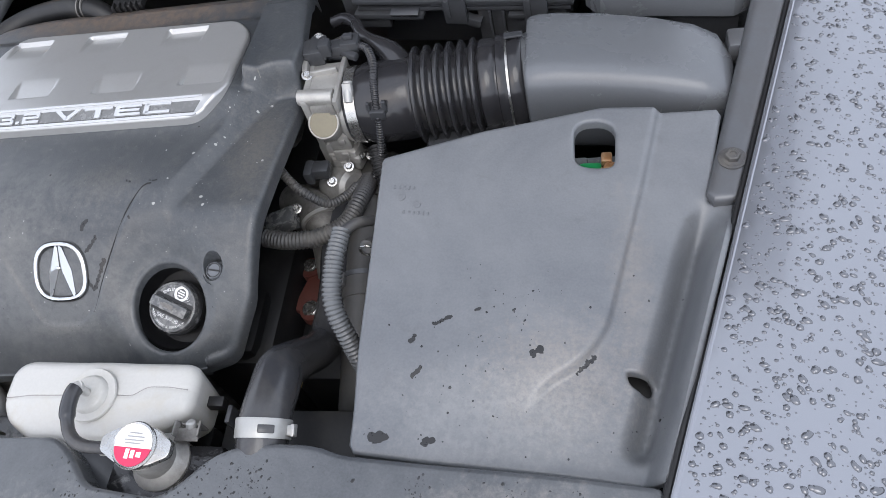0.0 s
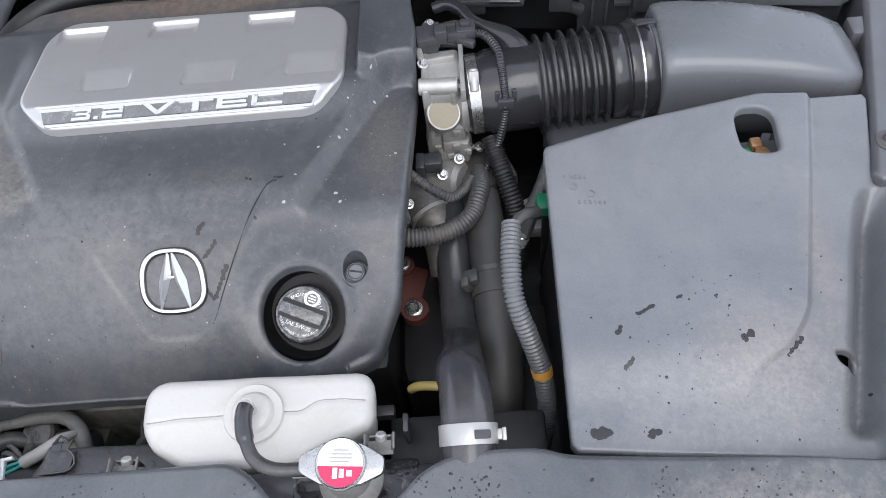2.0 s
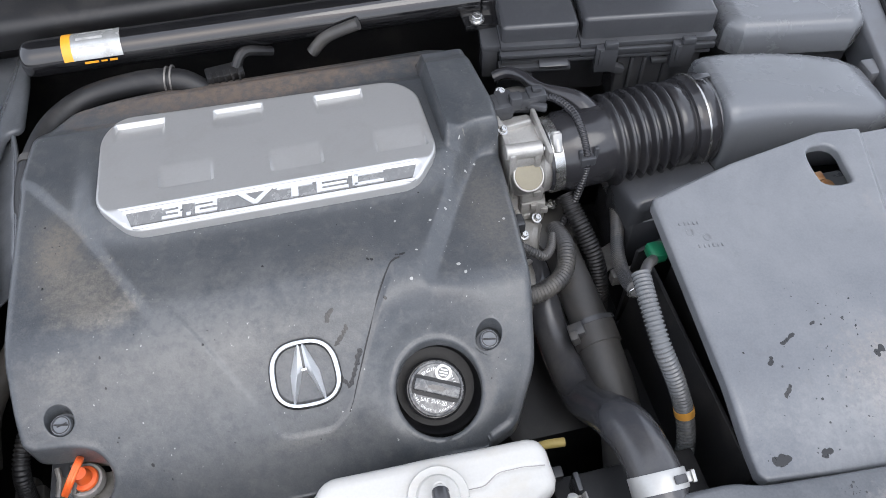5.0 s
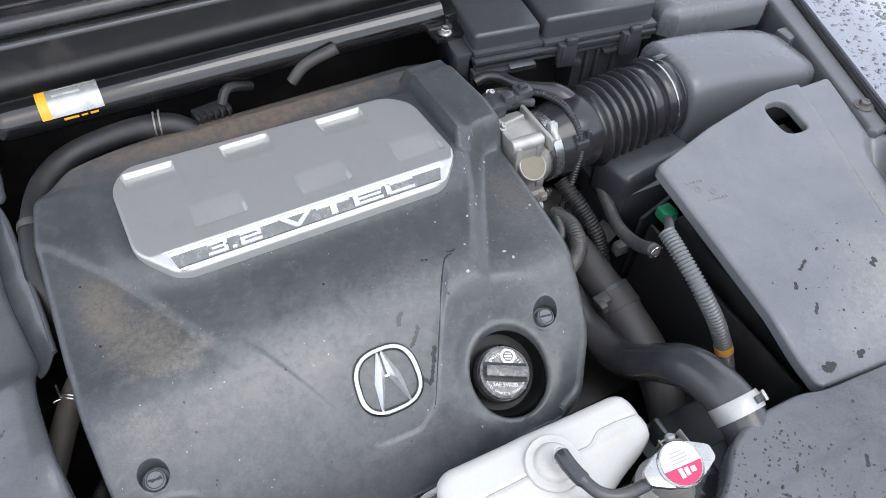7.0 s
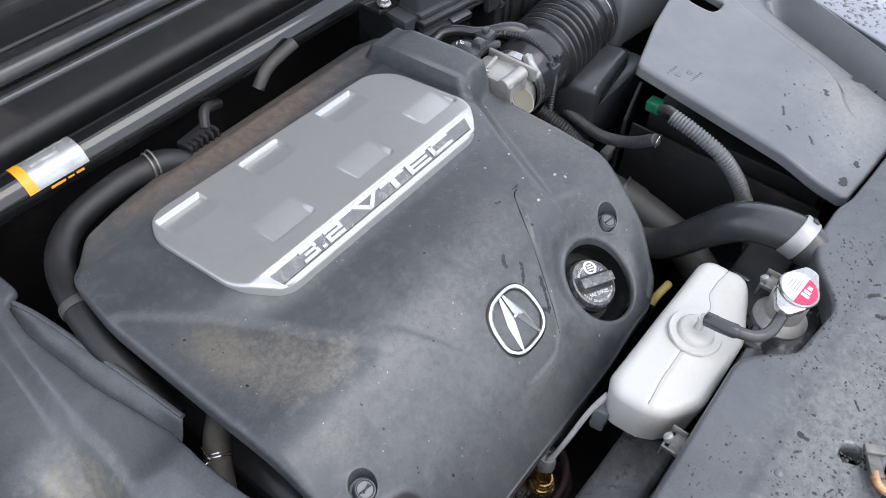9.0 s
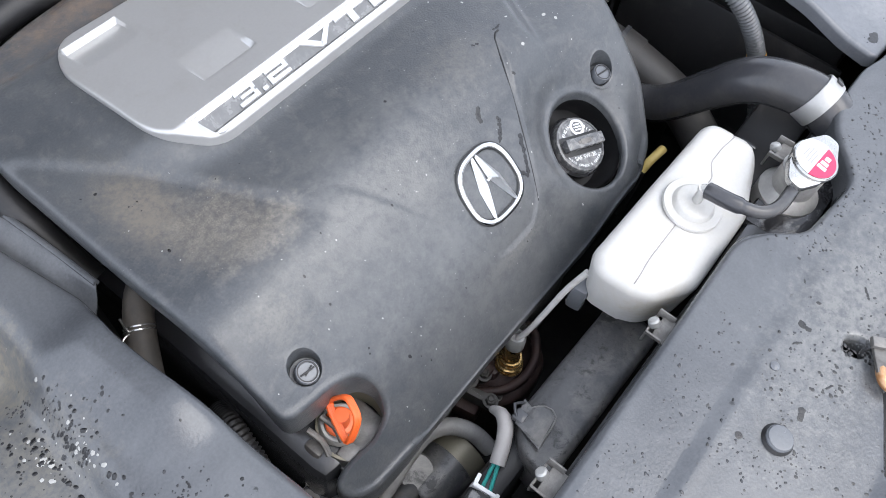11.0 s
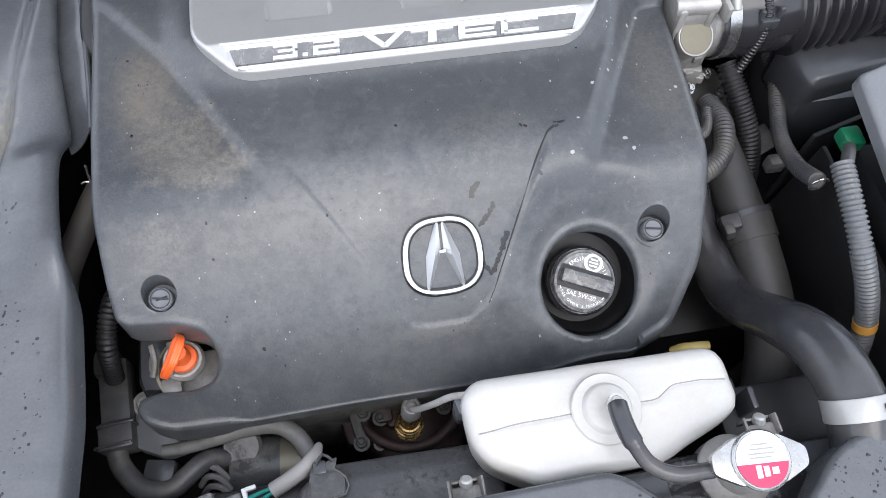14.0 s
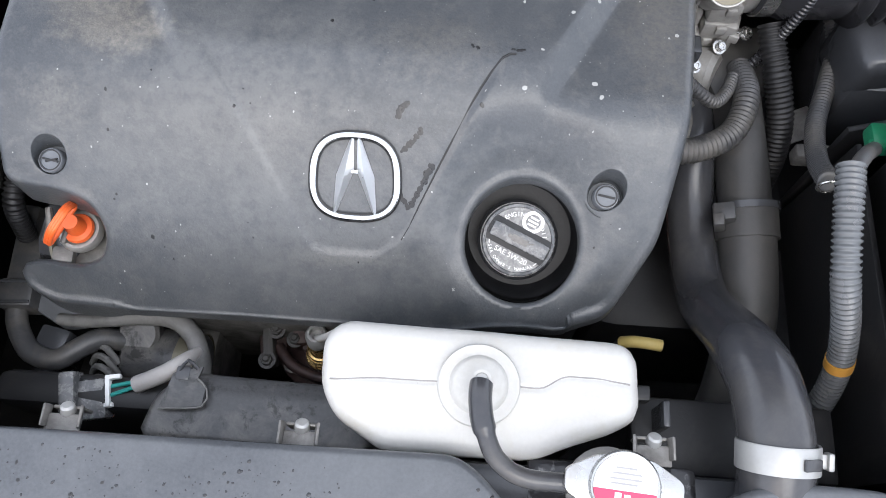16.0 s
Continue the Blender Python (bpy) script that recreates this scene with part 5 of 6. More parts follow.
def flap_mesh(thick=0.0022, across=9):
    """A soft trough-shaped rubber lip between two edges, with thickness."""
    outer, inner = [catmull([(*p[k], 0) for p in FLAP], 0.006) for k in (0, 1)]
    n = min(len(outer), len(inner))
    bm = bmesh.new()
    top, low = [], []
    for k in range(n):
        a, b = outer[int(k * (len(outer) - 1) / (n - 1))], inner[int(k * (len(inner) - 1) / (n - 1))]
        for rows, dz in ((top, 0.0), (low, -thick)):
            rows.append([])
            for q in range(across):
                u = q / (across - 1)
                dip = 0.0045 * math.sin(math.pi * min(1, u * 1.15)) + 0.003 * math.sin(k * 0.55) * u * (1 - u)
                rows[-1].append(bm.verts.new((a.x + (b.x - a.x) * u, a.y + (b.y - a.y) * u, 0.846 + 0.009 * u - dip + dz)))
    for k in range(n - 1):
        for q in range(across - 1):
            bm.faces.new((top[k][q], top[k][q + 1], top[k + 1][q + 1], top[k + 1][q]))
            bm.faces.new((low[k][q], low[k + 1][q], low[k + 1][q + 1], low[k][q + 1]))
        bm.faces.new((top[k][-1], low[k][-1], low[k + 1][-1], top[k + 1][-1]))
        bm.faces.new((top[k][0], top[k + 1][0], low[k + 1][0], low[k][0]))
    for k in (0, -1):
        for q in range(across - 1):
            bm.faces.new((top[k][q], low[k][q], low[k][q + 1], top[k][q + 1]))
    return bm


part("seal_flap", flap_mesh(), M_PANEL, left_panel, "soft rubber lip along the edge", 60)
part("flap_bead", tube([(b[0], b[1], 0.8545) for a, b in FLAP], 0.0030, 10), M_PANEL, left_panel, "rolled edge of the rubber lip")

# ---- painted wing with rain ----
wing = thing("fender", (0.95, 0.0, 0.6), "metallic grey painted front fender beaded with rain", "fender")
FEND = [(gap_x(-0.62) + 0.0025, -0.62), (gap_x(0.9) + 0.0025, 0.9), (1.45, 0.9), (1.40, -0.62)]


def fender_z(x, y):
    v = np.maximum(x - gap_x(y), 0)
    return 0.905 + 0.09 * (y - 0.1) * 0.5 + 0.05 * v - 0.9 * np.clip(v - 0.06, 0, 1) ** 1.7


part("panel", sheet(FEND, fender_z, 0.012, skirt=0.04, fillet=0.004), M_PAINT, wing)
part("hemmed_edge", tube([(gap_x(y) + 0.0045, y, 0.9030 + 0.045 * (y - 0.1)) for y in (-0.6, -0.3, -0.1, 0.1, 0.3, 0.5, 0.8)], 0.0032, 10, 0.03), M_PAINT, wing)
# Added black strips stand in for the shade inside the fender gap.
seal = thing("fender_gap_strip", (0.76, 0.0, 0.87), "black strip added as the shade of the gap along the fender edge", "rubber seal")
part("strip", tube([(gap_x(y) - 0.001, y, 0.894 + 0.045 * (y - 0.1)) for y in (-0.5, -0.3, -0.1, 0.1, 0.3, 0.5, 0.8)], 0.0036, 10, 0.03), M_DARK, seal)
part("lip", tube([(gap_x(y) - 0.003, y, 0.885 + 0.045 * (y - 0.1)) for y in (-0.5, -0.3, -0.1, 0.1, 0.3, 0.5, 0.8)], 0.0035, 8, 0.03), M_DARK, seal)
rail = thing("fender_rail", (0.78, 0.3, 0.8), "painted metal inner fender rail with bolts", "fender rail")
RAIL = [(gap_x(0.03) - 0.034, 0.030), (gap_x(0.03) - 0.001, 0.030), (gap_x(0.9) - 0.001, 0.9), (gap_x(0.9) - 0.060, 0.9)]
part("flange", sheet(RAIL, lambda x, y: 0.894 + 0.045 * (y - 0.1), 0.005, skirt=0.05, fillet=0.007), M_RAIL, rail)
part("rail_bolt", joined(lathe([(0, 0), (0.014, 0), (0.014, 0.001), (0.008, 0.002)], (0.771, 0.079, 0.893), (0, 0, 1)), hexbolt((0.771, 0.079, 0.894), (0, 0, 1), 0.0075, 0.007)), M_CONDUIT_DARK, rail)
part("stay", box((0.80, 0.255, 0.87), (0.03, 0.03, 0.05), 0.004), M_RAIL, rail)

# ---- strut bar, cowl, rear hoses ----
bar_thing = thing("strut_bar", (0, 0.505, 0.88), "glossy black tubular strut tower brace", "strut brace")
B0, B1 = Vector((-0.300, 0.512, 0.906)), Vector((0.315, 0.497, 0.915))
part("tube", lathe([(0, 0), (0.014, 0.0005), (0.0205, 0.004), (0.0238, 0.010), (0.0245, 0.018), (0.0245, (B1 - B0).length)], B0, B1 - B0, 36), M_BAR, bar_thing)
part("end_bracket", joined(box((0.310, 0.478, 0.905), (0.05, 0.075, 0.010), 0.003), box((0.33, 0.50, 0.90), (0.03, 0.06, 0.05), 0.004)), M_BAR, bar_thing)


def wrap(x0, x1, a0, a1, r):
    """A label bent round the bar."""
    bm = bmesh.new()
    n = 14
    lo, hi = [], []
    for k in range(n + 1):
        a = radians(a0 + (a1 - a0) * k / n)
        for x, row in ((x0, lo), (x1, hi)):
            u = (x - B0.x) / (B1.x - B0.x)
            c = B0.lerp(B1, u)
            row.append(bm.verts.new((x, c.y - r * math.cos(a), c.z + r * math.sin(a))))
    for k in range(n):
        bm.faces.new((lo[k], lo[k + 1], hi[k + 1], hi[k]))
    return bm


sticker = part("sticker", wrap(-0.232, -0.168, 12, 150, 0.0250), M_STICKER, bar_thing, "worn silver and orange label")
part("orange_edge", wrap(-0.243, -0.231, 12, 150, 0.0251), M_STICKER_O, sticker)
for x0, x1, a0, a1 in ((-0.219, -0.201, -2, 6), (-0.198, -0.190, -1, 5), (-0.187, -0.177, -2, 6)):
    part("orange_print", wrap(x0, x1, a0, a1, 0.0251), M_STICKER_O, sticker)
for k, (x0, x1) in enumerate(((-0.222, -0.180), (-0.224, -0.190), (-0.220, -0.176))):
    part("print_bar", wrap(x0, x1, 45 + 28 * k, 54 + 28 * k, 0.0252), M_STICKER_WORN, sticker)

cowl = thing("cowl", (0.1, 0.65, 0.90), "black plastic cowl panels and weatherstrip", "cowl")
part("step", box((0.0, 0.60, 0.915), (1.5, 0.09, 0.05), 0.016, (10, 0, 0), 4), M_DARK, cowl)
part("ledge", box((0.0, 0.685, 0.945), (1.5, 0.10, 0.04), 0.012, (6, 0, 0), 3), M_DARK, cowl)
part("weatherstrip", tube([(-0.7, 0.645, 0.957), (-0.3, 0.640, 0.957), (0.2, 0.632, 0.957), (0.7, 0.62, 0.957)], 0.012, 14, 0.05), M_RUBBER, cowl)
for y, z, r, m in ((0.612, 0.942, 0.006, M_BLACK), (0.668, 0.965, 0.004, M_DARK), (0.735, 0.973, 0.008, M_DARK)):
    part("rail", rod((-0.75, y + 0.012, z), (0.72, y - 0.012, z), r, 0.001, 14), m, cowl)
part("grille", box((0.0, 0.86, 0.985), (1.6, 0.28, 0.04), 0.012, (8, 0, 0)), M_DARK, cowl)

hh = thing("heater_hose", (-0.25, 0.4, 0.82), "dusty black heater hose behind the engine", "hose")
part("tube", tube([(-0.050, 0.425, 0.845), (-0.085, 0.441, 0.878), (-0.112, 0.449, 0.888), (-0.162, 0.457, 0.885), (-0.226, 0.453, 0.876), (-0.267, 0.419, 0.872), (-0.288, 0.364, 0.868), (-0.298, 0.313, 0.856), (-0.298, 0.267, 0.836), (-0.292, 0.22, 0.80)], lambda u: 0.0160 - 0.003 * max(0, u - 0.7) / 0.3, 20), M_DARK, hh)
for dx, dy in ((0.0, 0.0), (0.007, 0.001)):
    part("clip", lathe([(0.0160, 0), (0.0185, 0), (0.0185, 0.0022), (0.0160, 0.0022)], (-0.120 + dx, 0.4505 + dy, 0.8885), (0.95, -0.15, -0.05), 24), M_ALU_DARK, hh, "wire hose clip")
part("joint", lathe([(0.0150, 0), (0.0185, 0), (0.0190, 0.004), (0.0185, 0.010), (0.0150, 0.010)], (-0.2885, 0.362, 0.8675), (-0.2, -0.95, -0.2), 24), M_DUSTY, hh, "swollen hose joint")
sh = thing("side_hose", (-0.31, 0.13, 0.78), "dusty brown-grey hose with wire clip beside the engine", "hose")
part("tube", tube([(-0.262, 0.172, 0.828), (-0.282, 0.160, 0.828), (-0.301, 0.140, 0.820), (-0.328, 0.101, 0.800), (-0.352, 0.062, 0.775), (-0.362, 0.02, 0.74)], 0.0132, 20), M_HOSE_DUST, sh)
for shift in (0.0, 0.0034):
    part("clip", lathe([(0.0130, 0), (0.0142, 0), (0.0142, 0.0013), (0.0130, 0.0013)], (-0.300 - 0.55 * shift, 0.1415 - 0.78 * shift, 0.8205 - 0.3 * shift), (-0.55, -0.78, -0.3), 28), M_STEEL, sh, "spring wire clip")
for tip in ((-0.3185, 0.1370, 0.829), (-0.3090, 0.1450, 0.846)):
    part("clip_ear", tube([(-0.3105, 0.1380, 0.8285), ((tip[0] - 0.3105) / 2, (tip[1] + 0.1390) / 2, (tip[2] + 0.8300) / 2), tip], 0.0011, 8, 0.002), M_STEEL, sh, "bent wire end of the clip")
rear = thing("rear_bracket", (-0.02, 0.47, 0.8), "dusty metal bracket and harness behind the engine", "bracket")
part("arm", tube([(0.075, 0.474, 0.880), (0.098, 0.474, 0.902), (0.142, 0.466, 0.922)], 0.0085, 12), M_DUSTY, rear)
part("plug", joined(box((-0.045, 0.452, 0.885), (0.05, 0.025, 0.012), 0.003, (0, 0, 8)), *[box((-0.062 + 0.009 * k, 0.440, 0.888), (0.003, 0.012, 0.014), 0.0005, (0, 0, 8)) for k in range(5)]), M_DARK, rear, "black ribbed plug")
part("wire", tube([(-0.03, 0.455, 0.888), (-0.015, 0.47, 0.90), (0.02, 0.49, 0.88)], 0.007, 10), M_DARK, rear)

# ---- conduits between engine and battery ----
def conduit(name, at, label, pts, r, material, rib=0.0018, pitch=0.0042, hollow=0.2):
    t = thing(name, at, label, "conduit", "corrugated conduits")
    part("sleeve", tube(pts, r, 18, rib=rib, pitch=pitch, hollow=hollow), material, t, angle=80)
    return t


C1 = [(0.370, 0.010, 0.892), (0.366, -0.028, 0.886), (0.367, -0.067, 0.870), (0.380, -0.094, 0.835), (0.391, -0.113, 0.796), (0.395, -0.135, 0.748), (0.387, -0.160, 0.688)]
c1 = conduit("wire_conduit", (0.38, -0.1, 0.70), "light grey corrugated conduit with orange tape band", C1, 0.0097, M_CONDUIT, 0.0018, 0.0046)
part("tape", tube(C1, 0.0112, 20, 0.003, span=(0.565, 0.605)), M_TAPE, c1, "orange tape band")
part("wire_bundle", tube([(0.369, 0.002, 0.894), (0.382, 0.020, 0.890), (0.399, 0.036, 0.874)], 0.006, 12), M_CONDUIT_DARK, c1)
part("clip_ring", tube([(0.381 + 0.009 * math.cos(a), 0.022, 0.836 + 0.009 * math.sin(a)) for a in [0.6 + 0.42 * k for k in range(12)]], 0.0014, 8, 0.002), M_STEEL, c1, "steel wire ring")
gc = thing("green_plug", (0.40, 0.035, 0.87), "green plastic electrical plug beside the battery", "plug")
part("body", joined(box((0.410, 0.050, 0.866), (0.020, 0.022, 0.016), 0.003), box((0.402, 0.042, 0.868), (0.010, 0.008, 0.010), 0.002)), M_GREEN_DARK, gc)
conduit("wire_conduit", (0.39, 0.1, 0.78), "dark grey corrugated conduit with an open end", [(0.428, 0.252, 0.792), (0.438, 0.212, 0.773), (0.425, 0.166, 0.770), (0.405, 0.114, 0.779), (0.390, 0.063, 0.805), (0.380, 0.025, 0.838)], 0.0082, M_CONDUIT_DARK, 0.0016, 0.0040, 0.3)
conduit("wire_conduit", (0.30, 0.1, 0.76), "thick dusty corrugated conduit leaving the engine cover", [(0.226, 0.077, 0.791), (0.258, 0.072, 0.790), (0.294, 0.078, 0.787), (0.326, 0.098, 0.786), (0.341, 0.135, 0.788), (0.343, 0.180, 0.772)], 0.0110, M_CONDUIT_DARK, 0.0016, 0.0044)
conduit("wire_conduit", (0.37, 0.15, 0.70), "black corrugated conduit below the intake hose", [(0.360, 0.200, 0.812), (0.365, 0.180, 0.800), (0.372, 0.160, 0.786), (0.383, 0.131, 0.758), (0.387, 0.110, 0.724), (0.385, 0.09, 0.68)], 0.0115, M_DARK, 0.002, 0.0046)
cab = thing("sensor_cable", (0.35, 0.2, 0.85), "thin black taped sensor cable over the intake hose", "cable")
part("cable", tube([(0.342, 0.287, 0.904), (0.354, 0.283, 0.906), (0.364, 0.273, 0.907), (0.374, 0.248, 0.907), (0.3765, 0.226, 0.902), (0.378, 0.206, 0.888), (0.378, 0.194, 0.866), (0.368, 0.187, 0.815), (0.346, 0.175, 0.768), (0.33, 0.17, 0.73)], 0.0050, 12, rib=0.0009, pitch=0.004), M_BELLOWS, cab)
part("clip", joined(box((0.379, 0.196, 0.874), (0.020, 0.010, 0.014), 0.002), box((0.389, 0.198, 0.880), (0.006, 0.006, 0.026), 0.002), box((0.369, 0.198, 0.880), (0.005, 0.006, 0.022), 0.002)), M_BLACK, cab)

# gearbox castings under the throttle body
gear = thing("gearbox", (0.30, 0.1, 0.5), "grimy cast aluminium gearbox housing with hose fittings", "gearbox")
part("case", box((0.33, 0.12, 0.52), (0.22, 0.34, 0.24), 0.03), M_DARK, gear)
part("water_outlet", joined(lathe([(0, 0), (0.035, 0), (0.037, 0.01), (0.03, 0.03), (0.024, 0.05), (0, 0.055)], (0.255, 0.165, 0.72), (0.3, -0.5, 0.8)), lathe([(0, 0), (0.03, 0), (0.03, 0.05), (0, 0.055)], (0.28, 0.20, 0.71), (0.6, 0.2, 0.75)), box((0.27, 0.19, 0.70), (0.10, 0.08, 0.05), 0.015)), M_ALU_DARK, gear, "aluminium water outlet")
part("fitting", joined(rod((0.300, 0.215, 0.745), (0.318, 0.232, 0.765), 0.014), rod((0.318, 0.232, 0.765), (0.324, 0.238, 0.772), 0.009)), M_ALU, gear, "machined fitting")
part("plug", joined(box((0.232, 0.118, 0.77), (0.04, 0.026, 0.022), 0.003, (0, -10, 15)), box((0.21, 0.116, 0.765), (0.012, 0.02, 0.016), 0.002)), M_CAP, gear, "grey electrical plug")
part("small_loop", tube([(0.250, 0.145, 0.838), (0.262, 0.133, 0.832), (0.279, 0.122, 0.822), (0.304, 0.118, 0.803), (0.320, 0.134, 0.793), (0.332, 0.160, 0.785)], 0.0056, 12, rib=0.001, pitch=0.004), M_CONDUIT_DARK, gear)
part("elbow", tube([(0.226, 0.172, 0.742), (0.252, 0.158, 0.752), (0.276, 0.134, 0.752), (0.290, 0.104, 0.738), (0.296, 0.07, 0.71)], 0.025, 20), M_ALU_DARK, gear, "brownish cast water elbow")
part("elbow_rim", lathe([(0.025, 0), (0.0285, 0.001), (0.0285, 0.006), (0.025, 0.007)], (0.276, 0.134, 0.752), (0.45, -0.85, -0.2), 24), M_ALU, gear)
part("thermostat", lathe([(0, 0), (0.020, 0), (0.024, 0.006), (0.026, 0.02), (0.026, 0.045), (0.020, 0.05), (0, 0.05)], (0.278, 0.192, 0.752), (0.85, -0.4, 0.25), 28), M_ALU, gear, "cast thermostat housing")
for p in ((0.318, 0.186, 0.792), (0.296, 0.168, 0.785), (0.252, 0.130, 0.780)):
    part("bolt", hexbolt(p, (0.2, -0.4, 0.9), 0.0045, 0.006), M_STEEL, gear)
part("rubber_seat", box((0.345, 0.19, 0.755), (0.08, 0.07, 0.03), 0.01, (0, 0, 20)), M_DUSTY, gear)
part("stay", joined(box((0.40, 0.135, 0.74), (0.05, 0.03, 0.006), 0.002, (20, 0, 25)), box((0.415, 0.10, 0.75), (0.04, 0.015, 0.02), 0.003)), M_ALU_DARK, gear)
rb = thing("engine_mount_bracket", (0.227, 0.09, 0.61), "red-brown painted bracket held by two bolts", "bracket")
part("arm", joined(box((0.239, 0.085, 0.645), (0.035, 0.075, 0.012), 0.005, (0, 10, -15)), lathe([(0, 0), (0.018, 0), (0.018, 0.014), (0, 0.014)], (0.245, 0.052, 0.640), (0, 0, 1)), lathe([(0, 0), (0.016, 0), (0.016, 0.014), (0, 0.014)], (0.229, 0.120, 0.642), (0, 0, 1))), M_REDBROWN, rb)
part("bolt", hexbolt((0.243, 0.052, 0.655), (0, -0.2, 1), 0.008, 0.009), M_STEEL, rb)
part("bolt", hexbolt((0.229, 0.122, 0.657), (0, -0.2, 1), 0.007, 0.009), M_STEEL, rb)

# ---- front left: alternator, exhaust sensor, harness ----
alt = thing("alternator", (-0.21, -0.1, 0.53), "grey aluminium alternator with finned case", "alternator")
part("case", lathe([(0, 0), (0.045, 0), (0.058, 0.01), (0.06, 0.03), (0.06, 0.085), (0.05, 0.10), (0, 0.10)], (-0.255, -0.095, 0.575), (1, 0, 0), 36), M_ALU_DARK, alt)
for k in range(6):
    part("fin", box((-0.232, -0.115, 0.630 - 0.0), (0.030, 0.006, 0.012), 0.002, (0, 0, 0)) if k == 0 else box((-0.236 + 0.001 * k, -0.100 - 0.012 * (k - 2), 0.632 - 0.004 * abs(k - 2)), (0.034, 0.005, 0.012), 0.002, (0, 0, -8)), M_ALU, alt)
part("rear_cap", joined(lathe([(0, 0), (0.028, 0), (0.030, 0.003), (0.030, 0.068), (0.026, 0.072), (0, 0.072)], (-0.226, -0.112, 0.652), (1, -0.08, 0), 30), lathe([(0, 0), (0.019, 0), (0.020, 0.014), (0.017, 0.018), (0, 0.018)], (-0.212, -0.094, 0.668), (0, -0.3, 1))), M_SHROUD, alt, "black round rear housing")
part("tape_patch", lathe([(0.0301, 0.050), (0.0306, 0.050), (0.0306, 0.071), (0.0301, 0.071)], (-0.226, -0.112, 0.652), (1, -0.08, 0), 30), M_TAN, alt, "brown tape round the housing")
part("grille", joined(*[tube([(-0.258 + 0.002 * k, -0.116 - 0.010 * k, 0.668), (-0.248 + 0.002 * k, -0.112 - 0.010 * k, 0.684), (-0.236 + 0.002 * k, -0.116 - 0.010 * k, 0.688), (-0.228 + 0.002 * k, -0.126 - 0.010 * k, 0.676)], 0.0032, 8) for k in range(4)]), M_LOOM, alt, "pale grey cooling ribs")
part("mount_plate", prism(rounded([(-0.312, -0.030), (-0.285, -0.027), (-0.271, -0.049), (-0.270, -0.078), (-0.260, -0.094), (-0.284, -0.098), (-0.312, -0.084)], 0.006), 0.676, 0.692, 0.003), M_PANEL_CLEAN, alt, "flat dark mounting plate")
part("bracket", joined(box((-0.292, -0.112, 0.665), (0.030, 0.030, 0.045), 0.004, (0, 0, -12)), box((-0.296, -0.122, 0.650), (0.020, 0.03, 0.05), 0.003, (10, 0, -12)), box((-0.270, -0.05, 0.65), (0.025, 0.06, 0.06), 0.004)), M_BLACK, alt, "black mounting foot")
part("bolt", hexbolt((-0.301, -0.041, 0.692), (0, -0.1, 1), 0.0085, 0.006), M_ALU, alt)
part("bolt", hexbolt((-0.262, -0.068, 0.694), (0.6, -0.5, 0.6), 0.0060, 0.012), M_STEEL, alt)
part("rod", tube([(-0.290, -0.030, 0.706), (-0.278, -0.045, 0.704), (-0.268, -0.064, 0.700), (-0.258, -0.070, 0.698)], 0.0030, 8), M_ALU, alt, "bare bent rod")
loom = thing("wiring_loom", (-0.25, -0.1, 0.66), "dusty taped wiring loom over the alternator", "wiring loom")
part("lead", tube([(-0.330, -0.075, 0.692), (-0.327, -0.095, 0.690), (-0.317, -0.112, 0.690), (-0.304, -0.125, 0.690), (-0.280, -0.130, 0.690), (-0.262, -0.118, 0.690), (-0.245, -0.106, 0.686), (-0.220, -0.104, 0.670)], 0.0100, 14), M_CONDUIT_DARK, loom)
part("branch", tube([(-0.285, -0.092, 0.694), (-0.262, -0.093, 0.696), (-0.236, -0.090, 0.698), (-0.206, -0.085, 0.698), (-0.178, -0.085, 0.696), (-0.158, -0.097, 0.693), (-0.147, -0.118, 0.688), (-0.145, -0.14, 0.675)], lambda u: 0.0055 + 0.0035 * min(1, 2 * u), 14), M_LOOM, loom, "pale dusty branch")
part("sheath", joined(box((-0.328, -0.035, 0.690), (0.030, 0.085, 0.030), 0.005, (0, 0, 4)), box((-0.326, -0.072, 0.692), (0.033, 0.028, 0.033), 0.003, (0, 0, 4)), box((-0.337, 0.005, 0.695), (0.026, 0.03, 0.026), 0.008)), M_CONDUIT_DARK, loom, "black plastic harness sheath")
part("tape_ends", joined(box((-0.3255, -0.062, 0.6935), (0.035, 0.003, 0.035), 0.001, (0, 0, 4)), box((-0.3275, -0.082, 0.6925), (0.035, 0.003, 0.035), 0.001, (0, 0, 4))), M_BLACK, loom)
conduit("wire_conduit", (-0.30, 0.0, 0.74), "black ribbed conduit along the engine side", [(-0.300, 0.06, 0.76), (-0.304, 0.035, 0.782), (-0.309, 0.01, 0.782), (-0.314, -0.010, 0.765), (-0.322, -0.020, 0.72)], 0.0085, M_DARK, 0.0018, 0.0046)
pl = thing("fan_plug", (-0.2, -0.17, 0.72), "pale grey electrical plug with teal wires", "plug")
part("body", joined(box((-0.222, -0.172, 0.733), (0.04, 0.034, 0.022), 0.003, (10, 0, 10)), box((-0.232, -0.170, 0.74), (0.014, 0.040, 0.026), 0.003, (10, 0, 10))), M_CAP, pl)
part("collar", joined(box((-0.200, -0.164, 0.742), (0.004, 0.026, 0.014), 0.001, (10, 0, 10)), box((-0.196, -0.153, 0.747), (0.010, 0.004, 0.006), 0.001, (0, 0, 10)), box((-0.198, -0.176, 0.741), (0.008, 0.004, 0.008), 0.001, (0, 0, 10))), M_WHITE, pl, "white locking collar")
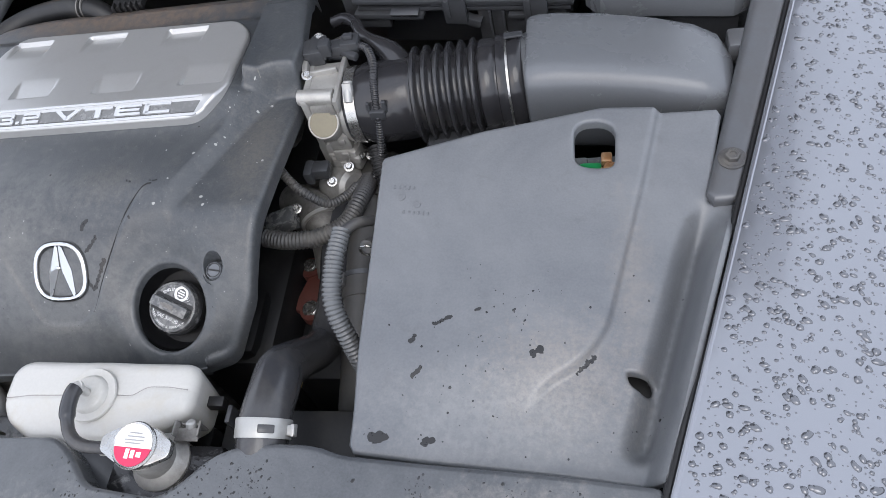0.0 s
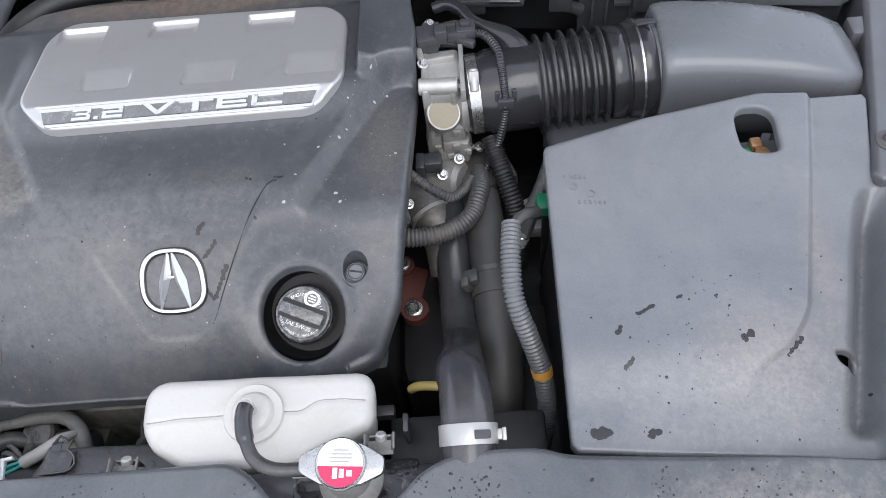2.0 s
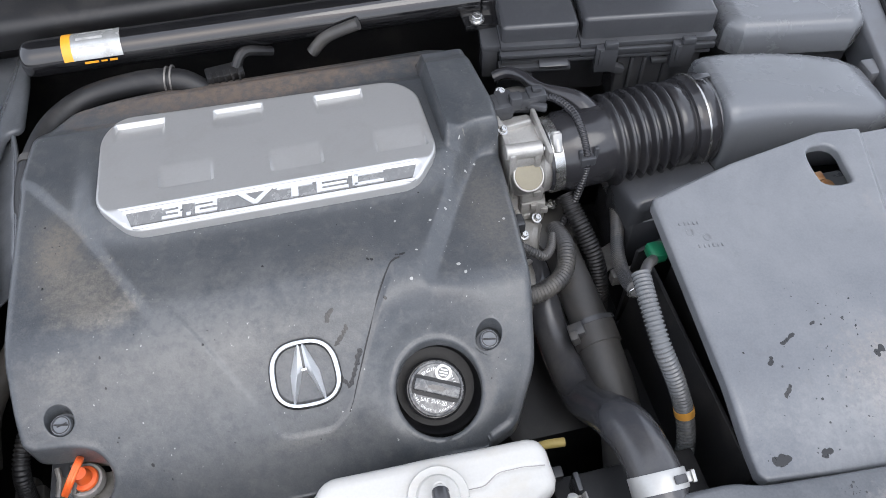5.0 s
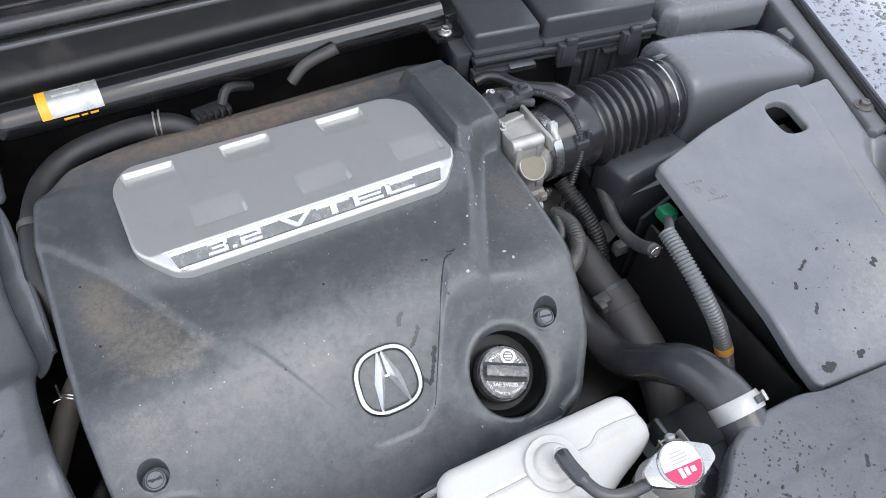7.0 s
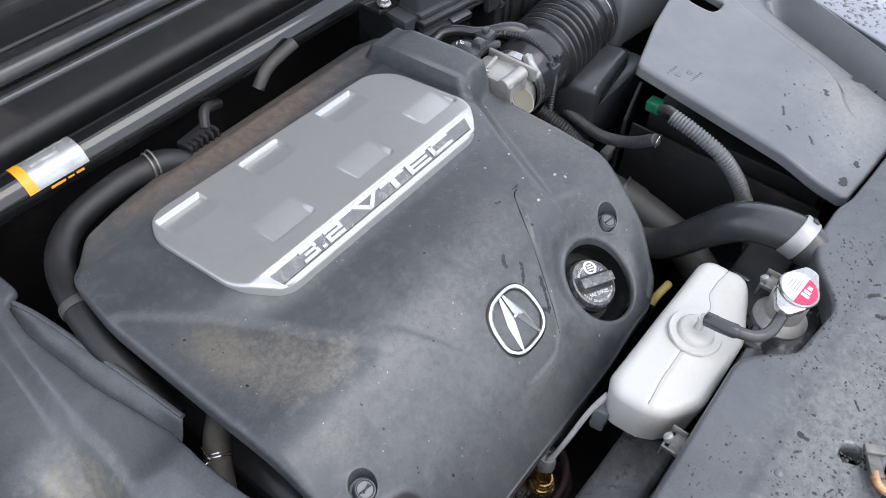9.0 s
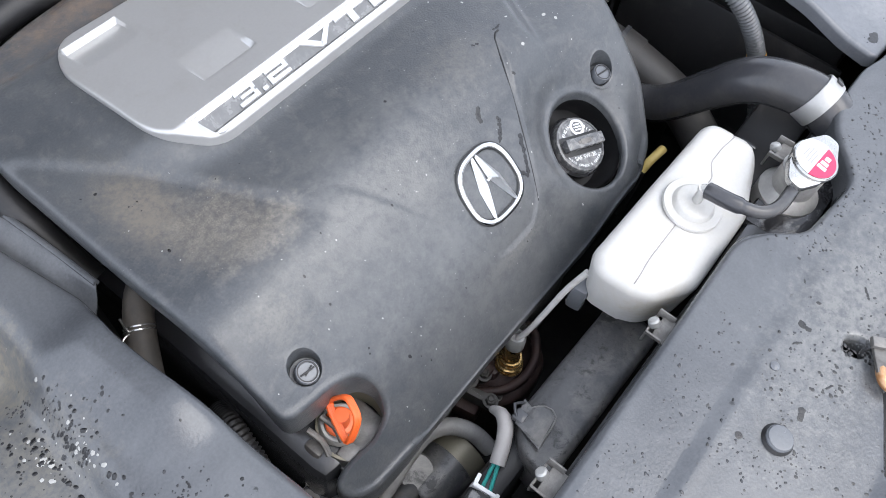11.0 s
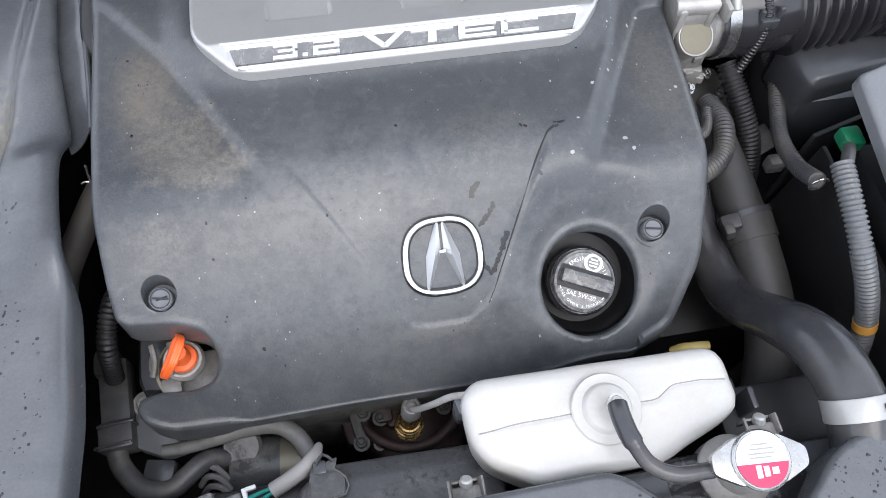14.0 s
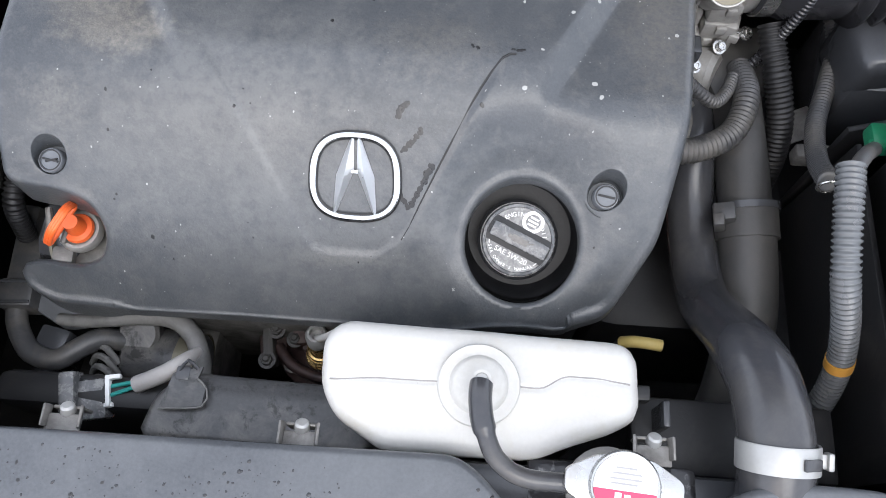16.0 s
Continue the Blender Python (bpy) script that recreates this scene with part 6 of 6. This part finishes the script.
for k in range(2):
    part("wire", tube([(-0.200, -0.169 + 0.008 * k, 0.744), (-0.186, -0.164 + 0.006 * k, 0.747), (-0.170, -0.158 + 0.003 * k, 0.751)], 0.0019, 8), M_TEAL, pl, "teal wire")
part("sleeve", tube([(-0.176, -0.159, 0.750), (-0.158, -0.152, 0.755), (-0.144, -0.144, 0.757), (-0.136, -0.134, 0.752), (-0.133, -0.124, 0.738)], lambda u: 0.0074 - 0.0035 * max(0, u - 0.6) / 0.4, 14), M_WIRE, pl, "pale grey cloth sleeve")
ex = thing("exhaust_manifold", (-0.05, -0.09, 0.5), "rusty exhaust manifold with heat shield", "exhaust manifold")
part("shield", sheet(rounded([(-0.095, -0.05), (0.02, -0.05), (0.025, -0.105), (-0.01, -0.128), (-0.06, -0.128), (-0.092, -0.105)], 0.015), lambda x, y: 0.628 - 12 * (x + 0.04) ** 2 - 0.3 * np.clip(-0.1 - y, 0, 1), 0.004, skirt=0.05, fillet=0.008), M_RUST, ex)
part("pipe", rod((-0.05, -0.08, 0.35), (-0.045, -0.09, 0.60), 0.035), M_RUST, ex)
for x, y in ((-0.088, -0.062), (-0.076, -0.105), (0.0, -0.056), (-0.06, -0.058)):
    part("bolt", hexbolt((x, y, 0.622), (0, -0.2, 1), 0.0048, 0.010), M_RUST if y > -0.1 else M_ALU_DARK, ex)
part("flange", joined(box((-0.100, -0.075, 0.605), (0.03, 0.05, 0.03), 0.006, (0, 0, 12)), *[rod((-0.108 + 0.012 * k, -0.058 - 0.016 * (k % 2), 0.60), (-0.108 + 0.012 * k, -0.058 - 0.016 * (k % 2), 0.632), 0.0055) for k in range(3)]), M_RUST, ex, "dark studded exhaust flange")
for x, y, z in ((-0.070, -0.048, 0.640), (-0.048, -0.046, 0.642), (-0.022, -0.046, 0.642)):
    part("stud", joined(rod((x, y, z - 0.03), (x, y, z), 0.0042), hexbolt((x, y, z - 0.012), (0, 0, 1), 0.0065, 0.007)), M_DUSTY, ex, "grimy stud and nut")
part("side_plate", prism(rounded([(-0.105, -0.054), (-0.097, -0.052), (-0.094, -0.080), (-0.087, -0.108), (-0.098, -0.112), (-0.104, -0.082)], 0.003), 0.628, 0.648, 0.002), M_DUSTY, ex, "dusty edge of a bracket plate")
part("cross_rib", joined(box((-0.068, -0.068, 0.632), (0.016, 0.040, 0.026), 0.004, (0, 0, 6)), box((-0.056, -0.078, 0.626), (0.014, 0.030, 0.022), 0.004, (0, 0, -10))), M_RUST, ex, "cast rib on the manifold")
for x, y, z in ((-0.090, -0.076, 0.656), (-0.070, -0.060, 0.664), (-0.072, -0.082, 0.648), (-0.041, -0.060, 0.660), (-0.003, -0.082, 0.652), (-0.095, -0.107, 0.656)):
    part("stud", joined(rod((x, y, z - 0.03), (x, y, z), 0.0036), hexbolt((x, y, z - 0.008), (0, -0.1, 1), 0.0058, 0.006)), M_DUSTY, ex, "grimy stud and nut")
part("lip", tube([(-0.089, -0.088, 0.632), (-0.082, -0.098, 0.634), (-0.068, -0.110, 0.635), (-0.042, -0.118, 0.635), (-0.015, -0.113, 0.635), (0.006, -0.097, 0.635), (0.012, -0.082, 0.632)], 0.0055, 12), M_RUST, ex, "rolled shield rim")
o2 = thing("oxygen_sensor", (-0.042, -0.095, 0.62), "brass oxygen sensor with pale wire", "oxygen sensor")
OD = Vector((0.05, 0.05, 1)).normalized()
part("nut", lathe([(0, 0.0), (0.0135, 0.0), (0.0135, 0.009), (0.0155, 0.010), (0.0155, 0.013), (0.010, 0.016), (0.010, 0.022)], (-0.0435, -0.0955, 0.634), OD, 12), M_BRASS, o2)
for k in range(4):
    part("crush_ring", lathe([(0.0100, 0.0), (0.0152 - 0.0010 * k, 0.0004), (0.0160 - 0.0010 * k, 0.0022), (0.0152 - 0.0010 * k, 0.0040), (0.0100, 0.0044)], tuple(Vector((-0.0435, -0.0955, 0.636)) + OD * 0.0056 * k), OD, 32), M_BRASS, o2, "bright brass ring")
part("barrel", lathe([(0.009, 0.016), (0.0085, 0.05), (0.0075, 0.052), (0, 0.052)], (-0.0435, -0.0955, 0.634), OD, 24), M_BRASS, o2, "heat-browned barrel")
part("tip", lathe([(0, 0.05), (0.0105, 0.05), (0.0105, 0.066), (0.0085, 0.070), (0.006, 0.070), (0.006, 0.062), (0, 0.062)], (-0.0435, -0.0955, 0.634), OD, 24), M_CLAMP, o2, "crimped steel tip")
part("wire", tube([(-0.040, -0.094, 0.698), (-0.034, -0.0985, 0.712), (-0.022, -0.1050, 0.745), (-0.008, -0.1120, 0.785), (0.004, -0.121, 0.815)], 0.0033, 12), M_FIBRE, o2, "pale fibreglass wire sleeve")

# ---- rain and dirt ----
rng = np.random.default_rng(7)


def droplets(name, count, area, zf, size, label, keep=None, squash=0.42, material=None, category="raindrops", power=2.2, clumps=0, spread=0.012, lean=None):
    """Many separate flattened beads on a panel, as one mesh."""
    seg = 10
    x, y = rng.uniform(area[0], area[1], count), rng.uniform(area[2], area[3], count)
    if clumps:
        pick = rng.integers(0, clumps, count)
        wide = spread * rng.uniform(0.4, 1.6, clumps)
        x = rng.uniform(area[0], area[1], clumps)[pick] + rng.normal(0, 1, count) * wide[pick]
        y = rng.uniform(area[2], area[3], clumps)[pick] + rng.normal(0, 1, count) * wide[pick]
    if keep is not None:
        m = keep(x, y)
        x, y = x[m], y[m]
    n = len(x)
    r = size[0] + (size[1] - size[0]) * rng.random(n) ** power
    st = 1 + (0.7 if lean is None else 0.8) * rng.random(n) ** 2
    an = rng.uniform(0, math.pi, n) if lean is None else rng.normal(lean, 0.45, n)
    wob = rng.uniform(-0.16, 0.16, (n, seg))
    a = 2 * math.pi * np.arange(seg) / seg
    rows = []
    for f, hgt, w in ((1.0, 0.0, 1.0), (0.93, 0.45, 1.0), (0.62, 0.86, 0.5)):
        rr = r[:, None] * f * (1 + wob * w)
        u, v = rr * np.cos(a) * st[:, None], rr * np.sin(a)
        c, s = np.cos(an)[:, None], np.sin(an)[:, None]
        px, py = x[:, None] + u * c - v * s, y[:, None] + u * s + v * c
        pz = zf(px.ravel(), py.ravel()).reshape(n, seg) - 0.0001 + (r * squash * hgt)[:, None]
        rows.append(np.stack([px, py, pz], -1))
    tip = np.stack([x, y, zf(x, y) + r * squash], -1)[:, None, :]
    V = np.concatenate(rows + [tip], 1).reshape(-1, 3)
    one = [(q * seg + k, q * seg + (k + 1) % seg, (q + 1) * seg + (k + 1) % seg, (q + 1) * seg + k) for q in range(2) for k in range(seg)]
    cap = [(2 * seg + k, 2 * seg + (k + 1) % seg, 3 * seg) for k in range(seg)]
    F = []
    for i in range(n):
        o = i * (3 * seg + 1)
        F += [tuple(o + j for j in f) for f in one + cap]
    me = bpy.data.meshes.new(name)
    me.from_pydata(V.tolist(), [], F)
    me.update()
    ob = part(name, me, material or M_WET_BEAD, None, angle=80)
    return tagged(ob, label, category, kind="stuff")


def within(poly, margin):
    return lambda x, y: sdf(np.stack([x, y], 1), poly)[0] < -margin


def thinned(test, weight):
    return lambda x, y: test(x, y) & (rng.random(len(x)) < weight(x, y))


droplets("raindrops", 11000, (0.62, 1.15, -0.35, 0.55), fender_z, (0.0006, 0.0034), "rain beads on the painted fender, coloured dark for their reflections", lambda x, y: x > gap_x(y) + 0.010, 0.62, M_BEAD, power=2.6, lean=-0.5)
droplets("panel_drops", 90, (0.42, 0.74, -0.22, 0.02), batt_z, (0.0004, 0.0015), "small water beads on the battery cover", thinned(within(BATT, 0.012), lambda x, y: 0.10 + 0.90 * (y < -0.05)), clumps=30, spread=0.012)
droplets("front_drops", 1500, (-0.30, 0.66, -0.45, -0.22), front_z, (0.0004, 0.0013), "small water beads on the radiator cover", within(FRONT, 0.010), clumps=90, spread=0.014)
droplets("side_drops", 900, (-0.56, -0.33, -0.15, 0.20), left_z, (0.0004, 0.0014), "small water beads on the side cover", within(LEFT, 0.02), clumps=40, spread=0.012)

# dried white spots and dark damp marks
PASTE = mat("dried_splash", (0.36, 0.36, 0.345), 0.7)
DAMP = mat("damp_grime", (0.014, 0.014, 0.015), 0.3)
def off_screws(x, y):
    clear = within(COVER, 0.012)(x, y) & (np.hypot(x - WELL[0], y - WELL[1]) > 0.056)
    for sx, sy in SCREWS:
        clear &= np.hypot(x - sx, y - sy) > 0.019
    return clear


droplets("dried_spots", 90, (0.10, 0.26, 0.06, 0.24), cover_z, (0.0005, 0.0032), "dried pale splashes on the engine cover", off_screws, 0.05, PASTE, "splash marks", 4.0)
droplets("dried_spots", 620, (-0.28, 0.26, -0.085, 0.20), cover_z, (0.0003, 0.0015), "dried pale splashes on the engine cover", thinned(off_screws, lambda x, y: np.hypot(x - 0.137, y + 0.032) > 0.055), 0.05, PASTE, "splash marks", 4.0)
droplets("damp_specks", 220, (-0.28, 0.25, -0.088, 0.24), cover_z, (0.0003, 0.0018), "fine dark wet specks on the engine cover", off_screws, 0.10, DAMP, "wet specks", 4.0, clumps=46, spread=0.010)


def smear(name, pts, r, zf, label, steps=14):
    """A flat damp streak of overlapping irregular patches along a line."""
    c = catmull([(x, y, 0) for x, y in pts], 0.0012)
    V, F = [], []
    for p in c:
        rr = r * rng.uniform(0.5, 1.15)
        cx, cy = p.x + rng.normal(0, r * 0.25), p.y + rng.normal(0, r * 0.25)
        a = 2 * math.pi * np.arange(9) / 9
        w = rr * rng.uniform(0.75, 1.2, 9)
        px, py = cx + w * np.cos(a), cy + w * np.sin(a)
        pz = zf(px, py) + 0.00012
        o = len(V)
        V += [(cx, cy, float(zf(np.array([cx]), np.array([cy]))[0]) + 0.0003)] + list(zip(px.tolist(), py.tolist(), pz.tolist()))
        F += [(o, o + 1 + k, o + 1 + (k + 1) % 9) for k in range(9)]
    me = bpy.data.meshes.new(name)
    me.from_pydata(V, [], F)
    me.update()
    return tagged(part(name, me, DAMP, None, angle=80), label, "damp stain", kind="stuff")


for pts, r in (([(0.033, 0.038), (0.037, 0.044), (0.042, 0.047)], 0.0035), ([(0.038, 0.016), (0.046, 0.022), (0.053, 0.030)], 0.0030), ([(0.036, 0.004), (0.038, -0.010), (0.044, -0.018)], 0.0026),
               ([(0.046, -0.018), (0.055, -0.004), (0.062, 0.008)], 0.0032), ([(0.118, 0.090), (0.128, 0.090)], 0.0018), ([(0.088, 0.092), (0.092, 0.090)], 0.0028)):
    smear("damp_streak", pts, r * 0.68, cover_z, "dark damp streak on the engine cover")
for pts, r in (([(0.425, -0.206), (0.438, -0.204)], 0.007), ([(0.462, -0.150), (0.470, -0.142)], 0.004), ([(0.480, -0.100), (0.496, -0.092)], 0.003), ([(0.458, -0.118), (0.462, -0.112)], 0.004),
               ([(0.475, -0.210), (0.482, -0.206)], 0.005), ([(0.575, -0.128), (0.583, -0.122)], 0.005), ([(0.520, -0.085), (0.524, -0.083)], 0.0025), ([(0.615, -0.141), (0.632, -0.125)], 0.0035)):
    smear("damp_streak", pts, r * 0.62, batt_z, "dark damp spot on the battery cover")
for k in range(26):
    x, y = rng.uniform(0.10, 0.62) if k < 16 else rng.uniform(-0.28, 0.10), rng.uniform(-0.34, -0.275)
    smear("damp_streak", [(x, y), (x + rng.uniform(-0.008, 0.008), y + rng.uniform(0.002, 0.010))], rng.uniform(0.0010, 0.0030), front_z, "dark damp spot on the radiator cover")
for k in range(22):
    x, y = rng.uniform(-0.52, -0.36), rng.uniform(-0.10, 0.12)
    smear("damp_streak", [(x, y), (x + rng.uniform(-0.004, 0.004), y + rng.uniform(0.002, 0.008))], rng.uniform(0.0010, 0.0024), left_z, "dark damp spot on the side cover")

# fine dark wet specks, partly painted-in reflections of beads; grit round the filler neck
droplets("damp_specks", 900, (-0.56, -0.33, -0.20, 0.16), left_z, (0.0004, 0.0019), "fine wet specks on the side cover, black for dirt and reflections", thinned(within(LEFT, 0.02), lambda x, y: 0.25 + 0.75 * (np.sin(31 * x + 17 * y) * np.sin(23 * y - 11 * x) > -0.1)), 0.12, DAMP, "wet specks", 3.0)
droplets("mud_splash", 150, (-0.412, -0.398, 0.050, 0.115), left_z, (0.0006, 0.0024), "wet black mud splashed in the dip of the side cover", within(LEFT, 0.02), 0.25, DAMP, "mud", 2.6, clumps=7, spread=0.010)
droplets("mud_splash", 60, (-0.415, -0.400, 0.050, 0.120), left_z, (0.0006, 0.0024), "dried pale mud beside the wet splashes", within(LEFT, 0.02), 0.15, PASTE, "mud", 2.6, clumps=5, spread=0.012)
droplets("damp_specks", 320, (-0.08, 0.10, -0.36, -0.29), front_z, (0.0005, 0.0020), "dark wet blots near the latch opening", within(FRONT, 0.008), 0.10, DAMP, "wet specks", 3.0, clumps=34, spread=0.007)
droplets("damp_specks", 1300, (-0.28, 0.66, -0.42, -0.225), front_z, (0.0004, 0.0018), "fine wet specks on the radiator cover, black for dirt and reflections", thinned(within(FRONT, 0.008), lambda x, y: 0.25 + 0.75 * (np.sin(27 * x + 13 * y) * np.sin(41 * y - 9 * x) > -0.1)), 0.12, DAMP, "wet specks", 3.0)
droplets("damp_specks", 130, (0.42, 0.70, -0.22, -0.03), batt_z, (0.0003, 0.0012), "fine wet specks on the battery cover, black for dirt and reflections", within(BATT, 0.012), 0.12, DAMP, "wet specks", 3.0)
droplets("wet_grit", 420, (0.12, 0.34, -0.285, -0.235), front_z, (0.0004, 0.0014), "wet black grit round the radiator filler neck", thinned(within(FRONT, 0.003), lambda x, y: np.clip(1.2 - 22 * np.abs(sdf(np.stack([x, y], 1), FRONT)[0]), 0, 1)), 0.45, DAMP, "grit", 2.4)

# caked dirt in the left hollow of the engine cover, thin scuffs elsewhere
MUD = mat("dried_mud", (0.150, 0.142, 0.128), 0.8, stain=((0.22, 0.21, 0.195), 0.8, 90, 0.45, 0.65), bump=0.5, fine=0.5, fine_scale=500)
HOLLOW = [(-0.146, 0.076), (-0.184, 0.139), (-0.226, 0.213), (-0.268, 0.265), (-0.280, 0.245), (-0.282, 0.120), (-0.268, 0.088), (-0.21, 0.079)]
droplets("dried_mud", 2600, (-0.285, -0.14, 0.075, 0.27), cover_z, (0.0003, 0.0011), "thin caked brown dirt in the hollow of the engine cover",
         thinned(within(HOLLOW, 0.002), lambda x, y: np.clip(0.30 + 0.55 * np.sin(60 * x + 25 * y) * np.sin(70 * y - 30 * x) + 2.2 * (0.14 - y), 0.04, 0.85)), 0.04, MUD, "dried dirt", 2.5)
droplets("dried_mud", 260, (0.205, 0.262, 0.06, 0.24), cover_z, (0.0003, 0.0011), "thin caked brown dirt on the engine cover", within(COVER, 0.014), 0.04, MUD, "dried dirt", 3.0)
